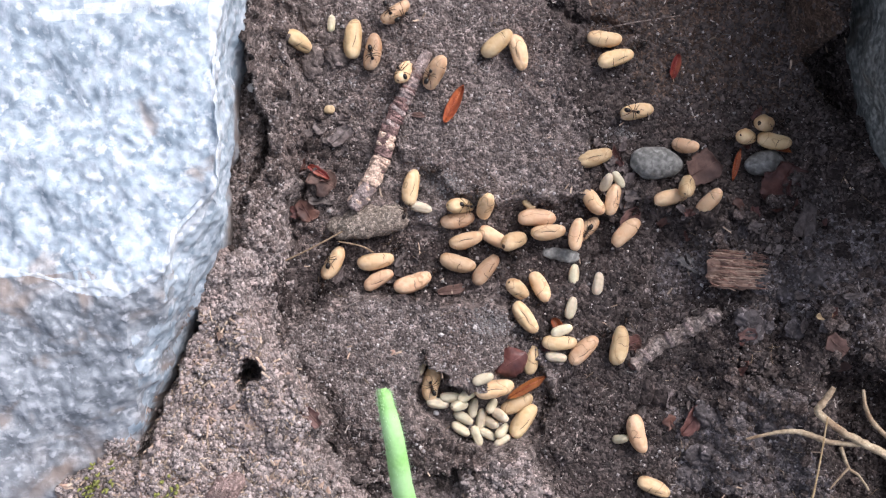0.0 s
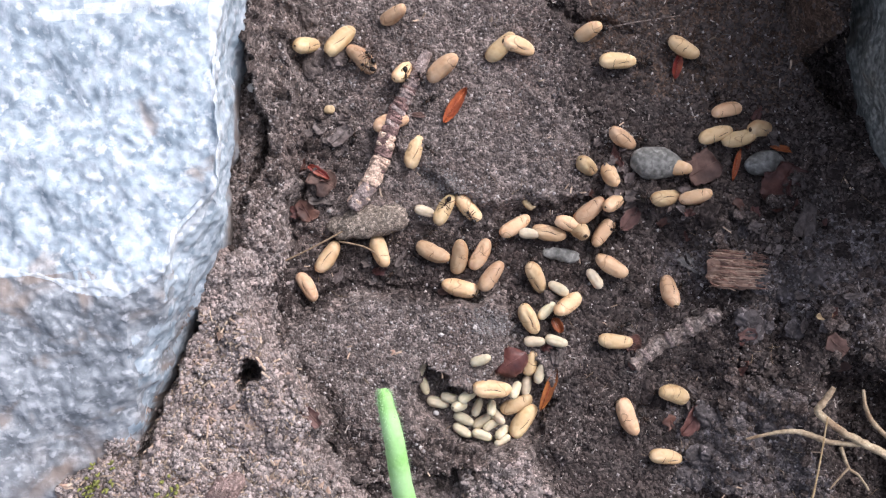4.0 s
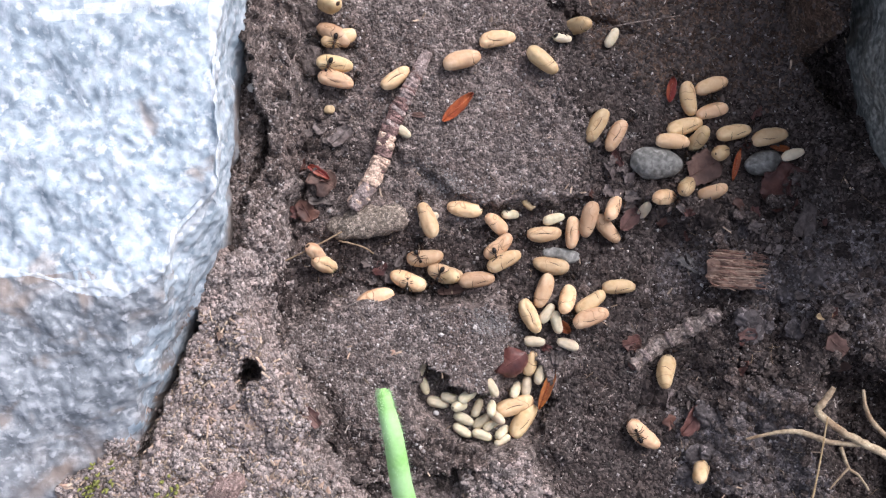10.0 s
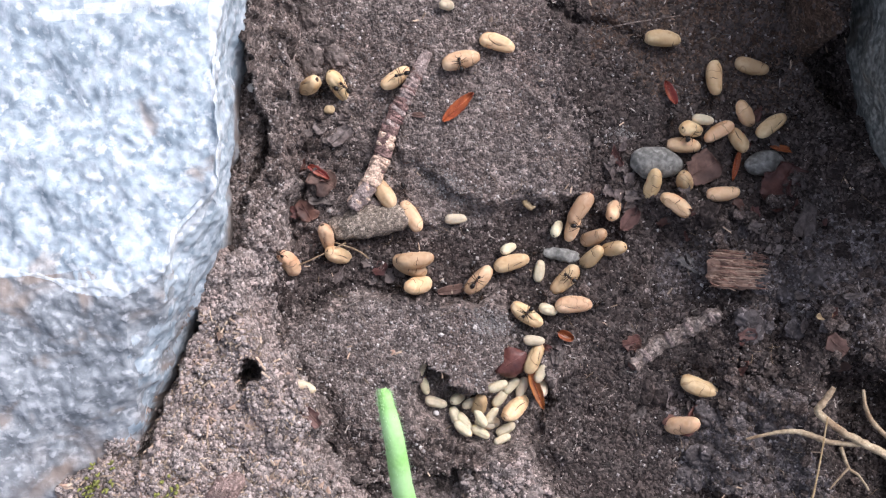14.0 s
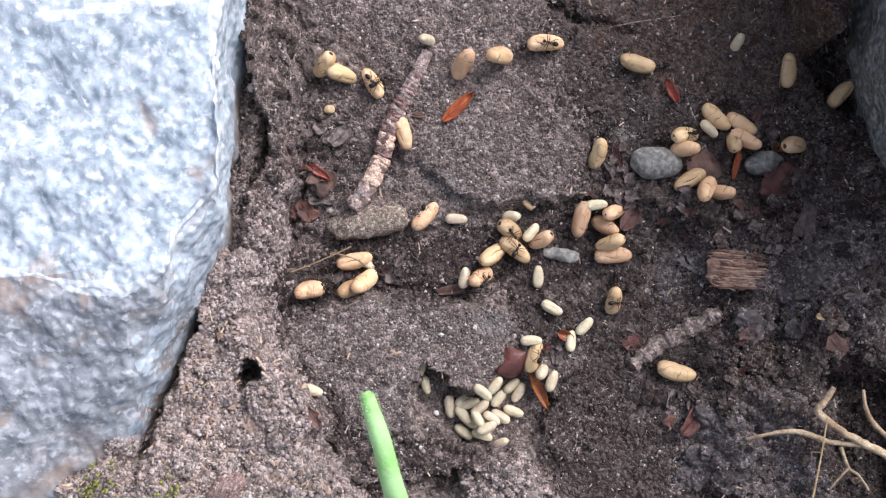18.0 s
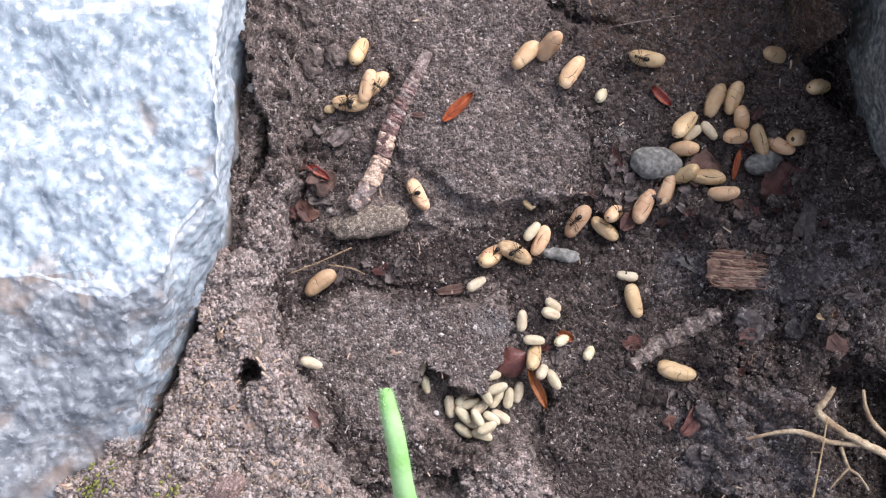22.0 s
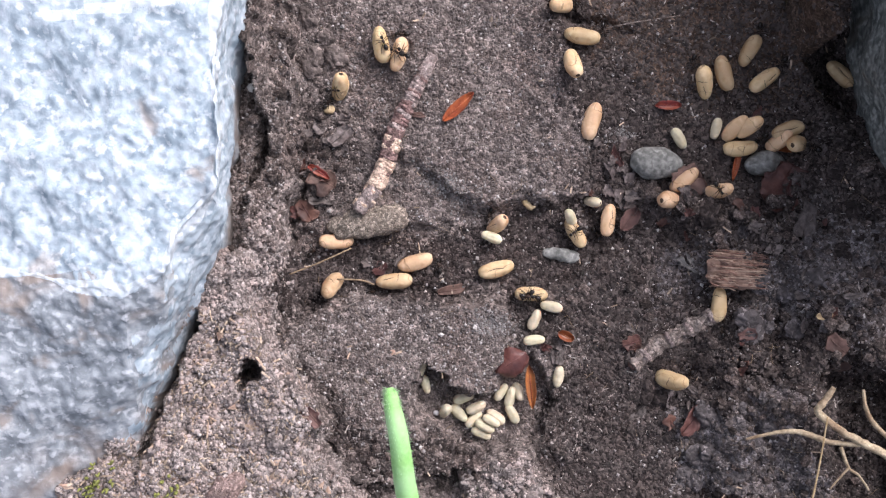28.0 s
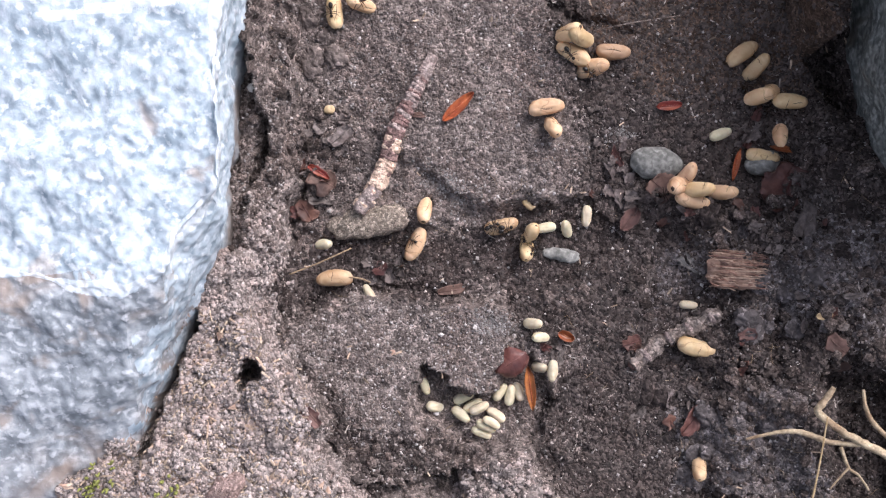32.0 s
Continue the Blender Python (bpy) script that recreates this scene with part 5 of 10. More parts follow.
FLECK = island(material("pale_fibre", ((0.22, 0.19, 0.17), (0.5, 0.45, 0.41), (0.33, 0.27, 0.235)), 0.0006, 0.003, 0.7, 0.2), 0.35, 1.3)
scatter("fibre_flecks", 5200, 25, (0.00004, 0.00015), FLECK, "short pale plant fibres strewn in the soil", on_flecks, "plant litter", 0.7, 6.0)
scatter("mould_specks", 3000, 9, (0.00012, 0.00036), island(MOULD, 0.35, 1.0), "pale powdery mould specks on the soil crust", on_mould, "mould", 0.6, pool=150)
DRY_CRUMB = island(material("dry_crumb", ((0.18, 0.148, 0.137), (0.48, 0.41, 0.38), (0.32, 0.25, 0.225)), 0.0005, 0.004, 0.9, 0.5), 0.5, 1.5)
scatter("dry_crumbs", 20000, 12, (0.00016, 0.00055), DRY_CRUMB, "pale dry crumbs of sandy soil on the bank", on_dry, "soil", 0.75, 1.15, True)
scatter("plant_shreds", 5200, 5, (0.00005, 0.00026), SHRED, "tan shreds of straw and bark on the bank", on_ledge, "plant litter", 0.6, 5.5, pool=24)



def at(*rows):
    """Rows of seconds, place in tenths of a millimetre, tilt and turn in degrees."""
    return [(t, pose(x / 1e4, y / 1e4, z / 1e4, 0, tilt, turn)) for t, x, y, z, tilt, turn in rows]


large_cocoons = [cocoon(size, True, n % 6) for n, size in enumerate((7.0, 8.4, 7.9, 7.8, 8.2, 7.0, 7.9, 7.7, 7.4, 7.9, 7.2, 7.8, 7.0, 7.3, 7.4, 7.4, 7.0, 7.4, 7.0, 7.4, 7.6, 7.6, 7.7, 7.6, 7.4, 7.9, 7.9, 8.2, 8.1, 7.6, 7.4, 7.0, 7.4, 7.0, 7.7, 7.9, 7.9, 7.2, 8.4, 7.9, 7.3, 7.9, 7.6, 7.9, 8.4, 7.0, 7.9, 8.5, 7.4, 8.6, 8.4, 7.6, 7.1, 7.4, 7.9, 7.7, 8.2, 7.2, 7.4, 7.0, 7.4, 7.0, 7.0, 7.3, 7.4, 7.3, 7.6, 7.4, 7.0, 7.0))]
small_cocoons = [cocoon(size, False, n % 6) for n, size in enumerate((3.6, 4.8, 4.6, 4.0, 4.7, 4.9, 4.8, 4.8, 4.6, 4.1, 4.6, 5.0, 4.6, 5.0, 4.4, 4.3, 4.6, 4.6, 4.6, 4.6, 4.6, 4.6, 4.6, 4.7, 3.9, 4.1, 3.9, 4.2, 4.1, 5.0, 4.6, 4.5, 4.3, 4.3, 4.4, 4.0, 4.6, 4.6, 4.3, 3.6, 4.4, 4.4, 4.2, 4.3, 4.3, 4.6, 4.6, 4.3, 4.3, 4.5, 3.8, 4.9, 4.3, 3.8, 3.8))]
ants = [ant_copy() for i in range(40)]


def motions():
    walk(large_cocoons[0], at((0, -99, 494, 37, 0, 35), (1, -105, 490, 38, -39, 35), (2, -105, 490, 38, -39, 35), (3, -105, 487, 39, -51, 20), (6, -99, 494, 37, 0, 35), (7, -111, 497, 31, 0, -49), (9, -165, 519, 22, 0, 0), (9.5, -165, 607, 20, 0, 0), (32, -165, 607, 20, 0, 0)))
    walk(large_cocoons[1], at((0, -189, 441, 21, 0, 85), (1, -183, 436, 21, 0, 78), (2, -167, 442, 28, 45, 50), (3, -197, 438, 21, 0, 40), (6, -228, 438, 25, 55, 70), (7, -255, 465, 21, 35, 15), (8, -308, 483, 21, 55, 85), (10, -239, 514, 26, 55, 155), (10.5, -239, 606, 23, 0, 155), (32, -239, 606, 23, 0, 155)))
    walk(large_cocoons[2], at((0, -147, 412, 31, 0, 80), (1, -119, 394, 36, 0, 5), (2, -132, 400, 34, 0, 60), (3, -171, 396, 20, 0, 140), (6, -171, 422, 24, 0, 125), (7, -185, 434, 24, -40, 175), (9, -221, 452, 22, 0, 142), (11, -231, 448, 20, 0, 160), (13, -223, 343, 20, 0, 155), (14.31, -223, 605, 27, 0, 155), (32, -220, 598, 49, 0, 155)))
    walk(large_cocoons[3], at((0, -302, 435, 25, 55, -30), (1, -300, 439, 23, 55, -30), (2, -298, 439, 20, 55, -25), (3, -298, 438, 21, 55, -10), (6, -239, 400, 34, 55, 74), (7, -233, 406, 26, 0, 12), (8, -237, 417, 22, 0, -10), (9, -237, 411, 24, 0, -3), (10, -227, 388, 27, 0, -8), (11, -228, 386, 25, 0, 10), (12, -211, 383, 26, 55, 10), (14, -221, 343, 23, 43, -60), (17, -198, 360, 22, 0, -15), (18, -213, 367, 23, 43, -15), (19, -214, 365, 19, 0, 0), (20, -201, 388, 19, 0, 30), (21, -181, 408, 19, 0, 80), (22, -176, 415, 24, 39, 70), (24, -105, 392, 42, 0, 75), (25, -96, 416, 40, 0, 65), (28, -129, 426, 35, 0, 100), (29, -149, 436, 31, 0, 110), (30, -177, 455, 21, 0, 120), (31, -182, 456, 21, 0, 95), (31.75, -182, 607, 19, 0, 95), (32, -178, 595, 61, 0, 95)))
    walk(large_cocoons[4], at((0, -16, 365, 55, -36, 60), (1, -16, 365, 55, -36, 65), (2, -16, 365, 55, -36, 65), (3, -14, 366, 55, -36, 60), (6, 30, 395, 46, 0, 3), (7, 32, 395, 47, 0, 3), (8, 37, 391, 48, 0, 15), (9, 36, 391, 48, 0, 12), (10, 39, 392, 48, 0, 15), (14, 37, 391, 48, 0, 15), (17, 30, 399, 52, -53, 25), (18, 42, 382, 53, -50, 55), (21, 212, 446, 53, -40, 55), (22, 221, 421, 49, -50, 50), (24, 207, 401, 44, -43, 30), (25, 215, 380, 50, -55, 50), (28, 312, 268, 25, 0, 75), (29, 378, 354, 24, -50, 65), (30, 360, 398, 31, -36, 55), (31, 342, 392, 28, 0, 35), (32, 312, 378, 30, -43, 10)))
    walk(large_cocoons[5], at((0, -81, 368, 45, 45, 65), (3, -80, 368, 45, 45, 65), (6, -99, 368, 46, 39, 20), (7, -101, 357, 39, 0, 35), (8, -101, 357, 39, 0, 35), (9, -99, 356, 40, 0, 35), (14, -99, 356, 40, 0, 35), (17, -114, 352, 34, 0, 110), (18, -147, 347, 28, 0, 120), (19, -144, 350, 28, 0, 140), (20, -147, 350, 28, 0, 80), (21, -137, 329, 30, 0, 160), (22, -141, 344, 30, 0, 225), (23, -85, 403, 47, 54, 200), (24, -61, 403, 48, 0, 245), (25, -54, 425, 52, 55, 170), (25.87, -54, 604, 30, 0, 170), (32, -54, 604, 30, 0, 170)))
    walk(large_cocoons[6], at((0, 113, 429, 35, 0, 40), (1, 108, 425, 37, 0, 35), (2, 110, 431, 36, 0, 40), (3, 113, 432, 35, 0, 30), (6, 138, 391, 33, -40, 85), (7, 140, 394, 33, -40, 85), (8, 140, 391, 33, -40, 60), (9, 164, 397, 34, 0, -2), (10, 207, 393, 40, 0, -40), (13, 310, 436, 29, 0, 2), (13.84, 311, 607, 21, 0, 2), (32, 311, 607, 21, 0, 2)))
    walk(large_cocoons[7], at((0, 158, 411, 32, 0, -75), (1, 161, 411, 32, 0, -75), (2, 157, 410, 32, 0, -65), (3, 155, 417, 34, 37, -15), (6, 166, 435, 34, 0, -15), (7, 129, 440, 33, 0, 3), (8, 113, 438, 35, 0, -15), (9, 113, 438, 35, 0, 8), (11, 113, 438, 35, 0, 8), (12, 113, 435, 34, 0, 5), (13, 111, 433, 35, 0, 2), (14, 113, 430, 35, 0, -18), (17, 166, 433, 34, 0, -8), (18, 213, 428, 42, 0, 0), (19, 210, 428, 46, 41, 10), (20, 161, 431, 32, 0, 0), (22, 267, 367, 50, 0, 55), (23, 303, 406, 26, 0, 60), (24, 273, 437, 28, 0, 105), (25, 274, 420, 31, 55, 160), (28, 269, 385, 51, 37, 100), (29, 271, 386, 46, 0, 110), (31, 325, 428, 24, 0, 190), (32, 260, 448, 46, 55, 190)))
    walk(large_cocoons[8], at((0, 339, 441, 23, 0, -5), (1, 348, 444, 22, 0, -10), (2, 392, 434, 19, 0, 10), (3, 454, 431, 20, 0, -20), (6, 551, 402, 20, 0, -45), (7, 540, 384, 19, 0, -100), (8, 538, 327, 24, 0, -60), (9, 538, 319, 24, 0, -60), (10, 516, 316, 20, 0, -80), (11, 514, 327, 23, 0, -105), (12, 551, 372, 25, -45, -130), (13, 581, 372, 31, -38, -170), (14, 569, 359, 26, 0, -86), (17, 569, 279, 27, 0, -30), (18, 572, 276, 27, 0, -42), (19, 572, 274, 27, 0, -45), (20, 569, 279, 30, -38, -110), (21, 565, 259, 33, -55, -120), (22, 611, 318, 20, 0, -110), (23, 624, 394, 17, 0, -55), (24, 635, 392, 15, 0, 5), (25.07, 634, 608, 18, 0, 5), (32, 634, 608, 18, 0, 5)))
    walk(large_cocoons[9], at((0, 362, 400, 27, 0, 15), (1, 360, 406, 27, 0, 15), (2, 364, 395, 30, 0, 0), (3, 363, 395, 30, 0, -2), (6, 386, 376, 25, 0, 0), (7, 398, 359, 25, 0, -15), (8, 399, 343, 21, 0, 10), (10, 507, 257, 24, 0, 15), (11, 511, 253, 28, 50, 10), (12, 502, 253, 28, 47, 5), (13, 502, 253, 28, 50, -5), (14, 519, 250, 31, 50, 0), (17, 507, 238, 29, 40, 10), (18, 507, 238, 29, 40, 8), (19, 507, 246, 26, 0, 5), (20, 465, 225, 24, 55, 10), (21, 499, 262, 30, 55, 50), (23, 515, 256, 24, 0, 40), (24, 564, 247, 36, 36, 40), (25, 545, 271, 34, 55, 10), (28, 548, 349, 26, 36, -74), (29, 525, 388, 21, 55, -158), (30, 519, 416, 18, 36, -205), (31, 582, 380, 30, 55, -240), (32, 633, 173, -46, 0, -240)))
    walk(large_cocoons[10], at((0, 407, 289, 21, 0, 10), (1, 449, 241, 21, 0, 10), (2, 484, 259, 26, -50, 0), (2.78, 634, 173, -48, 0, 0), (32, 634, 173, -48, 0, 0)))
    walk(large_cocoons[11], at((0, 319, 193, 15, 0, 15), (1, 328, 170, 22, 45, 20), (2, 316, 165, 18, 0, -35), (3, 302, 176, 20, 55, -25), (6, 305, 170, 19, 55, -45), (7, 305, 175, 18, 55, -45), (8, 305, 176, 19, 55, -45), (9, 329, 194, 16, 0, -129), (11, 317, 303, 31, 0, -110), (12, 340, 229, 19, 0, -165), (13.39, 634, 173, -47, 0, -165), (32, 634, 173, -47, 0, -165)))
    walk(large_cocoons[12], at((0, 508, 217, 27, -55, -20), (1, 509, 168, 23, -43, 64), (2, 525, 235, 28, -51, 120), (3, 581, 292, 23, 0, 200), (6, 601, 290, 26, -55, 165), (7, 601, 290, 26, -55, 165), (9, 600, 282, 27, -55, 170), (10, 564, 289, 24, 0, 195), (11, 598, 247, 29, 0, 215), (12, 587, 238, 32, -39, 220), (13, 577, 238, 32, -35, 240), (14, 578, 246, 27, 0, 210), (17, 580, 226, 34, -39, 285), (19, 699, 245, 44, 0, 348), (20, 711, 271, 47, -35, 340), (22, 705, 216, 34, -47, 320), (23, 690, 231, 40, -35, 360), (24, 669, 229, 34, -35, 380), (25, 690, 231, 40, -35, 370), (28, 700, 225, 40, -55, 400), (29, 705, 228, 44, -51, 316), (30, 699, 236, 43, -47, 295), (31, 701, 236, 45, -55, 285), (32, 701, 236, 45, -47, 250)))
    walk(large_cocoons[13], at((0, 672, 261, 34, 55, 0), (1, 702, 241, 48, 44, 20), (2, 699, 245, 48, 44, 30), (3, 678, 261, 36, 54, 0), (6, 658, 224, 27, 0, 15), (7, 670, 237, 34, 0, 15), (8, 698, 239, 41, 0, -5), (9, 690, 230, 37, 0, 5), (10, 681, 234, 37, 0, 12), (11, 656, 282, 24, 0, -50), (12, 682, 303, 26, 0, 15), (13, 697, 331, 24, 0, 60), (14, 784, 456, -39, 0, 65), (17, 753, 235, 73, 0, 10), (18, 728, 215, 50, 40, 5), (19, 715, 213, 60, 40, 25), (20, 721, 230, 53, 55, 30), (21, 724, 213, 46, 55, 20), (22, 731, 229, 58, 55, 10), (23, 744, 233, 69, 54, 60), (25, 691, 206, 51, 0, -15), (28, 733, 217, 52, 55, 10), (29, 740, 221, 58, 40, 45), (30, 740, 221, 59, 55, 40), (31, 741, 223, 62, 51, 50), (31.76, 634, 173, -48, 0, 50), (32, 634, 173, -48, 0, 50)))
    walk(large_cocoons[14], at((0, 691, 225, 35, 0, -10), (1, 671, 191, 27, -55, 50), (2, 637, 226, 27, 0, -10), (3, 622, 232, 29, 0, 15), (6, 607, 218, 43, -55, 0), (8, 519, 197, 28, -55, 60), (9, 505, 256, 23, 0, 120), (10, 534, 231, 32, -55, 60), (11, 507, 217, 29, -55, -20), (12, 507, 215, 29, -55, 0), (13, 463, 107, 40, -49, 20), (14, 437, 136, 36, -38, 80), (17, 307, 183, 15, 0, 110), (18, 326, 201, 18, -38, 75), (19, 361, 227, 20, 0, 8), (21, 509, 161, 29, -55, -40), (22, 507, 157, 32, -55, 30), (23, 506, 155, 33, -55, 45), (24, 506, 182, 19, 0, 95), (25, 533, 131, 35, -55, 11), (28, 623, 211, 26, 0, 5), (29, 633, 212, 29, -42, 10), (30, 659, 214, 26, 0, -5), (31, 673, 198, 24, 0, 0), (32, 671, 193, 24, 0, -10)))
    walk(large_cocoons[15], at((0, 633, 234, 35, 55, 0), (1, 536, 224, 31, 55, 40), (2, 542, 210, 45, 55, -20), (3, 551, 224, 28, 0, 10), (6, 604, 252, 29, 0, 20), (7, 601, 249, 33, 45, 10), (8, 601, 247, 30, 0, 15), (9, 602, 242, 30, 0, 15), (10, 608, 244, 30, 0, 10), (11, 620, 227, 37, 0, -10), (12, 646, 230, 27, 0, -15), (13, 664, 222, 31, 42, -5), (14, 685, 258, 35, 0, 35), (17, 717, 269, 43, 0, 80), (18, 845, 329, 0, 0, 45), (19, 852, 334, 22, 55, 20), (20, 847, 323, 4, 55, 80), (21, 844, 352, 3, 55, 20), (24, 671, 317, 23, 0, 5), (25, 681, 334, 22, 0, 50), (28, 676, 356, 20, 0, 35), (29, 712, 367, 19, 0, 30), (30, 754, 333, 24, 0, 80), (32, 726, 309, 30, 0, -4)))
    walk(large_cocoons[16], at((0, 473, 107, 43, 0, 10), (1, 481, 113, 39, 0, 20), (2, 490, 149, 26, 0, 30), (3, 493, 149, 30, -47, 15), (6, 471, 231, 17, 0, -20), (7, 477, 219, 18, 0, -15), (8, 482, 227, 20, 0, -5), (9, 480, 227, 19, 0, -5), (10, 479, 225, 35, 0, -5), (11, 469, 230, 21, -55, 0), (12, 477, 222, 42, 0, 0), (13, 494, 220, 21, 0, -3), (14, 505, 218, 23, 0, -5), (17, 505, 208, 41, -55, 0), (18, 504, 208, 41, -51, 0), (19, 505, 211, 27, -43, -5), (20, 505, 210, 27, -51, 0), (23, 505, 210, 27, -51, 0), (24, 489, 210, 45, -54, -30), (25, 526, 217, 26, 0, 35), (28, 610, 252, 32, -39, 50), (29, 654, 352, 16, 0, 95), (30, 621, 328, 22, 0, 110), (31, 622, 360, 21, 0, 194), (32, 686, 330, 26, -55, 200)))
    walk(large_cocoons[17], at((0, 503, 130, 59, 55, 60), (1, 517, 76, 83, 52, 30), (2, 502, 125, 40, 42, 45), (3, 464, 107, 39, 38, 10), (6, 468, 107, 39, 0, 5), (7, 474, 119, 32, 42, -60), (8, 487, 107, 48, 0, -40), (9, 509, 148, 29, 0, -35), (10, 508, 131, 39, 55, 40), (11, 495, 148, 32, 42, 0), (12, 498, 141, 33, 52, -45), (13, 504, 127, 36, 0, -60), (14, 506, 137, 34, 52, -60), (17, 498, 149, 33, 45, -120), (18, 516, 145, 29, 0, -150), (19, 510, 153, 27, 0, -130), (20, 478, 100, 49, 0, -185), (21, 511, 82, 69, 0, -190), (22, 554, 150, 32, 0, -185), (23, 533, 131, 35, 55, -160), (24, 514, 70, 82, 55, -160), (25, 517, 68, 80, 55, -165), (28, 845, 371, -1, 0, -225), (29, 848, 372, 11, 49, -240), (30, 843, 419, 1, 0, -285), (30.9, 812, 593, 28, 0, -285), (32, 812, 593, 28, 0, -285)))
    walk(large_cocoons[18], at((0, 545, 98, 76, -39, 50), (1, 534, 102, 95, -47, 45), (2, 525, 104, 64, -47, 60), (3, 522, 106, 62, -39, 10), (6, 517, 112, 48, 0, 20), (7, 499, 113, 51, -54, 30), (8, 525, 100, 65, -54, 80), (9, 546, 110, 59, -39, 10), (10, 558, 118, 50, -43, 20), (11, 547, 112, 58, -55, 0), (12, 571, 124, 50, 0, -15), (13, 578, 115, 58, 0, 3), (14, 578, 115, 58, 0, 5), (17, 578, 115, 58, 0, -10), (18, 574, 118, 57, -54, -10), (19, 589, 123, 65, -39, -20), (20, 588, 113, 57, 0, 3), (21, 574, 112, 61, 0, 15), (22, 578, 115, 62, -43, 3), (23, 582, 132, 56, 0, 10), (24, 575, 115, 61, -51, 5), (25, 573, 115, 61, -51, 5), (28, 571, 121, 53, -55, 10), (29, 574, 120, 56, -54, 10), (30, 577, 120, 58, -55, 5), (31, 579, 124, 60, -55, 0), (32, 576, 118, 58, -43, -5)))
    walk(large_cocoons[19], at((0, -67, 130, 18, 0, 80), (1, -52, 123, 17, 0, 70), (2, -50, 125, 17, 0, 60), (3, -50, 124, 17, 0, 60), (6, -129, 440, 34, 0, 120), (8, -213, 440, 32, 0, 150), (10, -219, 443, 19, 0, 195), (12, -250, 390, 31, 55, 180), (14, -281, 343, 21, 55, 195), (17, -257, 379, 22, 45, 260), (18, -248, 384, 36, 49, 220), (19, -305, 388, 21, 55, 180), (22, -194, 307, 24, 0, 180), (23, -188, 306, 24, 0, 177), (24, -192, 324, 24, 0, 245), (25, -214, 330, 21, 0, 305), (28, -216, 340, 25, 55, 250), (29, -222, 337, 20, 0, 177), (32, -228, 501, 18, 0, 95)))
    walk(large_cocoons[20], at((0, 31, 61, -6, 0, 10), (1, 94, -13, 5, -53, 35), (2, 94, -14, 3, -35, 45), (3, 79, -11, 3, 0, 75), (6, 91, -14, 1, 0, 20), (7, 115, -13, 3, -43, 80), (8, 130, 13, -1, 0, 60), (9, 112, 1, 4, -35, 45), (10, 118, 5, -1, 0, 40), (11, 119, -2, 3, -35, 45), (13, 139, -25, 5, 0, 8), (14.41, -24, -273, -81, 0, 8), (32, -24, -273, -81, 0, 8)))
    walk(large_cocoons[21], at((0, 37, 91, 10, 44, 0), (1, 53, 99, 11, 0, 30), (2, -21, 85, 14, 0, 10), (3, -19, 94, 13, 0, 60), (6, 55, 43, 3, 55, 60), (8, 40, -5, 1, 0, 130), (9, -32, -81, 0, 55, 160), (11, 43, -5, 4, 36, 177), (13, -32, 73, 20, 54, 190), (14.65, -24, -273, -81, 0, 190), (32, -24, -273, -81, 0, 190)))
    walk(large_cocoons[22], at((0, 90, 90, 23, -55, 75), (1, 78, 113, 38, 0, 75), (2, 94, 71, 0, 0, 115), (3, 53, 79, -6, 0, 140), (6, 53, 99, 11, 0, 105), (7, 31, 90, 7, 0, 160), (8, 31, 90, 7, 0, 160), (9, 29, 90, 9, 0, 165), (10, 46, 85, 1, 0, 172), (11, 49, 84, -1, 0, 177), (12, 53, 84, -2, 0, 175), (13, -2, 96, 29, -55, 220), (14.77, -24, -273, -81, 0, 220), (32, -24, -273, -81, 0, 220)))
    walk(large_cocoons[23], at((0, 49, 19, 2, 0, 15), (1, 59, 16, 1, 0, 15), (2, -2, 54, -2, 0, 5), (3.56, -24, -273, -81, 0, 5), (32, -24, -273, -81, 0, 5)))
    walk(large_cocoons[24], at((0, 109, 25, -3, 0, -30), (1, 125, 20, -1, 0, -25), (2, 82, 16, 12, 0, 15), (3, 163, 49, -3, 0, 15), (6, 125, 47, -3, 0, 85), (7, 169, 23, 1, 0, 55), (8, 190, 61, 1, 0, 30), (9, 135, 49, -2, -55, 80), (10, 113, 53, 1, -45, 140), (12, -8, 29, -7, 0, 105), (13, -64, 102, 25, -55, 60), (14, -67, 70, 10, 0, 120), (17, -112, 54, 8, 0, 60), (19, 37, 90, 5, 0, 3), (20, -50, 96, 15, 0, -75), (21, -50, 106, 13, 0, -55), (22, -52, 114, 18, 0, -60), (23, -64, 152, 26, 0, -60), (24, -64, 159, 27, 0, -60), (25, -70, 138, 24, 0, -55), (28, -227, 16, -4, 0, 0), (29, -245, 8, -2, 0, 0), (30.72, -24, -273, -82, 0, 0), (32, -24, -273, -82, 0, 0)))
    walk(large_cocoons[25], at((0, 150, 17, 17, 47, 20), (1, 175, 8, 8, 36, 20), (2, 269, -23, 0, 0, 20), (3, 278, 23, 4, 55, 80), (6, 306, 53, 10, 55, 120), (8, 282, -39, 5, 0, 140), (9, 281, -35, 5, 47, 160), (10, 229, -35, -2, 0, 170), (11, 229, -66, 2, 0, 178), (12, 239, -84, 22, 0, 255), (13, 247, -91, 25, 44, 255), (14, 258, -65, 7, 0, 225), (17, 165, 11, 2, 0, 309), (18, 142, 40, 3, 47, 325), (20, 151, -8, 4, 0, 330), (22, 153, -8, 5, 0, 330), (24, 191, -1, 7, 55, 390), (25.66, -24, -273, -81, 0, 390), (32, -24, -273, -81, 0, 390)))
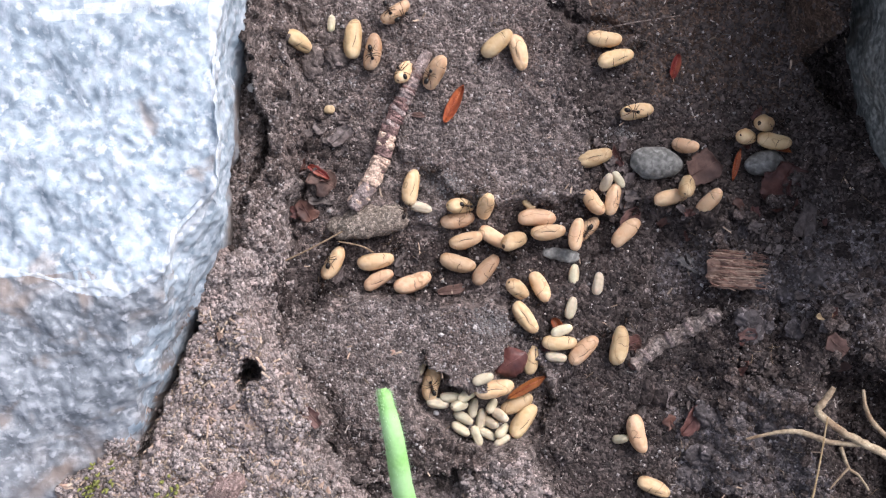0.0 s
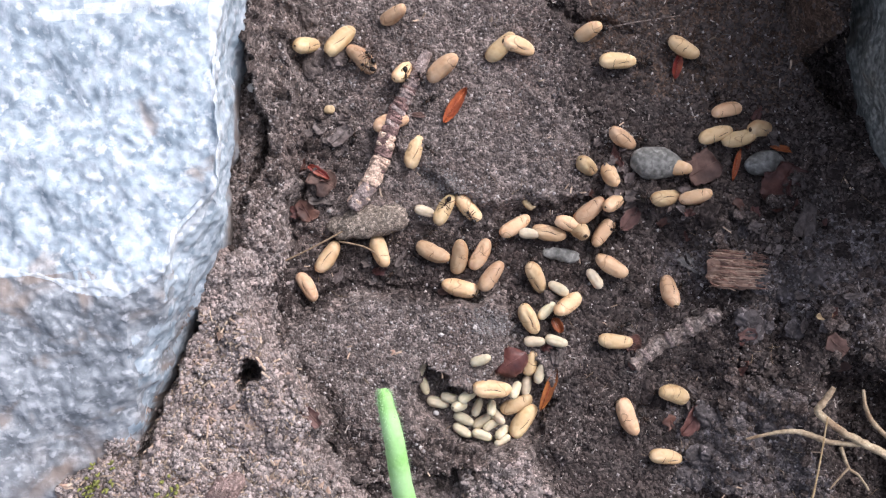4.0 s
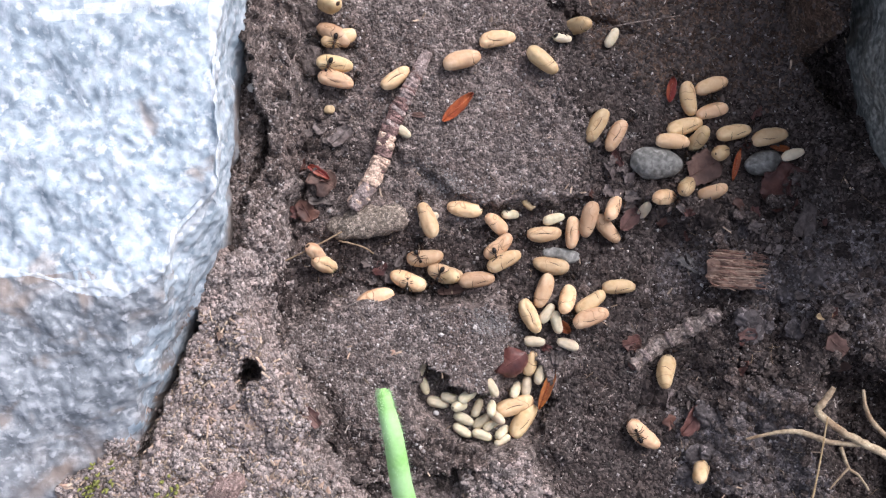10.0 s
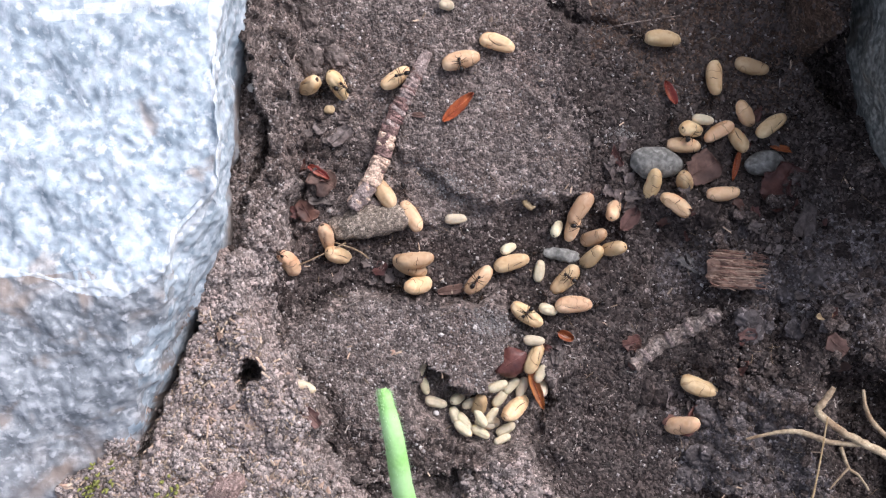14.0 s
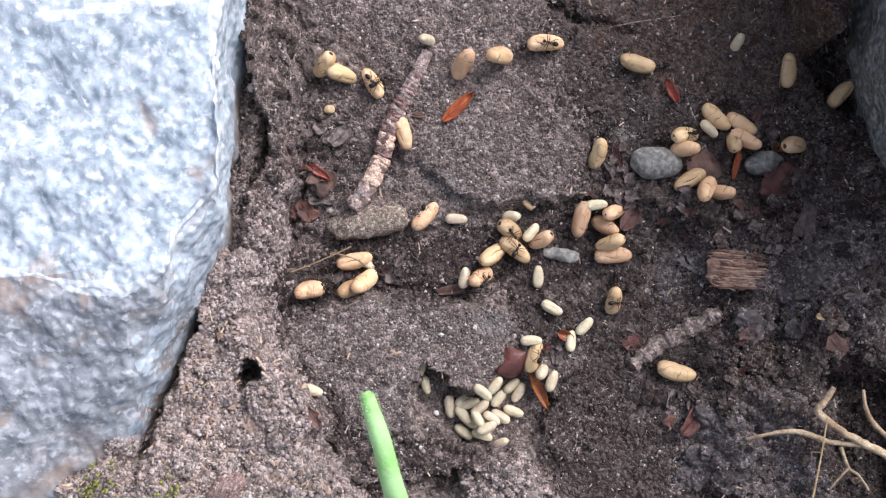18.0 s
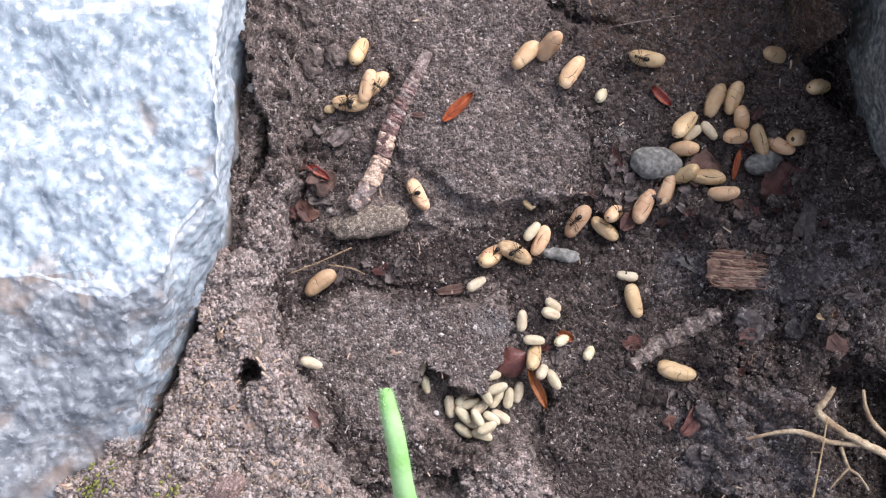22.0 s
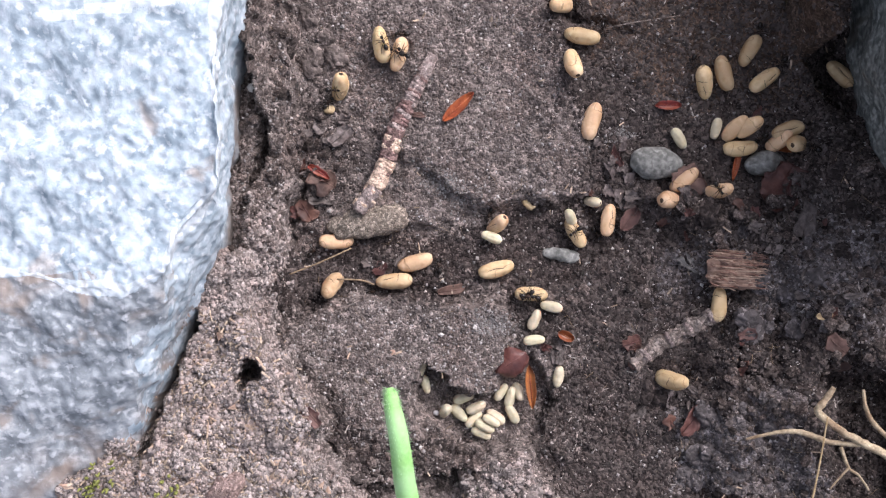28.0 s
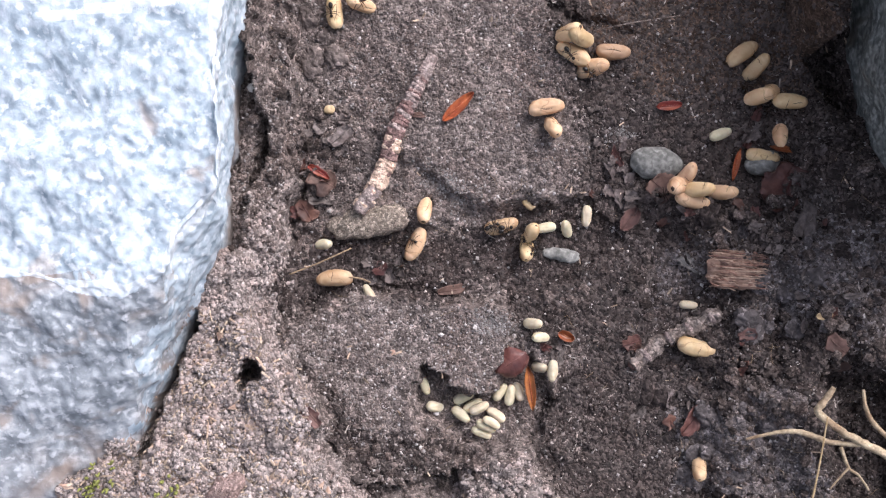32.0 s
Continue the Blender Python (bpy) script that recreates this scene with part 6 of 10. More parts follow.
    walk(large_cocoons[26], at((0, 31, -30, -1, 0, -15), (1, 13, -59, 4, 0, 10), (2, -5, -47, 8, -50, 0), (3, 23, -25, 3, -40, 84), (6, 41, -13, 1, 0, 75), (7, 47, -19, -3, 0, 50), (9, 16, -20, -1, 0, 50), (10, 5, -52, 3, 0, -15), (11, 2, -49, 2, 0, -12), (12, 1, -56, 3, 0, -3), (13, -53, -40, 2, 0, 5), (14, -71, -37, -2, 0, -25), (17, -177, -160, 56, 0, -109), (18, -195, -85, 0, -55, -165), (20, -254, -55, 4, 0, -175), (21, -262, -68, 3, 0, -150), (29, -232, -77, 9, -55, -120), (32, -230, -62, 3, 0, -177)))
    walk(large_cocoons[27], at((0, 91, -44, 2, 0, 50), (1, 109, -51, 6, 0, 45), (2, 105, -51, 6, 0, 45), (3, 103, -51, 5, 0, 45), (6, 96, -75, 13, 55, 80), (7, 75, -74, 12, 41, 60), (8, 73, -66, 6, 0, 2), (9, 73, -71, 7, 0, 2), (10, 71, -65, 5, 0, 5), (11, 67, -67, 5, 0, 10), (12, 74, -65, 5, 0, 25), (13, 77, -65, 10, 44, 40), (14.09, -24, -273, -80, 0, 40), (32, -24, -273, -80, 0, 40)))
    walk(large_cocoons[28], at((0, 199, 66, 2, 0, 0), (1, 235, 65, 5, 0, 0), (2, 304, 114, 22, -49, -25), (3.55, 633, 173, -46, 0, -25), (32, 633, 173, -46, 0, -25)))
    walk(large_cocoons[29], at((0, 222, 36, 14, 0, 5), (1, 235, 28, -1, 0, 0), (2, 223, 32, 0, 0, -10), (3, 226, 34, 1, 0, -10), (6, 223, 34, 0, 0, -20), (7, 229, 31, 4, 40, -15), (8, 229, 35, 4, 44, -10), (9, 199, 35, 0, 40, 0), (10, 215, 32, -1, 0, 3), (11, 215, 34, -1, 0, 3), (12, 205, 47, -2, 0, -45), (13, 211, 68, 3, 0, 3), (14.99, -24, -273, -81, 0, 3), (32, -24, -273, -81, 0, 3)))
    walk(large_cocoons[30], at((0, 301, 40, 2, 0, 40), (1, 320, 28, 0, -52, 20), (2, 308, 19, -3, 0, -55), (3, 334, 25, -3, 0, -110), (6, 343, 47, 5, -55, -135), (7, 345, 47, 2, 0, -51), (9, 347, 46, 2, 0, -50), (10, 349, 43, 0, 0, -50), (11, 348, 42, 3, -42, -55), (12, 348, 42, 3, -42, -55), (13, 351, 40, 3, -55, -55), (14, 320, 25, 0, -52, 25), (17, 343, 55, 3, 0, -40), (18, 343, 49, 6, -45, -35), (19, 333, 53, 5, -42, -40), (20, 345, 47, 6, -55, 20), (21, 439, 106, 53, 0, -15), (22, 468, 122, 21, 0, 69), (23, 461, 146, 23, 0, 105), (25, 502, 149, 39, -55, 21), (28, 506, 145, 29, 0, 40), (29, 494, 80, 70, -42, -20), (30, 503, 73, 80, -42, -10), (31, 525, 65, 79, -55, 10), (32, 513, 100, 64, 0, -15)))
    walk(large_cocoons[31], at((0, 280, 31, 25, 0, 80), (1, 279, 46, 16, 0, 65), (2, 272, 39, 15, 0, 75), (3, 264, 51, 13, 0, 10), (6, 277, 46, 22, 51, -50), (7, 277, 35, -1, 0, -70), (8, 274, 40, -2, 0, -70), (9, 266, 37, -5, 0, -110), (10, 275, 35, -2, 0, -95), (13, 275, 35, -2, 0, -95), (14, 275, 49, 0, 0, -105), (17, 209, 17, 0, 43, -135), (18, 208, 19, 0, 47, -150), (19, 208, 16, -3, 0, -115), (20, 208, 17, -4, 0, -115), (23, 206, 17, -4, 0, -115), (24, 200, 35, -4, 0, -50), (25, 202, 19, -4, 0, -120), (28, 115, 52, 0, 54, -140), (29, 134, 52, -3, 55, -175), (30, 91, 73, -3, 0, -215), (31, -25, 94, 12, 0, -255), (32, -38, 82, 16, 43, -280)))
    walk(large_cocoons[32], at((0, 317, 99, 14, -38, -60), (1, 329, 114, 20, -55, -120), (2, 327, 105, 44, -55, -180), (3, 336, 136, 20, -55, -110), (6, 412, 164, 21, -49, -60), (7, 447, 107, 48, -55, -120), (8, 448, 106, 69, -55, -200), (9, 467, 107, 37, 0, -165), (10, 460, 107, 42, -45, -175), (11, 472, 109, 45, -55, -170), (12, 502, 100, 57, 0, -230), (13, 501, 82, 64, 0, -180), (14, 482, 92, 55, 0, -215), (17, 514, 70, 78, 0, -131), (18, 540, 123, 73, -42, -125), (19, 554, 152, 31, 0, -110), (20, 587, 181, 28, 0, -115), (21, 616, 191, 23, 0, -105), (22, 610, 235, 34, -42, -172), (23, 626, 211, 27, 0, -240), (24, 638, 156, 21, -55, -290), (24.5, 634, 173, -47, 0, -290), (32, 634, 173, -47, 0, -290)))
    walk(large_cocoons[33], at((0, 358, 105, 15, 0, 75), (1, 355, 94, 15, 0, 40), (2, 345, 87, 57, 0, 60), (3, 356, 99, 19, 47, 20), (6, 362, 88, 17, 47, 45), (7, 377, 94, 14, 0, 0), (8, 367, 87, 13, 0, 60), (9, 360, 85, 18, 51, 75), (10, 359, 87, 17, 39, 60), (11, 361, 82, 17, 47, 70), (12, 361, 82, 17, 54, 60), (13, 359, 82, 18, 47, 45), (14, 359, 82, 18, 55, 60), (17, 359, 77, 19, 54, 20), (18, 359, 77, 18, 51, 15), (19, 359, 77, 18, 51, 15), (20, 359, 74, 19, 55, 10), (21, 359, 74, 19, 55, 20), (22, 360, 75, 19, 54, 30), (23, 360, 75, 19, 55, 30), (24, 360, 73, 19, 54, 75), (25, 360, 73, 19, 54, 75), (28, 349, 61, 10, 0, 80), (29, 349, 61, 10, 0, 85), (30, 349, 61, 10, 0, 88), (31, 300, 63, 6, 0, 130), (32, 228, 254, 44, 54, 110)))
    walk(large_cocoons[34], at((0, 385, 35, 17, 0, 45), (1, 377, 47, 12, 0, 0), (2, 348, 1, 15, -37, 75), (3, 355, -31, 22, 0, 125), (6, 334, -37, 21, 0, 165), (7, 297, -41, 4, 0, 135), (8, 290, -87, 18, 0, 185), (9, 233, -65, 1, 0, 220), (10, 212, -88, 14, 0, 250), (11, 129, -102, 28, -55, 166), (12, 97, -97, 9, 0, 210), (14, 75, -66, 5, 0, 225), (17, 79, -65, 9, -37, 225), (18, 79, -59, 9, -51, 210), (19, 34, -53, 4, -45, 195), (22, 101, -13, 4, -48, 210), (24, 103, -5, 3, -45, 230), (25, 37, -30, 0, 0, 168), (28, -59, -28, -2, 0, 195), (29, -50, -41, 2, 0, 220), (30, -53, -40, 2, 0, 192), (31, -29, -18, -3, 0, 178), (32, -59, 10, -5, 0, 245)))
    walk(large_cocoons[35], at((0, -233, -30, -2, 0, 60), (1, -240, -31, -2, 0, 85), (2, -245, -31, -1, 0, 70), (3, -250, -25, -2, 0, 70), (6, -209, -10, -4, 0, -14), (9, -151, -30, 3, 36, -65), (10, -251, -32, 4, 55, -30), (13, -190, -55, 8, 44, -25), (14, -222, -13, -4, 55, -20), (17, -253, -32, 3, 36, -55), (18, -188, -25, -1, 0, 12), (19, -209, 4, -2, 0, 50), (20, -301, 23, 5, 44, 65), (21, -299, 13, 4, 47, -5), (22.91, -24, -273, -81, 0, -5), (32, -24, -273, -81, 0, -5)))
    walk(large_cocoons[36], at((0, -143, -26, -3, 0, 10), (1, -147, -29, -3, 0, 10), (2, -120, -59, 2, 0, -45), (3, -137, 6, -1, -36, -70), (6, -121, -35, 2, 0, -55), (7, -119, -30, 1, 0, -30), (8, -85, -17, -3, 0, 30), (9, -61, 20, -7, 0, 30), (10, -32, 61, 16, 0, 110), (11, -52, 92, 19, -43, 80), (12, -52, 120, 19, 0, 125), (13, -85, 129, 21, 0, 135), (14, -126, 120, 16, 0, 125), (17, 18, 388, 79, -55, 185), (19, 166, 400, 39, -36, 190), (20, 166, 396, 36, 0, 195), (21, 170, 392, 37, 0, 210), (23, 180, 422, 41, -36, 235), (25, 242, 435, 48, -55, 151), (28, 247, 511, 28, -55, 200), (30, 282, 431, 29, 0, 145), (32, 272, 407, 36, 0, 150)))
    walk(large_cocoons[37], at((0, -137, -65, 1, 0, 30), (1, -161, -73, -6, 0, 15), (2, -185, -61, 3, 0, 5), (3, -283, -78, 3, 0, -65), (6, -292, -81, 6, 0, -15), (7, -305, -6, -2, 0, 10), (10, -266, -11, 22, 50, -55), (13, -155, -7, -4, 0, -5), (14, -246, 25, 12, 42, -80), (15.79, -24, -274, -82, 0, -80), (32, -24, -274, -82, 0, -80)))
    walk(large_cocoons[38], at((0, -64, -71, 2, 0, 20), (1, -61, -56, 3, 0, 100), (2, -74, -47, 5, -51, 160), (3, -91, -77, -4, 0, 155), (6, 50, -319, -12, -55, 200), (7, -104, -190, 54, 0, 177), (8, -124, -201, 62, -45, 260), (11, -149, -70, -2, 0, 176), (12, -134, -71, 1, 0, 183), (13, -101, 16, -2, -38, 145), (14, -324, -29, 21, -55, 120), (17, -328, -22, 44, -55, 110), (18, -282, -87, 11, -55, 190), (19, -242, -61, 9, -54, 160), (21, -251, -5, 2, -55, 135), (22.69, -24, -273, -80, 0, 135), (32, -24, -273, -80, 0, 135)))
    walk(large_cocoons[39], at((0, 158, -86, 14, 47, -40), (1, 178, -88, 8, 0, -50), (2, 190, -73, 7, 36, -115), (3, 195, -73, 7, 36, -95), (6, 199, -19, 2, 0, -15), (8, 201, -14, 2, 0, 10), (9, 188, 7, 12, 0, 12), (10, 129, -25, 9, 0, 25), (11, 133, -41, 6, 0, 70), (12, 141, -29, 7, 0, 3), (14, 145, -29, 7, 0, 15), (17, 147, -11, 18, 0, -60), (18, 153, -1, 2, 0, -40), (19, 157, -11, 5, 0, -25), (21, 151, -8, 4, 0, -30), (23, 151, -8, 4, 0, -30), (24, 151, -7, 7, 44, -45), (25, 100, -103, 29, 55, -105), (28, -104, -68, -1, 0, -177), (29, -210, -50, 21, 55, -170), (30.39, -24, -273, -81, 0, -170), (32, -24, -273, -81, 0, -170)))
    walk(large_cocoons[40], at((0, 205, -80, 5, -35, -65), (1, 211, -141, 21, 0, -95), (2, 261, -75, 17, 0, -160), (3, 254, -106, 23, -40, -170), (6, 283, -120, 21, 0, -95), (7, 272, -112, 19, 0, -160), (8, 316, -121, 21, 0, -125), (9, 311, -97, 24, -54, -60), (10, 260, -106, 22, -43, -110), (11, 260, -118, 23, -55, -180), (12, 223, -122, 41, -43, -160), (13, 210, -94, 18, -35, -140), (14.41, -24, -273, -82, 0, -140), (32, -24, -273, -82, 0, -140)))
    walk(large_cocoons[41], at((0, 173, -144, 22, 0, -55), (1, 173, -141, 22, 0, -60), (2, 176, -144, 22, 0, -55), (3, 179, -148, 26, 36, -60), (6, 182, -144, 22, 0, -65), (8, 182, -144, 22, 0, -65), (9, 182, -141, 21, 0, -65), (10, 183, -141, 21, 0, -65), (11, 176, -141, 21, 0, -30), (12, 177, -138, 21, 0, -30), (13, 176, -138, 22, 0, -28), (14, 176, -138, 22, 0, -35), (17, 101, -11, 5, 47, 40), (18, 106, -11, 3, 36, 35), (19, 97, -17, 5, 47, 30), (20, 101, -13, 5, 44, 35), (21, 103, -17, 5, 50, 25), (23, 101, -17, 5, 50, 35), (25, 109, -23, 3, 0, 10), (28, 113, -43, 4, 0, 15), (29, 81, -59, 9, 54, -60), (30, -1, -71, 3, 0, -55), (31, -38, -56, 6, 0, 25), (32, -24, -273, -81, 0, 25)))
    walk(large_cocoons[42], at((0, 245, -197, 18, 0, 0), (1, 231, -218, 18, 0, -35), (3, 323, -228, 12, 0, 15), (6, 388, -70, 17, 0, -65), (7, 354, -58, 24, -36, -20), (8, 385, -62, 18, 0, -15), (10, 310, -112, 21, 0, 35), (11, 281, -93, 35, -55, 60), (12, 286, -106, 23, 0, 40), (13, 274, -115, 25, 0, 30), (14, 316, -17, 2, -47, 50), (17, 368, -139, 17, 0, 75), (18, 358, -108, 24, -43, 85), (19, 394, -100, 19, 0, 50), (21, 384, -52, 17, 0, -3), (22, 402, -109, 18, 0, -75), (23, 438, -98, 15, 0, -145), (24, 464, -112, 11, 0, -175), (25, 528, -106, 18, -40, -192), (28, 578, -117, 26, 0, -275), (29, 577, -131, 35, 0, -295), (30, 566, -144, 38, 0, -305), (31, 544, 112, 59, -54, -290), (32, 520, 122, 82, -43, -360)))
    walk(large_cocoons[43], at((0, 296, -213, 14, 0, 45), (1, 296, -197, 17, 44, 105), (2, 277, -180, 18, 0, 115), (3, 492, -121, 20, 50, 85), (6, 433, -74, 17, 0, 130), (7, 465, -142, 17, 36, 55), (9, 322, -139, 18, 0, 55), (10, 308, -143, 36, 0, 20), (11, 292, -138, 24, 0, -40), (12, 268, -134, 44, 0, -75), (14, 274, -117, 23, 0, 3), (17, 334, -100, 21, 0, -15), (18, 358, -13, 18, 0, 2), (19, 380, 25, 12, 0, -12), (20, 391, -38, 23, 47, -20), (22, 422, 90, 24, 0, 64), (24, 470, 101, 53, 55, 0), (25, 470, 98, 52, 50, 0), (28, 468, 101, 51, 55, 0), (29, 471, 99, 89, 0, -10), (30, 470, 104, 50, 55, 0), (31, 520, 128, 41, 55, 0), (32, 483, 131, 72, 55, 20)))
    walk(large_cocoons[44], at((0, 371, -203, 19, 0, 80), (1, 391, -149, 19, 0, 145), (2, 352, -248, 19, 0, 220), (3, 483, -304, 32, -35, 160), (6, 468, -285, 34, -35, 195), (7, 434, -221, 23, 0, 275), (8, 429, -219, 25, 0, 265), (9, 434, -227, 22, 0, 280), (10, 467, -256, 30, -42, 250), (11, 516, -232, 36, 0, 290), (12, 500, -241, 29, 0, 295), (13, 520, -293, 39, -35, 350), (14, 534, -287, 37, 0, 340), (17, 487, -257, 27, 0, 340), (18, 489, -257, 26, 0, 345), (19, 489, -256, 27, 0, 345), (22, 489, -256, 27, 0, 345), (23, 486, -256, 28, 0, 345), (24, 486, -256, 28, 0, 345), (25, 486, -253, 28, 0, 350), (28, 478, -274, 33, -55, 350), (29, 509, -308, 39, -55, 360), (30, 553, -165, 68, -55, 390), (31, 537, -196, 41, -35, 430), (32, 530, -206, 31, 0, 346)))
    walk(large_cocoons[45], at((0, 189, -233, -6, 0, 80), (1, 188, -237, -12, 0, 75), (10, 188, -237, -12, 0, 75), (11, 188, -243, -13, 0, 60), (12, 188, -240, -11, 39, 60), (13, 194, -240, -8, 0, 60), (14, 193, -232, 7, 0, 65), (17, 192, -228, 9, 0, 70), (20, 192, -228, 9, 0, 70), (21, 192, -226, 13, 43, 70), (22, 192, -226, 13, 43, 70), (23, 188, -258, -13, 0, 70), (24, 188, -258, -9, 54, 70), (25, 201, -241, 5, 39, 50), (28, 186, -95, 16, 0, -3), (29, 181, -13, 2, 54, 10), (31, 173, 13, 0, 0, 85), (32, 178, 1, 2, 47, 80)))
    walk(large_cocoons[46], at((0, -24, -284, -8, 0, 80), (1, -25, -186, 49, 0, 75), (2, 22, -86, -7, 0, 159), (3, 37, -83, -7, 0, 160), (6, 31, -73, -2, 0, 185), (7, -19, -59, 4, 0, 183), (8, -49, -70, 2, 0, 182), (9, -61, -65, 9, 0, 150), (10, -74, -67, 0, 0, 160), (12, 41, -100, 18, -36, 155), (13, 5, -91, -6, 0, 175), (14, -53, -76, 13, -54, 190), (17, -59, -59, 7, -55, 225), (18, -166, -68, 14, -50, 220), (20, -92, -61, -2, 0, 210), (21.05, -24, -273, -81, 0, 210), (32, -24, -273, -81, 0, 210)))
    walk(large_cocoons[47], at((0, 108, -294, 19, 0, 10), (1, 114, -294, 18, 0, 5), (3, 114, -294, 18, 0, 5), (6, 71, -291, 59, 55, -40), (9, 153, -335, -18, 0, 20), (11, 155, -335, -18, 0, 15), (12, 162, -351, -17, 0, 15), (14, 155, -340, -13, 44, 35), (14.94, -24, -273, -79, 0, 35), (32, -24, -273, -79, 0, 35)))
    walk(large_cocoons[48], at((0, 159, -332, -21, 0, 25), (3, 159, -332, -21, 0, 25), (6, 153, -336, -20, 0, 20), (10, 153, -336, -20, 0, 20), (12, 146, -319, -9, 0, 5), (13, 117, -324, -21, -38, 20), (14, 78, -332, -14, -55, 80), (14.59, -24, -273, -82, 0, 80), (32, -24, -273, -82, 0, 80)))
    walk(large_cocoons[49], at((0, 172, -368, -18, 0, 55), (8, 172, -368, -18, 0, 55), (9, 172, -368, -16, 0, 55), (10, 172, -368, -18, 0, 55), (11, 171, -367, -10, 0, 55), (13, 174, -332, -20, 0, 3), (14.01, -24, -273, -79, 0, 3), (32, -24, -273, -79, 0, 3)))
    walk(large_cocoons[50], at((0, 408, -388, 24, 0, -75), (1, 455, -369, 27, 0, -130), (2, 401, -355, 21, 0, -105), (3, 377, -339, 24, 0, -85), (6, 428, -390, 24, 0, -1), (7, 439, -368, 27, 0, 45), (8, 464, -395, 27, 0, -20), (9, 442, -390, 30, -46, -30), (10, 420, -390, 24, 0, -40), (11, 472, -358, 29, 0, 35), (12, 480, -383, 30, 0, 5), (13, 492, -368, 30, 0, 15), (14, 500, -368, 33, -46, 15), (15.16, 498, -600, 36, 0, 15), (32, 498, -600, 36, 0, 15)))
    walk(large_cocoons[51], at((0, 442, -499, 25, 0, -25), (1, 552, -516, 24, 0, 10), (2, 532, -473, 33, 0, 20), (3, 444, -415, 20, 0, -20), (6, 536, -499, 29, 54, 60), (7, 525, -479, 32, 36, 80), (8, 527, -474, 34, 47, 60), (9, 527, -474, 30, 0, 40), (10, 537, -461, 41, 54, 50), (13, 565, -337, 61, 55, 40), (14.29, 565, -594, 55, 0, 40), (32, 565, -594, 55, 0, 40)))
    walk(large_cocoons[52], at((0, 277, 606, 22, 0, 0), (0.26, 277, 606, 22, 0, 0), (1, 276, 458, 26, -55, 0), (2, 288, 474, 11, -55, 0), (3, 283, 468, 23, -55, 0), (6, 364, 438, 20, 0, 84), (7, 361, 441, 20, 0, 85), (8, 421, 422, 19, 0, 10), (9, 551, 387, 20, 0, 0), (11, 568, 300, 21, 0, 35), (12, 576, 274, 26, 0, 10), (13, 583, 304, 27, -55, 50), (14, 634, 284, 25, -37, 130), (17, 650, 252, 28, 0, 160), (18, 626, 262, 26, 0, 145), (19, 631, 259, 27, 0, 130), (20, 641, 262, 26, 0, 135), (21, 624, 268, 28, -41, 140), (22, 626, 274, 28, -55, 120), (23, 624, 272, 28, -55, 120), (24, 624, 268, 28, -49, 120), (25, 637, 256, 31, -37, 120), (28, 635, 253, 49, -55, 40), (29, 644, 258, 27, 0, -25), (31, 613, 310, 19, 0, -50), (32, 657, 317, 43, -55, 10)))
    walk(large_cocoons[53], at((0, 634, 173, -47, 0, -40), (1, 369, 134, 21, 0, -40), (2, 360, 218, 19, 0, 40), (3, 373, 232, 22, 38, 10), (6, 382, 237, 18, 0, -70), (9, 415, 241, 18, 0, -80), (10, 364, 239, 17, 0, -120), (11, 461, 277, 21, 0, -100), (13, 588, 331, 39, 41, -105), (13.83, 634, 173, -47, 0, -105), (32, 634, 173, -47, 0, -105)))
    walk(large_cocoons[54], at((0, 633, 173, -46, 0, 40), (1, 308, 66, 38, -54, 40), (2, 320, 66, 54, -54, 75), (3, 305, 81, 16, 0, 50), (6, 319, 81, 16, 0, -20), (7, 307, 68, 15, 0, -95), (8, 303, 73, 5, 0, -95), (9, 308, 73, 12, 0, -105), (10, 308, 63, 11, 0, -105), (11, 307, 67, 4, 0, -100), (12, 307, 65, 4, 0, -100), (13, 304, 67, 6, 0, -100), (14, 289, 85, 15, 0, -125), (17, 292, 63, 7, 0, -110), (18, 292, 63, 7, 0, -105), (19, 288, 63, 7, 0, -105), (20, 296, 59, 8, 0, -140), (21, 290, 59, 8, 0, -125), (22, 285, 59, 6, 0, -125), (23, 288, 57, 7, 0, -125), (24.71, 633, 173, -46, 0, -125), (32, 633, 173, -46, 0, -125)))
    walk(large_cocoons[55], at((0, -24, -273, -81, 0, 15), (2, -82, 157, 27, 0, 15), (3, -79, 201, 44, 0, 30), (6, -193, 381, 19, 0, -35), (7, -192, 378, 20, 0, -30), (8, -192, 378, 20, 0, -30), (9, -193, 377, 20, 0, -27), (10, -224, 354, 31, 0, -15), (11, -236, 350, 17, 0, 5), (12, -267, 358, 21, 55, 30), (13, -287, 346, 20, 48, 70), (14.29, -286, 606, 23, 0, 70), (32, -284, 602, 37, 0, 70)))
    walk(large_cocoons[56], at((0, -24, -273, -80, 0, 10), (0.91, -24, -273, -80, 0, 10), (2, -28, -39, 32, -40, 10), (3, -35, -25, 3, 0, -35), (6, 16, 32, 3, -55, 15), (7, -10, -19, 3, -40, 25), (8, -29, -17, 2, -36, 60), (9, -29, -20, -1, 0, 55), (10, -38, -19, 1, 0, 5), (11, -43, -18, 0, 0, 12), (12, -31, -16, -1, 0, -35), (13, -39, 23, -6, 0, 30), (14, -58, -23, 20, 0, 5), (15.19, -24, -273, -80, 0, 5), (32, -24, -273, -80, 0, 5)))
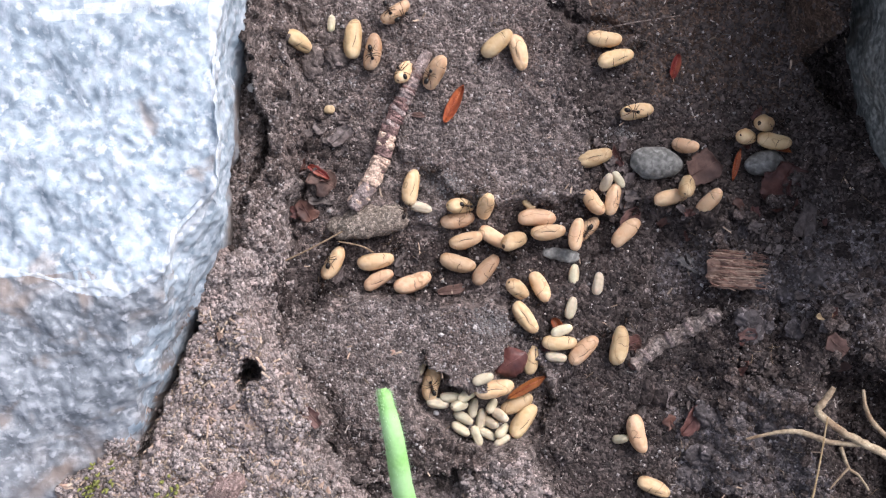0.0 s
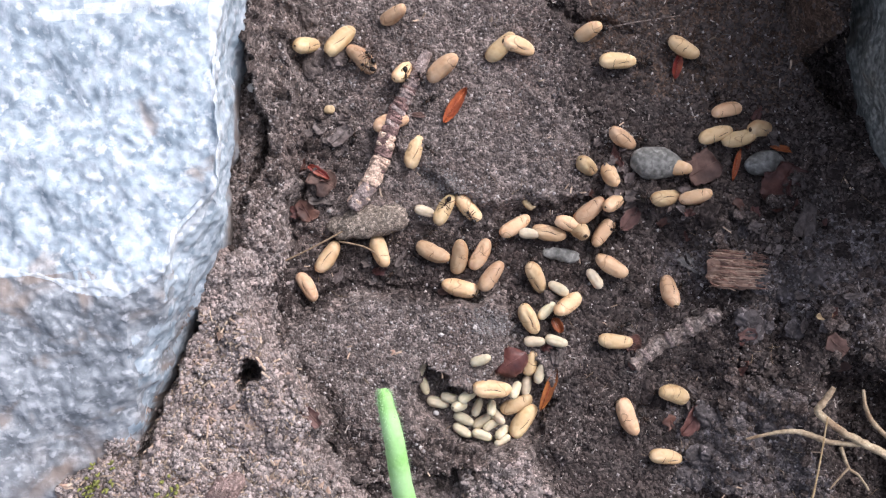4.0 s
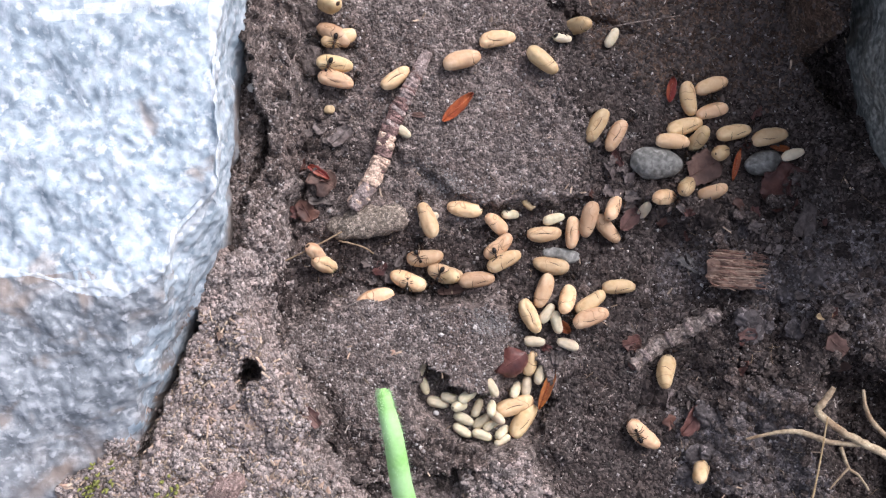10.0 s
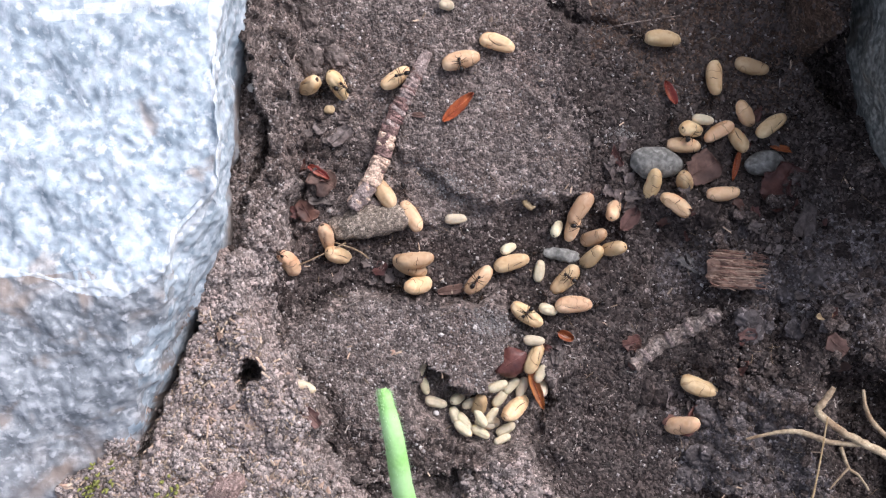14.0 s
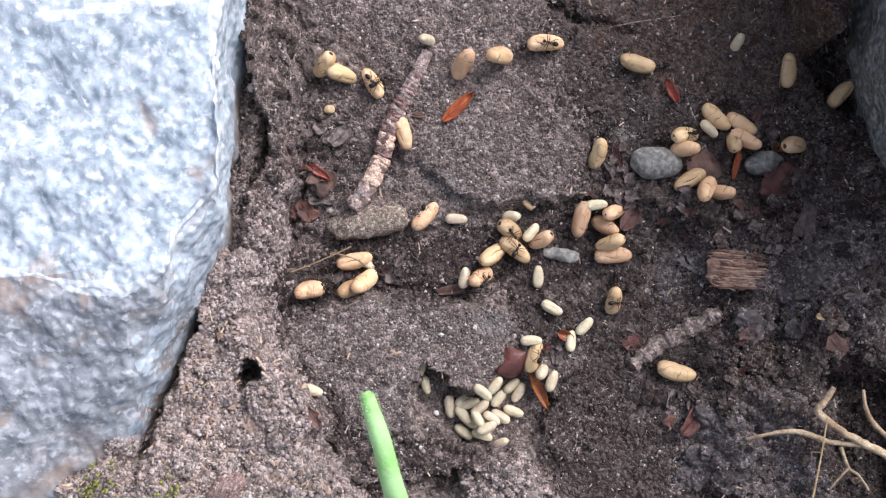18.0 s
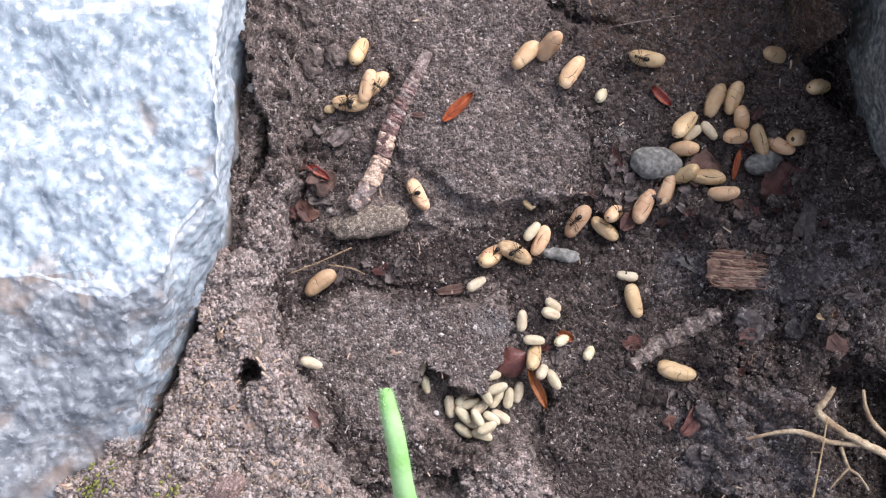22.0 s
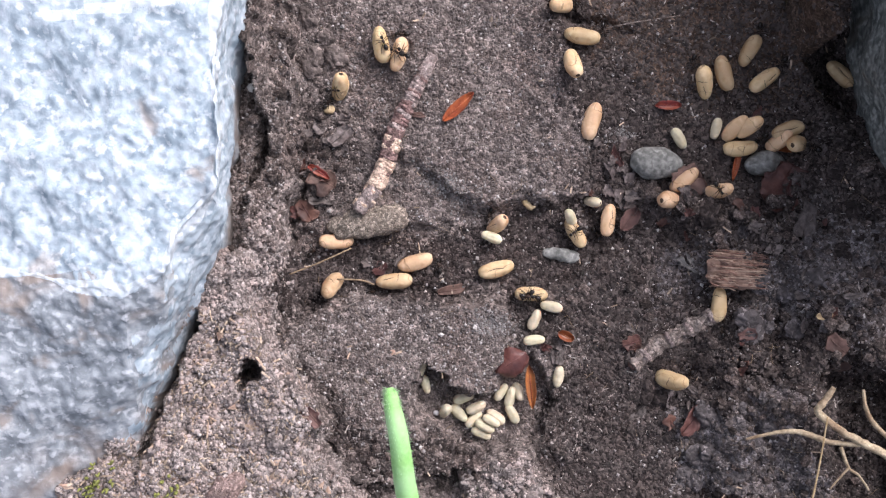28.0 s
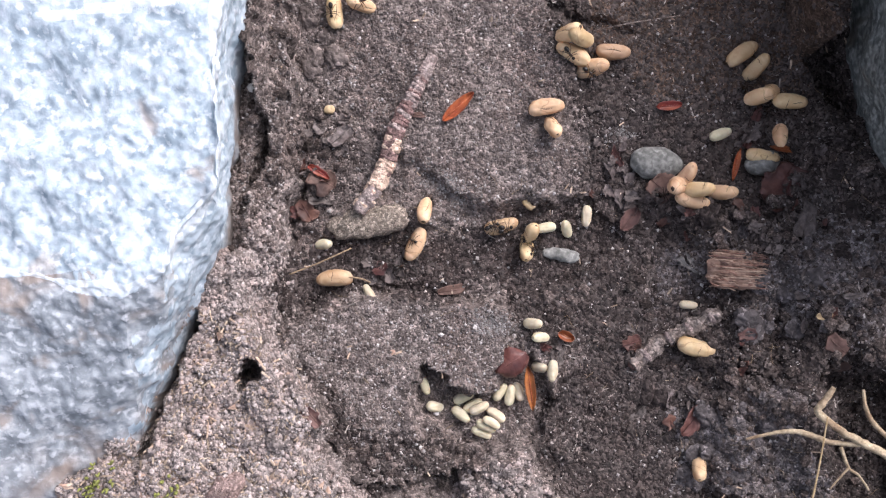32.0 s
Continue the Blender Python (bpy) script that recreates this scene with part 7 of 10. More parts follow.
    walk(large_cocoons[57], at((0, 634, 173, -48, 0, 10), (4.57, 634, 173, -48, 0, 10), (6, 388, -14, 18, 0, 10), (7, 349, -23, 23, 46, -50), (8, 329, -31, 16, 0, -10), (9, 335, -46, 20, 0, -20), (11, 396, -100, 17, 0, 50), (12, 370, -65, 18, 0, 115), (13, 358, -5, 17, 0, 165), (14, 358, 1, 20, 55, 190), (17, 349, 11, 0, 0, 205), (18, 349, 13, 36, 38, 200), (19, 340, 5, 20, 0, 195), (20, 332, 13, -6, 0, 185), (21, 344, 28, -3, 0, 105), (22, 343, 43, 0, 0, 140), (23, 341, 43, 0, 0, 140), (24, 337, 43, 21, 0, 135), (25, 337, 45, 25, 0, 135), (28, 281, 34, 0, 0, 120), (29, 187, 34, -2, 0, 175), (30, 179, 16, -2, 0, 259), (32, 183, 31, 20, 55, 240)))
    walk(large_cocoons[58], at((0, 277, 599, 46, 0, 0), (6.31, 280, 606, 22, 0, 0), (7, 280, 466, 27, -55, 0), (8, 276, 466, 27, -55, 0), (10, 283, 468, 24, -55, 0), (11, 283, 467, 26, -55, 10), (12, 291, 466, 17, -55, 10), (14, 461, 442, 21, 0, -5), (17, 374, 383, 26, 0, 79), (18, 408, 390, 23, 0, 163), (19, 478, 395, 13, 0, 185), (20, 452, 330, 24, 0, 145), (21, 396, 383, 26, -45, 100), (22, 429, 401, 19, 0, 170), (23, 401, 410, 27, -38, 110), (24, 357, 438, 25, -55, 180), (25, 308, 429, 36, -55, 200), (28, 291, 446, 29, 0, 170), (29, 343, 438, 22, 0, 170), (30, 313, 441, 39, 0, 190), (31, 301, 440, 44, 0, 190), (32, 284, 436, 62, -49, 170)))
    walk(large_cocoons[59], at((0, 634, 173, -48, 0, 60), (8.5, 634, 173, -48, 0, 60), (9, 622, 226, 51, 55, 60), (10, 581, 202, 33, 55, 20), (11, 582, 209, 50, 55, 10), (12, 596, 211, 42, 51, 20), (13, 596, 219, 38, 0, 40), (14, 617, 229, 30, 39, 110), (17, 607, 222, 43, 54, 70), (18, 608, 226, 33, 47, 75), (19, 610, 226, 33, 54, 70), (20, 668, 233, 39, 0, -14), (21, 674, 243, 37, 55, 10), (22, 663, 228, 30, 0, -74), (23, 650, 255, 34, 0, -158), (24, 670, 267, 29, 0, -115), (25, 670, 271, 32, 54, -160), (28, 715, 247, 49, 0, -165), (29, 851, 312, -5, 54, -100), (31, 791, 437, -37, 51, -80), (31.88, 812, 593, 27, 0, -80), (32, 802, 586, 51, 0, -80)))
    walk(large_cocoons[60], at((0, 640, 608, 18, 0, -25), (10.96, 640, 608, 18, 0, -25), (12, 641, 398, 15, 0, -25), (13, 616, 419, 25, -55, 20), (14, 651, 385, 14, 0, -15), (17, 697, 396, 17, 0, 60), (18, 725, 375, 23, 0, 85), (19, 712, 329, 26, 0, 85), (20, 640, 356, 17, 0, 120), (21, 687, 421, 19, 0, 168), (22, 697, 409, 20, -45, 177), (23, 685, 409, 22, -49, 180), (25, 650, 371, 18, -45, 160), (28, 646, 418, 16, 0, 240), (29, 720, 462, 20, 0, 310), (30, 700, 409, 20, -42, 394), (32, 659, 382, 20, -42, 410)))
    walk(large_cocoons[61], at((0, 584, 608, 19, 0, 10), (12.06, 584, 608, 19, 0, 10), (13, 580, 414, 37, 55, 10), (13.94, 584, 608, 19, 0, 10), (32, 582, 606, 24, 0, 10)))
    walk(large_cocoons[62], at((0, -286, 607, 22, 0, 35), (16.5, -286, 607, 22, 0, 35), (17, -287, 507, 21, -39, 35), (17.5, -286, 607, 22, 0, 35), (32, -280, 595, 61, 0, 35)))
    walk(large_cocoons[63], at((0, -84, 605, 27, 0, -75), (16.21, -84, 605, 27, 0, -75), (18, -83, 242, 42, 0, -75), (19, -161, 302, 27, 0, -20), (20, -164, 306, 28, 0, -30), (21, -165, 323, 49, 0, -70), (23, -132, 353, 32, 0, -125), (25, -69, 392, 48, 48, -120), (28, -92, 405, 40, 0, -105), (29, -111, 438, 33, 0, -65), (30, -142, 465, 32, 0, -75), (31, -144, 499, 26, 0, -25), (32, -171, 514, 26, 40, -15)))
    walk(large_cocoons[64], at((0, 634, 173, -47, 0, 75), (20.36, 634, 173, -47, 0, 75), (21, 518, 257, 47, -42, 75), (22, 571, 312, 23, 0, 65), (23, 602, 343, 28, -52, 20), (24, 586, 324, 24, 0, 100), (25, 586, 315, 25, 0, 100), (28, 589, 368, 27, 0, 105), (29, 591, 397, 21, 0, 100), (30, 650, 406, 15, 0, 75), (31, 661, 415, 18, 0, 50), (32, 629, 411, 18, 0, 35)))
    walk(large_cocoons[65], at((0, 540, 602, 36, 0, 80), (28.09, 544, 607, 19, 0, 80), (29, 545, 423, 18, 0, 80), (30, 497, 453, 21, 48, 70), (31, 438, 431, 20, 0, 25), (32, 357, 414, 25, 0, -5)))
    walk(large_cocoons[66], at((0, -24, -273, -81, 0, 35), (27.12, -24, -273, -81, 0, 35), (29, 170, 70, -2, -47, 35), (30, 151, 49, -3, 0, 40), (31, 161, 65, -3, -44, 25), (32, 124, 49, -3, 0, 15)))
    walk(large_cocoons[67], at((0, 634, 173, -47, 0, -40), (29.97, 634, 173, -47, 0, -40), (31, 405, 183, 21, 0, -40), (32, 215, 295, 43, 0, 8)))
    walk(large_cocoons[68], at((0, 634, 173, -48, 0, 40), (30.48, 634, 173, -48, 0, 40), (31, 501, 151, 54, -39, 40), (32, 497, 149, 73, -39, 60)))
    walk(large_cocoons[69], at((0, 537, -604, 24, 0, 70), (31.28, 537, -604, 24, 0, 70), (32, 534, -455, 39, 55, 70)))
    walk(small_cocoons[0], at((0, -236, 476, 11, 0, 85), (0.66, -236, 609, 15, 0, 85), (32, -231, 596, 57, 0, 85)))
    walk(small_cocoons[1], at((0, -47, 88, 8, 0, -15), (1, -43, 80, 11, 45, -20), (7, -38, 80, 9, 0, -8), (8, -38, 80, 11, 51, 10), (9, -41, 79, 9, 0, 10), (11, -1, 47, -9, 0, 55), (12, 26, 67, 13, 39, -29), (13, 27, 64, -8, 0, 0), (14, 27, 64, -8, 0, 2), (17, 28, 64, -8, 0, -3), (18, 28, 64, -8, 0, -3), (21, 71, -113, 1, 0, -3), (23, 67, -35, 8, 39, 75), (24.2, -24, -274, -86, 0, 75), (32, -24, -274, -86, 0, 75)))
    walk(small_cocoons[2], at((0, 344, 140, 19, -39, 70), (1, 155, 62, -11, -39, 65), (2, 146, 22, -6, 0, 20), (3, 163, 25, 7, 0, -5), (6, 232, 73, 1, 0, 15), (8, 335, 123, 11, 0, 55), (10, 424, 82, 16, -45, 60), (12, 319, 104, 15, 0, -15), (13.49, 635, 174, -52, 0, -15), (32, 635, 174, -52, 0, -15)))
    walk(small_cocoons[3], at((0, 369, 146, 20, 0, -55), (1, 379, 182, 16, 0, -120), (2.17, 636, 174, -54, 0, -120), (32, 636, 174, -54, 0, -120)))
    walk(small_cocoons[4], at((0, 279, -55, -6, 0, 85), (1, 285, -56, -1, 0, 60), (2, 279, -55, 34, -41, 40), (3.81, -24, -274, -87, 0, 40), (32, -24, -274, -87, 0, 40)))
    walk(small_cocoons[5], at((0, 327, -73, 14, 0, 80), (1, 324, -70, 15, 0, 85), (2, 317, -70, 16, 0, 85), (3, 319, -67, 16, 0, 100), (6, 317, -58, 30, 0, 170), (7, 274, -82, 21, 0, 190), (8, 316, -150, 36, 52, 220), (10, 263, -201, 15, 0, 160), (11, 267, -205, 14, 0, 160), (14, 214, -297, -25, 41, 80), (17, 190, -297, -26, 0, 75), (18, 210, -258, 10, 55, 50), (22, 210, -258, 10, 55, 50), (24, 244, -265, 8, 0, -5), (25.31, -24, -274, -86, 0, -5), (32, -24, -274, -86, 0, -5)))
    walk(small_cocoons[6], at((0, 270, -124, 16, 0, 75), (1, 234, -123, 32, 0, 70), (2, 233, -118, 19, 0, 120), (3, 245, -80, 14, 0, 150), (6, 239, -92, 19, 0, 130), (7, 246, -23, -6, 0, 55), (8, 243, -71, 5, 0, 60), (9, 245, -136, 18, 0, 85), (10, 219, -136, 18, 0, 55), (11, 210, -41, 14, -44, 60), (12, 202, -54, -1, 0, 70), (13, 205, -53, -1, -37, 45), (14, 205, -47, -3, 0, 80), (17, 202, -59, -2, 0, 85), (18, 202, -59, -2, 0, 88), (19, 203, -59, -2, 0, 80), (20, 218, -57, -5, 0, 125), (22, 231, -118, 21, -37, 140), (23, 229, -124, 20, 0, 155), (25, 229, -124, 20, 0, 155), (28, 228, -121, 20, 0, 168), (29, 221, -112, 20, 0, 130), (31, 188, -144, 16, 0, 60), (32, 189, -157, 18, -44, 0)))
    walk(small_cocoons[7], at((0, 249, -171, 24, 0, 20), (1, 243, -172, 13, 0, 35), (2, 240, -166, 13, 0, 50), (3, 245, -169, 14, 0, 50), (6, 145, -18, 0, 0, -3), (7, 147, -18, 5, 50, -30), (9, 205, -52, 3, 0, 40), (10, 235, 64, -1, 0, 15), (11, 235, 61, 5, 0, 15), (12, 245, 61, 1, 55, -50), (13, 231, 51, 17, 0, 15), (14, 242, 43, -3, 44, 60), (17, 319, 97, 13, 0, 5), (18, 323, 93, 14, 0, 5), (19, 318, 97, 5, 0, 10), (20, 273, 106, 15, 55, 0), (23, 463, 414, 13, 37, 84), (24, 602, 436, 18, 50, 168), (24.85, 603, 609, 15, 0, 170), (32, 595, 600, 42, 0, 170)))
    walk(small_cocoons[8], at((0, 239, -228, 12, 0, -10), (1, 197, -192, 24, 0, 0), (2, 193, -195, 14, 0, 0), (3, 193, -195, 14, 0, 0), (6, 193, -195, 14, 0, -5), (10, 193, -195, 14, 0, -5), (11, 198, -195, 13, 0, -3), (12, 189, -189, 17, -39, -15), (13, 192, -193, 15, 0, -3), (14, 192, -193, 15, 0, -5), (17, 110, -155, 49, 0, 65), (18, 45, -61, 12, 0, 80), (20, 83, -162, 54, 0, 115), (23, 183, -146, 17, 0, 75), (25, 183, -146, 17, 0, 75), (28, 193, -149, 15, 0, 65), (29, 191, -145, 15, 0, 45), (30, 189, -145, 16, 0, 45), (32, 206, -252, -6, -55, 0)))
    walk(small_cocoons[9], at((0, -47, -250, 6, 0, 70), (1, -47, -252, 7, 0, 65), (2, -46, -253, 2, 0, 65), (30, -46, -253, 2, 0, 65), (31, -45, -242, 24, 0, 65), (32, -158, -93, -8, 0, 120)))
    walk(small_cocoons[10], at((0, 83, -270, 45, 0, 20), (1, 208, -264, -6, 0, 70), (3, 208, -264, -6, 0, 70), (6, 206, -267, -11, 0, 70), (12, 209, -267, -11, 0, 70), (13, 205, -265, -1, 0, 60), (14, 209, -263, -3, 0, 60), (17, 228, -286, 8, 0, 40), (18, 230, -279, 11, 0, 70), (19, 228, -279, 11, 0, 75), (20, 225, -277, 12, 0, 70), (21, 225, -277, 12, 0, 70), (22, 234, -276, 11, 0, 120), (23, 230, -261, 15, 0, 145), (25, 240, -264, 9, 0, 177), (28, 244, -270, 7, 0, 261), (29, 240, -270, 9, 0, 265), (30, 244, -270, 7, 0, 260), (31, 231, -257, 14, 0, 250), (32, 231, -257, 14, 0, 265)))
    walk(small_cocoons[11], at((0, -11, -328, -4, 0, -10), (1, -11, -328, -15, 0, -10), (2, -7, -337, -13, 0, -10), (3, -11, -328, -15, 0, -15), (12, -11, -328, -15, 0, -15), (13, -15, -328, -15, 0, -15), (14, -15, -328, -15, 0, -15), (17, 15, -338, -19, 0, -85), (25, 15, -338, -19, 0, -85), (28, 5, -346, -11, 55, -120), (29, 25, -374, -17, 36, -45), (31, 54, -403, -27, 43, 5), (32, -17, -337, -12, 48, -20)))
    walk(small_cocoons[12], at((0, 16, -315, -1, 0, 0), (1, 17, -314, -8, 0, 0), (2, 17, -320, -22, 0, 0), (3, 17, -318, -6, 0, -15), (11, 17, -318, -6, 0, -15), (13, 19, -347, -21, 0, -75), (17, 56, -369, -22, 0, -40), (23, 56, -369, -22, 0, -40), (25, 68, -366, -25, 0, 44), (28, 66, -366, -25, 0, 45), (29, 58, -336, -20, 0, 25), (30, 58, -336, -20, 0, 25), (31, 58, -333, -21, 0, 25), (32, 64, -336, -22, 0, 30)))
    walk(small_cocoons[13], at((0, 35, -331, 8, 48, 0), (1, 35, -333, 0, 48, 0), (2, 35, -334, -10, 48, 0), (3, 35, -332, 7, 54, 0), (11, 35, -332, 7, 54, 0), (12, 44, -338, -16, 48, 20), (14, 32, -320, -19, 54, 20), (17, 44, -324, -20, 36, 30), (25, 44, -321, -20, 36, 30), (28, 44, -319, -22, 0, 20), (29, 44, -318, -14, 0, 15), (30, 44, -318, -14, 0, 15), (31, 43, -318, -12, 0, 15), (32, 44, -318, -22, 0, 25)))
    walk(small_cocoons[14], at((0, 51, -309, 10, 0, 30), (1, 52, -309, 15, 0, 30), (2, 52, -309, 15, 0, 35), (11, 52, -309, 15, 0, 35), (12, 72, -294, 47, 0, 20), (14, 123, -321, -29, 0, 50), (18, 120, -321, -29, 0, 50), (19, 120, -330, -28, 0, 0), (20, 117, -327, -29, 0, 60), (21, 117, -327, -29, 0, 60), (23, 109, -297, 10, 0, 50), (25, 93, -239, 46, 0, 80), (25.58, -24, -274, -87, 0, 80), (32, -24, -274, -87, 0, 80)))
    walk(small_cocoons[15], at((0, 65, -341, -22, 0, 80), (1, 74, -333, -23, 0, 80), (2, 74, -339, -24, 0, 70), (3, 74, -339, -24, 0, 70), (6, 74, -341, -25, 0, 70), (11, 74, -341, -25, 0, 70), (12, 74, -339, -24, 0, 60), (13, 65, -329, -22, 0, 35), (17, 58, -330, -10, 0, 20), (23, 58, -330, -10, 0, 20), (24, 58, -331, -12, 0, 20), (25, 63, -331, -14, 0, 20), (25.53, -24, -274, -87, 0, 20), (32, -24, -274, -87, 0, 20)))
    walk(small_cocoons[16], at((0, 44, -362, -20, 0, -30), (1, 44, -364, -20, 0, -25), (11, 44, -364, -20, 0, -25), (12, 53, -365, -21, 0, -25), (13, 50, -362, -21, 0, -35), (14, 44, -369, -21, 0, -50), (17, 43, -354, -7, 0, -50), (23, 43, -354, -7, 0, -50), (25, 44, -387, -21, 0, -45), (28, 34, -352, -21, 0, -45), (29, 34, -353, -12, 0, -45), (30, 36, -352, -11, 0, -40), (31, 39, -353, -13, 0, -40), (32, 38, -354, -16, 0, -40)))
    walk(small_cocoons[17], at((0, 82, -366, -28, 0, 80), (1, 84, -370, -28, 0, 50), (2, 84, -370, -28, 0, 40), (3, 84, -370, -28, 0, 35), (11, 84, -370, -28, 0, 35), (12, 82, -364, -15, 0, 55), (13, 92, -382, -28, 0, -29), (17, 79, -337, -1, 0, 40), (23, 79, -337, -1, 0, 40), (25, 79, -338, -3, 0, 35), (28, 71, -339, -15, 0, 25), (29, 80, -339, -9, 0, 30), (30, 80, -339, -9, 0, 30), (31, 80, -339, -11, 0, 30), (32, 77, -339, -9, 0, 25)))
    walk(small_cocoons[18], at((0, 38, -387, -24, 0, -35), (1, 38, -387, -24, 0, -35), (2, 41, -390, -25, 0, -35), (11, 41, -390, -25, 0, -35), (12, 44, -387, -24, 0, -40), (13, 41, -390, -25, 0, -35), (14, 43, -384, -8, 0, -40), (17, 44, -394, -28, 0, -40), (21, 44, -394, -28, 0, -40), (22, 44, -390, -25, 0, -40), (24, 44, -390, -25, 0, -40), (24.68, -24, -274, -87, 0, -40), (32, -24, -274, -87, 0, -40)))
    walk(small_cocoons[19], at((0, 73, -401, -22, 0, -70), (1, 73, -401, -22, 0, -70), (2, 84, -399, -21, 0, -20), (12, 84, -399, -21, 0, -20), (13, 84, -396, -19, 0, -30), (14, 80, -393, -24, 0, -30), (17, 84, -399, -21, 0, -20), (24, 84, -399, -21, 0, -20), (25, 84, -399, -21, 0, -25), (28, 82, -395, -22, 0, -25), (30, 82, -395, -22, 0, -25), (31, 86, -397, -22, 0, 0), (32, 83, -394, -23, 0, -25)))
    walk(small_cocoons[20], at((0, 102, -373, -23, -45, -20), (1, 117, -361, -24, -45, -40), (3, 117, -361, -24, -45, -40), (6, 116, -359, -10, -45, -40), (8, 116, -359, -10, -45, -40), (9, 116, -358, -7, -45, -40), (10, 116, -359, -10, -45, -40), (11, 116, -359, -13, -45, -40), (12, 110, -359, -11, -39, -120), (13, 104, -368, -16, -39, -140), (14, 105, -370, -27, -39, -210), (17, 123, -360, -25, 0, -210), (22, 123, -360, -25, 0, -210), (23, 123, -351, -26, 0, -210), (24, 123, -360, -25, 0, -210), (25, 123, -360, -25, 0, -210), (28, 114, -361, -27, 0, -215), (29, 117, -361, -26, 0, -210), (31, 117, -361, -26, 0, -210), (32, 114, -357, -27, 0, -215)))
    walk(small_cocoons[21], at((0, 105, -337, -24, 51, 50), (1, 104, -340, -15, 51, 60), (2, 104, -340, -15, 51, 80), (3, 104, -340, -15, 51, 80), (6, 103, -338, 0, 51, 80), (8, 103, -338, 0, 51, 80), (9, 103, -337, 2, 51, 80), (10, 103, -338, 0, 51, 80), (11, 103, -338, -3, 51, 80), (13, 80, -351, -26, 0, 150), (14, 80, -360, -8, 0, 120), (17, 73, -357, 9, 0, 120), (23, 73, -357, 9, 0, 120), (24, 68, -369, -26, 0, 150), (24.67, -24, -274, -87, 0, 150), (32, -24, -274, -87, 0, 150)))
    walk(small_cocoons[22], at((0, 122, -355, -10, -45, -30), (1, 177, -294, -26, 0, -95), (11, 179, -297, -26, 0, -95), (12, 173, -291, -4, 0, -100), (13, 171, -293, -26, 0, -105), (17, 162, -309, -29, 0, -120), (18, 162, -309, -29, 0, -120), (20, 162, -309, -29, 0, -100), (22, 162, -309, -29, 0, -100), (23, 159, -307, -29, 0, -100), (24, 162, -307, -29, 0, -100), (25, 162, -307, -27, -45, -70), (31, 162, -307, -27, -45, -70), (32, 162, -307, -28, -39, -70)))
    walk(small_cocoons[23], at((0, 127, -390, -21, 47, 35), (1, 127, -390, -21, 47, 35), (2, 127, -393, -20, 47, 35), (11, 127, -393, -20, 47, 35), (12, 135, -390, -24, 0, 25), (13, 132, -385, -24, 0, 30), (14, 135, -387, -24, 0, 30), (17, 93, -377, 16, 0, 30), (23, 93, -377, 16, 0, 30), (25, 94, -380, -16, 0, -30), (28, 89, -379, -12, 0, -30), (29, 89, -379, -12, 0, -25), (30, 89, -379, -12, 0, -25), (32, 92, -379, -13, 0, -25)))
    walk(small_cocoons[24], at((0, 127, -410, -17, 0, 30), (1, 127, -410, -17, 0, 30), (2, 127, -409, -13, 0, 30), (11, 127, -409, -13, 0, 30), (12, 127, -410, -16, 0, 25), (13, 127, -408, -18, 0, 25), (14, 127, -407, -15, 0, 25), (17, 127, -408, -19, 0, 25), (18, 125, -415, -20, -37, 25), (20, 93, -378, 14, 0, 30), (22, 93, -378, 14, 0, 30), (24, 95, -381, -21, 0, -30), (24.8, -24, -274, -88, 0, -30), (32, -24, -274, -88, 0, -30)))
    walk(small_cocoons[25], at((0, 95, -397, -21, 0, -30), (1, 105, -378, -28, 0, 30), (2, 104, -378, -24, 0, 30), (3, 104, -377, -22, 0, 30), (11, 104, -377, -22, 0, 30), (12, 115, -365, -1, 0, -40), (13, 118, -354, -6, 0, -30), (14, 104, -356, -16, 0, 54), (17, 103, -357, 12, 0, -30), (18, 103, -357, 12, 0, -35), (22, 103, -357, 12, 0, -35), (23, 104, -356, -16, 0, -35), (24, 104, -355, -13, 0, -35), (25, 104, -355, -13, 0, -35), (28, 103, -366, -5, 0, -30), (29, 103, -366, -4, 0, -30), (30, 103, -366, -4, 0, -30), (31, 104, -372, -18, 0, -30), (32, 103, -369, -1, 0, -30)))
    walk(small_cocoons[26], at((0, 375, -401, 11, -37, 15), (1, 374, -389, 13, 0, 0), (2, 522, -248, 26, 0, 30), (3.76, 524, -605, 20, 0, 30), (32, 515, -594, 55, 0, 30)))
    walk(small_cocoons[27], at((0, -24, -274, -88, 0, 40), (1, 62, -71, 1, 37, 40), (2, 5, -256, 49, 0, 15), (2.5, -24, -274, -88, 0, 15), (32, -24, -274, -88, 0, 15)))
    walk(small_cocoons[28], at((0, -24, -274, -88, 0, -65), (0.5, -24, -274, -88, 0, -65), (1, -39, -292, -14, 0, -65), (2, -43, -289, -13, 0, -60), (3, -40, -292, -14, 0, -70), (13, -40, -292, -14, 0, -70), (17, -37, -291, -14, 0, -75), (31, -37, -289, -14, 0, -75), (32, -39, -292, -14, 0, -70)))
    walk(small_cocoons[29], at((0, -24, -274, -86, 0, 0), (0.65, -24, -274, -86, 0, 0), (2, 243, -199, 14, 0, 0), (3, 243, -199, 17, 0, 0), (6, 228, -180, 13, 0, -65), (8, 228, -180, 13, 0, -65), (9, 244, -181, 13, 0, -95), (11, 230, -128, 27, 0, -50), (13, 221, -129, 23, 43, -20), (14, 221, -127, 23, 36, -20), (17, 227, -124, 22, 36, -35), (18, 229, -124, 20, 0, -30), (19, 231, -125, 20, 0, -25), (20, 229, -124, 20, 0, -25), (21, 219, -127, 23, 36, -35), (22, 226, -135, 32, 36, -20), (24, 229, -124, 20, 0, -25), (25.42, -24, -274, -86, 0, -25), (32, -24, -274, -86, 0, -25)))
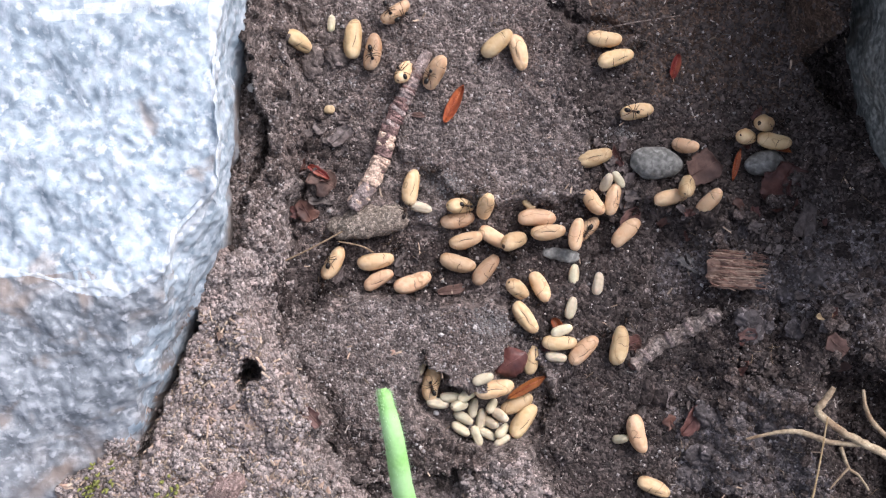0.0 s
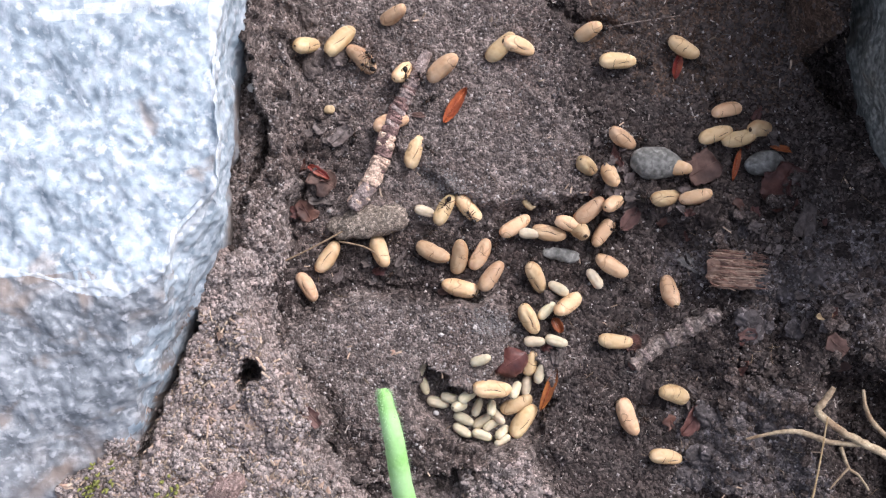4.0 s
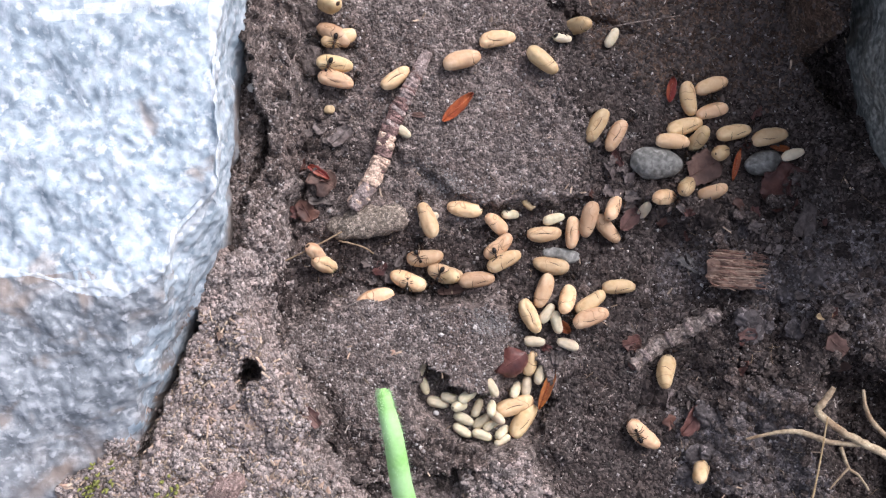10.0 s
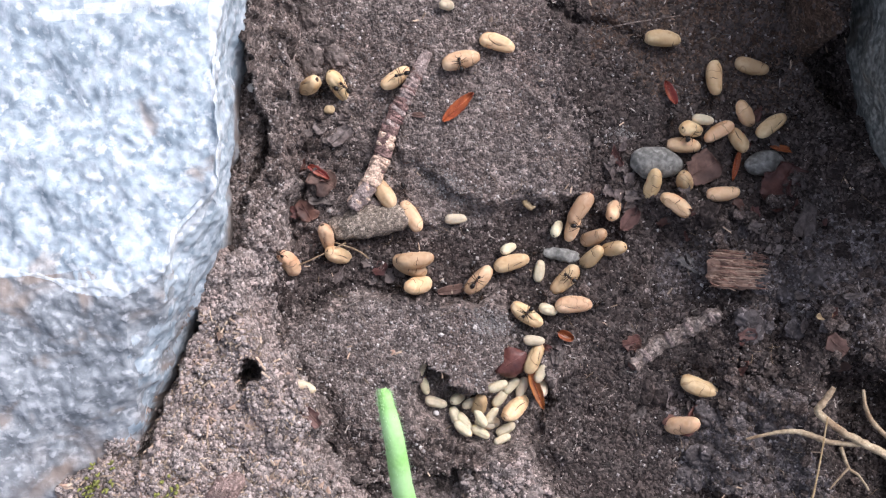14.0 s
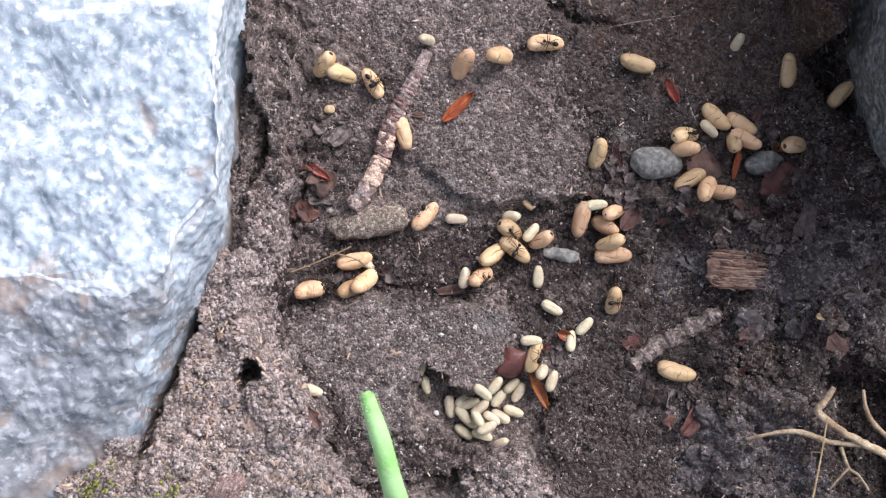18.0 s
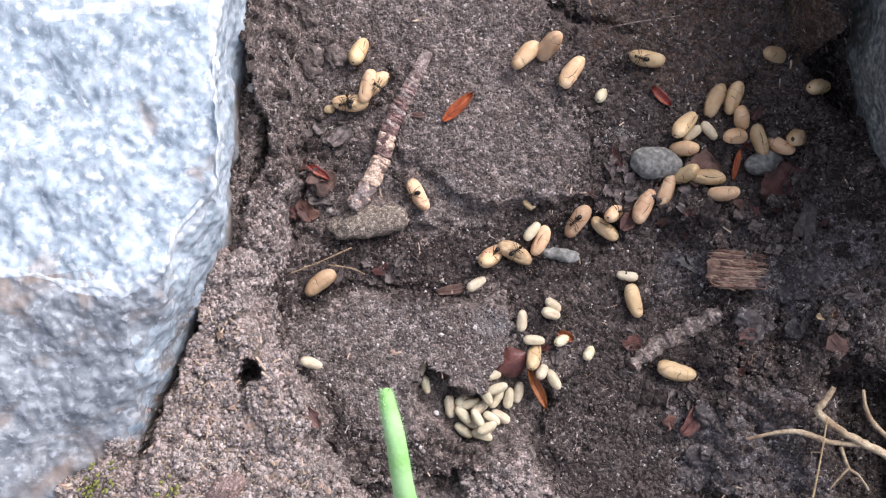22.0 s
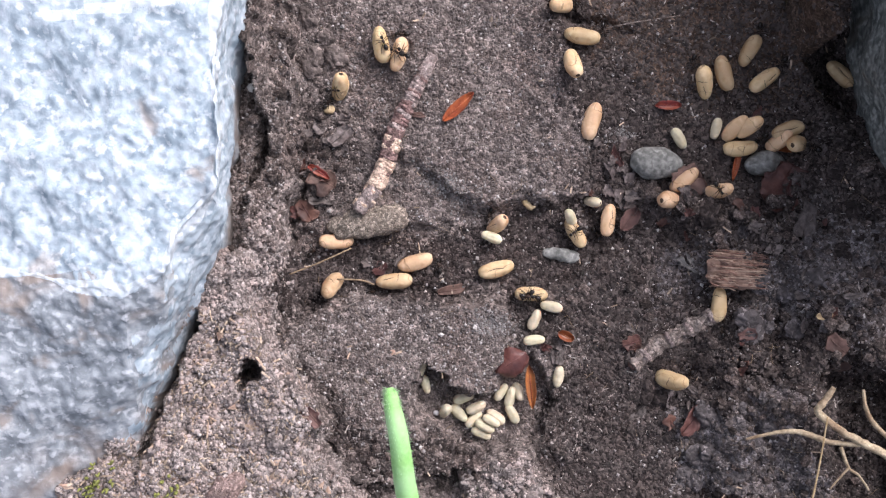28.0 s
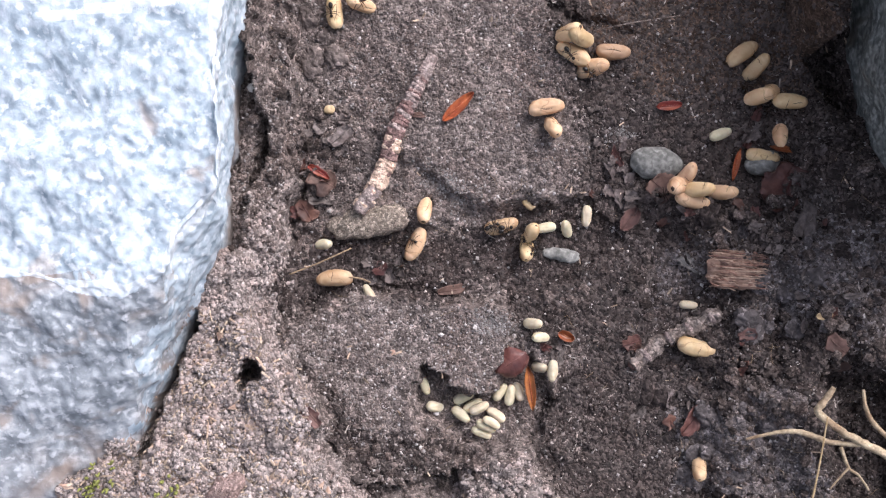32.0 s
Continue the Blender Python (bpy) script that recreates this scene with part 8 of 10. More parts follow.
    walk(small_cocoons[30], at((0, -24, -274, -87, 0, 20), (1.47, -24, -274, -87, 0, 20), (2, 83, -271, 45, 0, 20), (3, 83, -271, 45, 0, 20), (6, 64, -117, 26, -51, -10), (7, 103, -293, 7, 0, -60), (10, 103, -293, 7, 0, -60), (11, 103, -289, 10, 0, -60), (12, 105, -279, 16, -55, -60), (13, 115, -285, 13, -45, 10), (14, 115, -290, 12, 0, 20), (17, 109, -289, 13, 0, 50), (21, 109, -289, 13, 0, 50), (22, 115, -295, 11, 0, 20), (24, 156, -361, -28, 0, 45), (25, 151, -355, -24, 0, 120), (28, 149, -354, -23, 0, 120), (29, 153, -361, -25, -55, 150), (31, 109, -380, -3, -45, 230), (31.86, -24, -274, -87, 0, 230), (32, -24, -274, -87, 0, 230)))
    walk(small_cocoons[31], at((0, -24, -274, -87, 0, 60), (1.12, -24, -274, -87, 0, 60), (2, 152, -297, 16, 43, 60), (3, 152, -297, 16, 43, 60), (6, 156, -303, -26, 43, 60), (11, 156, -303, -26, 43, 60), (13, 147, -290, -26, 0, 40), (14, 147, -294, -26, 0, 40), (17, 147, -294, -23, 0, 40), (18, 186, -193, 15, 0, 0), (19, 186, -193, 15, 0, 0), (20, 192, -192, 17, 0, 0), (21, 192, -192, 17, 0, -5), (22, 192, -192, 17, 0, -5), (24, 207, -186, 14, 0, 5), (25.19, -24, -274, -87, 0, 5), (32, -24, -274, -87, 0, 5)))
    walk(small_cocoons[32], at((0, -24, -274, -87, 0, 0), (1.65, -24, -274, -87, 0, 0), (3, -238, -90, -7, 0, 0), (4.35, -24, -274, -87, 0, 0), (32, -24, -274, -87, 0, 0)))
    walk(small_cocoons[33], at((0, -52, 606, 25, 0, 50), (5.58, -52, 606, 25, 0, 50), (7, -52, 317, 39, 0, 50), (10, -85, 246, 37, 0, -34), (12, -50, 73, 8, 0, -10), (13.65, -24, -274, -87, 0, -10), (32, -24, -274, -87, 0, -10)))
    walk(small_cocoons[34], at((0, 635, 174, -53, 0, 0), (6.24, 635, 174, -53, 0, 0), (7, 747, 148, 69, -49, 0), (8, 754, 147, 68, 0, 0), (9, 760, 139, 71, 0, 0), (12, 610, 355, 22, -49, 84), (13, 651, 337, 13, 0, 75), (13.85, 635, 174, -53, 0, 75), (32, 635, 174, -53, 0, 75)))
    walk(small_cocoons[35], at((0, 246, 595, 59, 0, -10), (9.19, 251, 608, 17, 0, -10), (10, 249, 440, 36, 0, -10), (11, 170, 327, 28, 0, 45), (12.38, 169, 601, 39, 0, 45), (32, 169, 601, 39, 0, 45)))
    walk(small_cocoons[36], at((0, 356, 608, 16, 0, 60), (9.19, 356, 608, 16, 0, 60), (10, 356, 445, 16, 0, 60), (11, 563, 379, 21, -53, 80), (12, 571, 351, 22, 0, 55), (13, 541, 270, 24, 0, -5), (14, 543, 270, 33, 0, -8), (18, 558, 252, 25, 0, -45), (19, 556, 251, 33, 0, -45), (20, 556, 246, 40, 0, -50), (22, 558, 248, 26, 0, -50), (23, 558, 248, 28, -40, -50), (23.5, 635, 174, -52, 0, -50), (32, 635, 174, -52, 0, -50)))
    walk(small_cocoons[37], at((0, -24, -274, -87, 0, 0), (8.16, -24, -274, -87, 0, 0), (10, 144, 74, -12, 39, 0), (11, 164, -5, -2, 39, -60), (12, 142, 0, -2, 39, 24), (13, 230, -17, -7, 51, 55), (14, 139, 1, -2, 45, 25), (17, 272, -88, 16, 39, 70), (19, 264, -256, 8, 0, 85), (21, 251, -189, 14, 0, 10), (22, 251, -192, 17, 45, 20), (25, 193, -195, 14, 0, -5), (28, 192, -192, 15, 0, 5), (29, 198, -190, 14, 0, 5), (30, 204, -181, 17, 45, -5), (31, 204, -186, 14, 0, 0), (32, 206, -186, 16, 39, -5)))
    walk(small_cocoons[38], at((0, 124, 600, 44, 0, 75), (9.82, 124, 600, 44, 0, 75), (11, 126, 368, 28, -55, 75), (12, 44, 419, 54, 0, 159), (13, 24, 442, 37, -53, 140), (14, 7, 509, 36, -55, 195), (17, 64, 386, 37, 0, 165), (18, -34, 435, 46, -53, 180), (19, -42, 345, 42, 0, 135), (20.28, -43, 606, 24, 0, 135), (32, -42, 599, 47, 0, 135)))
    walk(small_cocoons[39], at((0, 636, 174, -55, 0, 60), (12.45, 636, 174, -55, 0, 60), (13, 644, 275, 17, 0, 60), (13.55, 636, 174, -55, 0, 60), (32, 636, 174, -55, 0, 60)))
    walk(small_cocoons[40], at((0, -24, -274, -87, 0, -20), (12.67, -24, -274, -87, 0, -20), (14, -282, -282, 76, 0, -20), (17, -268, -289, 75, 0, -15), (20, -268, -289, 75, 0, -15), (21, -268, -293, 77, 0, -15), (24, -275, -65, -2, 0, -20), (25.57, -24, -274, -87, 0, -20), (32, -24, -274, -87, 0, -20)))
    walk(small_cocoons[41], at((0, -24, -274, -87, 0, 45), (15.34, -24, -274, -87, 0, 45), (17, 299, -163, 12, 0, 45), (20, 299, -163, 12, 0, 45), (22, 309, -220, 6, 55, 45), (25, 324, -223, 6, 0, 25), (26.72, -24, -274, -87, 0, 25), (32, -24, -274, -87, 0, 25)))
    walk(small_cocoons[42], at((0, -24, -274, -87, 0, -40), (15.8, -24, -274, -87, 0, -40), (17, -121, -40, -5, 0, -40), (20, -180, -27, -9, 0, 8), (21.39, -24, -274, -87, 0, 8), (32, -24, -274, -87, 0, 8)))
    walk(small_cocoons[43], at((0, -24, -274, -87, 0, -40), (16.43, -24, -274, -87, 0, -40), (17, 83, -298, 45, 0, -40), (19, 83, -298, 45, 0, -40), (20, 96, -301, 26, 0, -100), (21, 93, -295, 42, 0, -100), (22, 90, -308, 17, 0, -60), (24, 79, -329, -1, 0, 10), (24.6, -24, -274, -87, 0, 10), (32, -24, -274, -87, 0, 10)))
    walk(small_cocoons[44], at((0, -24, -274, -87, 0, -20), (16.07, -24, -274, -87, 0, -20), (17, 151, -349, -24, 0, -20), (18, 151, -349, -24, 0, -20), (20, 141, -324, -24, 0, 60), (21, 141, -322, -23, 0, 60), (22, 141, -320, -23, 0, 80), (23, 138, -314, -23, 0, 80), (24, 135, -333, -27, 0, 130), (25, 147, -314, -20, 0, 80), (28, 145, -318, -25, 0, 75), (29, 144, -310, -21, 0, 80), (30, 144, -314, -23, 0, 80), (32, 144, -314, -23, 0, 80)))
    walk(small_cocoons[45], at((0, -24, -274, -87, 0, 70), (16.16, -24, -274, -87, 0, 70), (17, 140, -320, -19, 0, 70), (18, 147, -294, -23, 0, 40), (19, 147, -294, -26, 0, 40), (20, 147, -293, -20, 0, 40), (22, 105, -266, 16, 39, 5), (24, 141, -302, -25, 0, 60), (25, 125, -306, -26, 0, 60), (28, 125, -308, -26, 0, 55), (29, 123, -309, -27, 0, 60), (31, 123, -309, -27, 0, 60), (32, 123, -308, -26, 0, 55)))
    walk(small_cocoons[46], at((0, -24, -274, -87, 0, 0), (16.17, -24, -274, -87, 0, 0), (18, 145, 69, 6, -45, 0), (20, 190, 37, 1, 0, 50), (22, 189, 37, 4, 0, 50), (24, 299, 51, 25, 0, 95), (25, 298, 51, 26, 0, 95), (28, 269, 67, 15, -45, 120), (29, 262, 49, -6, 0, 95), (30, 258, 49, -8, 0, 88), (31, 266, 47, -7, 0, 40), (32, 263, 43, -6, -45, 110)))
    walk(small_cocoons[47], at((0, -24, -274, -87, 0, 50), (16.21, -24, -274, -87, 0, 50), (18, 187, 35, 2, 0, 50), (19, 182, 41, -6, 0, 0), (21, 190, 37, -1, 0, 50), (23, 188, 40, -7, 0, 50), (25, 177, 25, 2, 0, 75), (28, 103, 25, 4, 0, 159), (29, -49, 93, 9, 0, 160), (30, -67, 114, 17, 52, 160), (32, 218, 45, -5, 0, 190)))
    walk(small_cocoons[48], at((0, 614, 602, 35, 0, 70), (17.15, 622, 610, 11, 0, 70), (18, 620, 435, 19, -53, 70), (20, 481, 271, 18, -53, 150), (22, 524, 243, 21, 0, 220), (25, 542, 356, 17, 0, 255), (28, 573, 253, 22, 0, 255), (29, 573, 253, 22, 0, 260), (30, 574, 256, 23, -39, 255), (31, 585, 246, 23, 0, 225), (31.5, 635, 174, -53, 0, 225), (32, 635, 174, -53, 0, 225)))
    walk(small_cocoons[49], at((0, 635, 174, -52, 0, -70), (18.28, 635, 174, -52, 0, -70), (20, 383, -91, 12, 0, -70), (21, 413, -110, 12, 0, -150), (24, 320, 94, 8, 0, -205), (25, 320, 94, 8, 0, -205), (28, 317, 100, 4, 51, -195), (29, 320, 94, 8, 0, -210), (31, 290, 17, -6, 0, -175), (32, 305, 70, -1, 0, -95)))
    walk(small_cocoons[50], at((0, -144, 607, 19, 0, -30), (23.5, -144, 607, 19, 0, -30), (24, -144, 515, 17, 0, -30), (25, -123, 351, 27, 0, -30), (26.26, -124, 607, 19, 0, -30), (32, -123, 606, 25, 0, -30)))
    walk(small_cocoons[51], at((0, 635, 174, -52, 0, -60), (27.34, 635, 174, -52, 0, -60), (28, 497, 233, 17, 0, -60), (29, 497, 233, 17, 0, -70), (30, 527, 239, 23, 46, -60), (32, 582, 241, 25, 0, 20)))
    walk(small_cocoons[52], at((0, -24, -274, -87, 0, -10), (27.89, -24, -274, -87, 0, -10), (29, -127, -63, -4, 0, -10), (31, -219, 13, -10, 0, 20), (32, -254, 10, -8, -40, 5)))
    walk(small_cocoons[53], at((0, 636, 174, -54, 0, 75), (28.07, 636, 174, -54, 0, 75), (29, 742, 301, 24, 0, 75), (29.93, 636, 174, -54, 0, 75), (32, 636, 174, -54, 0, 75)))
    walk(small_cocoons[54], at((0, 636, 174, -54, 0, -5), (30.51, 636, 174, -54, 0, -5), (32, 519, -118, 9, 0, -5)))
    walk(ants[0], at((0, -18, -49, 0, 0, 206), (1, -81, -8, -10, 0, 291), (2, -118, -43, -4, 0, 355), (3, -41, -80, -10, 0, 270), (6, 17, -341, -21, 0, 355), (7, -155, -207, 54, 0, 378), (8, -100, -165, 46, 0, 293), (11, -94, -75, -8, 0, 208), (12, -85, -47, -7, 0, 205), (13, -144, 38, -5, 0, 290), (14, -338, -9, 64, 0, 320), (17, -328, -52, 37, 0, 405), (18, -251, -83, 1, 0, 490), (19, -278, -39, -5, 0, 405), (21, -226, -29, -9, 0, 490), (22.69, 19, -312, -90, 0, 499), (32, -4, -328, -87, 0, 471)))
    walk(ants[1], at((0, 145, -9, -5, 0, 136), (1, 84, 50, -7, 0, 51), (2, 126, 47, -8, 0, 136), (3, 119, 25, -7, 0, 51), (6, 107, 1, -5, 0, 68), (7, 187, 69, -4, 0, -17), (8, 142, 51, -11, 0, 12), (9, 132, 12, -8, 0, 86), (10, 91, 88, 6, 0, 1), (12, 0, 78, 6, 0, -84), (13, -72, 69, 5, 0, 1), (14, -81, 121, 16, 0, -75), (17, -77, 89, 28, 0, -134), (19, -8, 67, 5, 0, -49), (20, -76, 136, 20, 0, -56), (21, -69, 147, 21, 0, -66), (22, -91, 144, 17, 0, -37), (23, -91, 194, 22, 0, -58), (24, -34, 122, 11, 0, -143), (25, -53, 91, 10, 0, -228), (28, -275, -3, -9, 0, -313), (29, -199, 16, -8, 0, -228), (30.72, 24, -245, -18, 0, -157), (32, 25, -248, -18, 0, -160)))
    walk(ants[2], at((0, 197, -189, 14, 0, 350), (1, 266, -250, 9, 0, 435), (3, 373, -229, 18, 0, 520), (6, 382, -24, 15, 0, 605), (7, 389, -89, 12, 0, 520), (8, 340, -41, 16, 0, 605), (10, 269, -147, 15, 0, 690), (11, 252, -116, 16, 0, 755), (12, 256, -142, 16, 0, 769), (13, 318, -98, 17, 0, 854), (14, 284, -44, 0, 0, 769), (17, 368, -93, 14, 0, 684), (18, 363, -66, 14, 0, 624), (19, 430, -70, 10, 0, 581), (21, 435, -56, 7, 0, 536), (22, 383, -67, 14, 0, 621), (23, 487, -87, 9, 0, 553), (24, 507, -89, 10, 0, 569), (25, 560, -131, 26, 0, 504), (28, 582, -168, 35, 0, 457), (29, 569, -180, 39, 0, 442), (30, 609, -117, 40, 0, 527), (31, 556, 153, 27, 0, 612), (32, 571, 119, 46, 0, 533)))
    walk(ants[3], at((0, 488, 96, 51, 0, 424), (1, 560, 81, 59, 0, 509), (2, 464, 109, 30, 0, 424), (3, 420, 112, 39, 0, 354), (6, 431, 86, 20, 0, 388), (7, 479, 77, 53, 0, 465), (8, 449, 131, 24, 0, 380), (9, 557, 136, 30, 0, 465), (10, 488, 98, 49, 0, 422), (11, 454, 154, 21, 0, 352), (12, 516, 109, 49, 0, 437), (13, 520, 88, 64, 0, 481), (14, 482, 166, 19, 0, 396), (17, 533, 177, 16, 0, 311), (18, 557, 181, 19, 0, 226), (19, 487, 110, 40, 0, 141), (20, 524, 110, 50, 0, 193), (21, 555, 57, 53, 0, 147), (22, 506, 135, 27, 0, 62), (23, 500, 132, 26, 0, 0), (24, 488, 64, 43, 0, 12), (25, 555, 81, 62, 0, -73), (28, 882, 347, 19, 0, -158), (29, 840, 413, -10, 0, -73), (30, 834, 471, 8, 0, -84), (30.9, 828, 645, 16, 0, -103), (32, 838, 643, 14, 0, -114)))
    walk(ants[4], at((0, 339, -183, 8, 0, 216), (1, 296, -153, 14, 0, 269), (2, 282, -233, 12, 0, 184), (3, 509, -83, 10, 0, 247), (6, 473, -106, 6, 0, 162), (7, 457, -188, 14, 0, 80), (9, 286, -169, 11, 0, 38), (10, 262, -142, 17, 0, -3), (11, 242, -124, 18, 0, -16), (12, 257, -88, 14, 0, -73), (14, 323, -119, 17, 0, -158), (17, 379, -124, 14, 0, -208), (18, 411, -7, 14, 0, -173), (19, 432, 29, 14, 0, -176), (20, 352, -22, 15, 0, -91), (22, 448, 134, 23, 0, -120), (24, 503, 86, 59, 0, -202), (25, 509, 113, 44, 0, -159), (28, 499, 86, 55, 0, -203), (29, 525, 91, 62, 0, -190), (30, 505, 115, 41, 0, -163), (31, 487, 141, 22, 0, -78), (32, 461, 114, 29, 0, 7)))
    walk(ants[5], at((0, -101, 1, -11, 0, 212), (1, -98, -15, -8, 0, 197), (2, -166, -32, -4, 0, 282), (3, -137, -41, -3, 0, 367), (6, -96, -76, -9, 0, 452), (7, -86, -67, -7, 0, 492), (8, -52, 19, -12, 0, 577), (9, -12, 38, -11, 0, 560), (10, -47, 108, 9, 0, 645), (11, -64, 134, 16, 0, 645), (12, -94, 152, 18, 0, 683), (13, -130, 147, 10, 0, 699), (14, -155, 165, 10, 0, 663), (17, 58, 398, 40, 0, 578), (19, 209, 416, 35, 0, 561), (20, 215, 408, 38, 0, 554), (21, 214, 408, 37, 0, 560), (23, 209, 456, 42, 0, 590), (25, 216, 464, 41, 0, 673), (28, 286, 523, 16, 0, 588), (30, 331, 424, 19, 0, 529), (32, 322, 404, 20, 0, 533)))
    walk(ants[6], at((0, 643, 230, 22, 0, 356), (1, 694, 219, 26, 0, 271), (2, 588, 243, 25, 0, 342), (3, 578, 237, 26, 0, 354), (6, 575, 226, 26, 0, 349), (8, 531, 233, 19, 0, 264), (9, 539, 226, 22, 0, 179), (10, 513, 201, 18, 0, 94), (11, 476, 221, 14, 0, 9), (12, 474, 207, 16, 0, 14), (13, 432, 88, 20, 0, 30), (14, 442, 181, 15, 0, -55), (17, 277, 223, 38, 0, -57), (18, 343, 242, 16, 0, -112), (19, 410, 243, 14, 0, -162), (21, 530, 135, 25, 0, -231), (22, 541, 176, 18, 0, -151), (23, 529, 188, 19, 0, -122), (24, 517, 128, 32, 0, -207), (25, 565, 131, 39, 0, -179), (28, 664, 232, 27, 0, -153), (29, 674, 225, 24, 0, -163), (30, 708, 214, 25, 0, -181), (31, 714, 178, 31, 0, -204), (32, 717, 186, 31, 0, -188)))
    walk(ants[7], at((0, 29, -263, -21, 0, 183), (2, -36, 177, 35, 0, 204), (3, -123, 181, 15, 0, 119), (6, -236, 397, 20, 0, 34), (7, -240, 397, 20, 0, -23), (8, -242, 392, 18, 0, -15), (9, -235, 406, 20, 0, -35), (10, -276, 365, 7, 0, -8), (11, -283, 336, 13, 0, 17), (12, -292, 333, 12, 0, 46), (13, -268, 384, 13, 0, -39), (14.29, -285, 660, 13, 0, -93), (32, -286, 660, 14, 0, -92)))
    walk(ants[8], at((0, 705, 266, 38, 0, 189), (1, 733, 270, 39, 0, 224), (2, 682, 215, 22, 0, 139), (3, 643, 262, 23, 0, 54), (6, 702, 237, 38, 0, 139), (7, 715, 235, 44, 0, 178), (8, 744, 248, 53, 0, 192), (9, 731, 251, 43, 0, 207), (10, 636, 226, 23, 0, 292), (11, 689, 249, 35, 0, 207), (12, 726, 324, 21, 0, 206), (13, 717, 380, 13, 0, 252), (14, 732, 408, 16, 0, 337), (17, 725, 221, 40, 0, 384), (18, 694, 210, 24, 0, 369), (19, 748, 236, 63, 0, 284), (20, 697, 216, 25, 0, 369), (21, 749, 227, 61, 0, 284), (22, 757, 241, 67, 0, 204), (23, 738, 202, 43, 0, 119), (25, 740, 204, 43, 0, 176), (28, 759, 207, 67, 0, 166), (29, 767, 237, 81, 0, 208), (30, 761, 240, 74, 0, 217), (31, 728, 192, 38, 0, 132), (31.76, 588, 142, -30, 0, 47), (32, 599, 128, -18, 0, 59)))
    walk(ants[9], at((0, 191, 36, -7, 0, 207), (1, 223, 6, -5, 0, 177), (2, 319, -6, -8, 0, 199), (3, 293, 57, 1, 0, 246), (6, 313, 20, -9, 0, 161), (8, 309, -84, 14, 0, 122), (9, 244, -14, -7, 0, 37), (10, 277, -58, -6, 0, 122), (11, 280, -82, 13, 0, 163), (12, 271, -48, -4, 0, 232), (13, 263, -50, -3, 0, 253), (14, 216, -97, 16, 0, 338), (17, 132, 45, -9, 0, 315), (18, 179, 18, -6, 0, 230), (20, 190, -45, -2, 0, 145), (22, 202, -17, -3, 0, 170), (24, 159, -4, -2, 0, 85), (25.66, -71, -288, -20, 0, 25), (32, -73, -282, -15, 0, 19)))
    walk(ants[10], at((0, -79, 81, 25, 0, 436), (1, -84, 84, 25, 0, 411), (2, -62, 77, 6, 0, 437), (3, -20, 163, 32, 0, 522), (6, -134, 487, 25, 0, 607), (8, -262, 466, 11, 0, 692), (10, -269, 449, 12, 0, 715), (12, -286, 391, 12, 0, 722), (14, -244, 348, 12, 0, 637), (17, -253, 422, 14, 0, 624), (18, -269, 352, 12, 0, 709), (19, -272, 399, 11, 0, 624), (22, -146, 304, 24, 0, 539), (23, -237, 296, 17, 0, 454), (24, -207, 281, 14, 0, 432), (25, -191, 288, 11, 0, 478), (28, -240, 310, 16, 0, 412), (29, -268, 337, 13, 0, 362), (32, -236, 549, 14, 0, 278)))
    walk(ants[11], at((0, 199, -99, 11, 0, 163), (1, 132, -66, 5, 0, 248), (2, 207, -29, -3, 0, 250), (3, 206, -28, -3, 0, 258), (6, 150, -23, 0, 0, 343), (8, 150, 0, -3, 0, 345), (9, 138, 14, -8, 0, 352), (10, 85, -49, -4, 0, 388), (11, 146, 7, -5, 0, 303), (12, 194, -43, -2, 0, 218), (14, 195, -9, -4, 0, 201), (17, 187, -44, -2, 0, 140), (18, 190, -39, -3, 0, 134), (19, 201, -34, -2, 0, 152), (21, 190, -45, -1, 0, 136), (23, 189, -40, -3, 0, 140), (24, 193, -23, -2, 0, 159), (25, 84, -138, 51, 0, 74), (28, -151, -91, -13, 0, 26), (29, -178, -30, -8, 0, -59), (30.39, 29, -252, -19, 0, -144), (32, 30, -267, -21, 0, -182)))
    walk(ants[12], at((0, 232, 580, 43, 0, 384), (6.31, 228, 600, 43, 0, 360), (7, 244, 466, 37, 0, 356), (8, 243, 468, 36, 0, 351), (10, 248, 449, 39, 0, 384), (11, 245, 457, 39, 0, 370), (12, 330, 466, 10, 0, 455), (14, 414, 448, 14, 0, 370), (17, 399, 424, 14, 0, 285), (18, 460, 384, 8, 0, 200), (19, 428, 393, 12, 0, 285), (20, 418, 366, 19, 0, 315), (21, 380, 421, 22, 0, 294), (22, 380, 394, 23, 0, 366), (23, 407, 457, 10, 0, 281), (24, 323, 437, 22, 0, 362), (25, 278, 426, 21, 0, 369), (28, 339, 458, 19, 0, 284), (29, 291, 434, 24, 0, 364), (30, 266, 445, 33, 0, 357), (31, 251, 443, 37, 0, 358), (32, 252, 459, 38, 0, 333)))
    walk(ants[13], at((0, -36, -226, 49, 0, 284), (1, -3, -139, 51, 0, 245), (2, 70, -99, -9, 0, 164), (3, 86, -102, 7, 0, 159), (6, -20, -85, -7, 0, 74), (7, -72, -67, -6, 0, 8), (8, -99, -83, -19, 0, 14), (9, -94, -28, -6, 0, -49), (10, -22, -74, 1, 0, -134), (12, 2, -74, -5, 0, -49), (13, -49, -89, -14, 0, -3), (14, -94, -79, -12, 0, 2), (17, -92, -82, -19, 0, 35), (18, -136, -41, -3, 0, -50), (20, -140, -87, -15, 0, 28), (21.05, -72, -286, -16, 0, 23), (32, -63, -306, -50, 0, 42)))
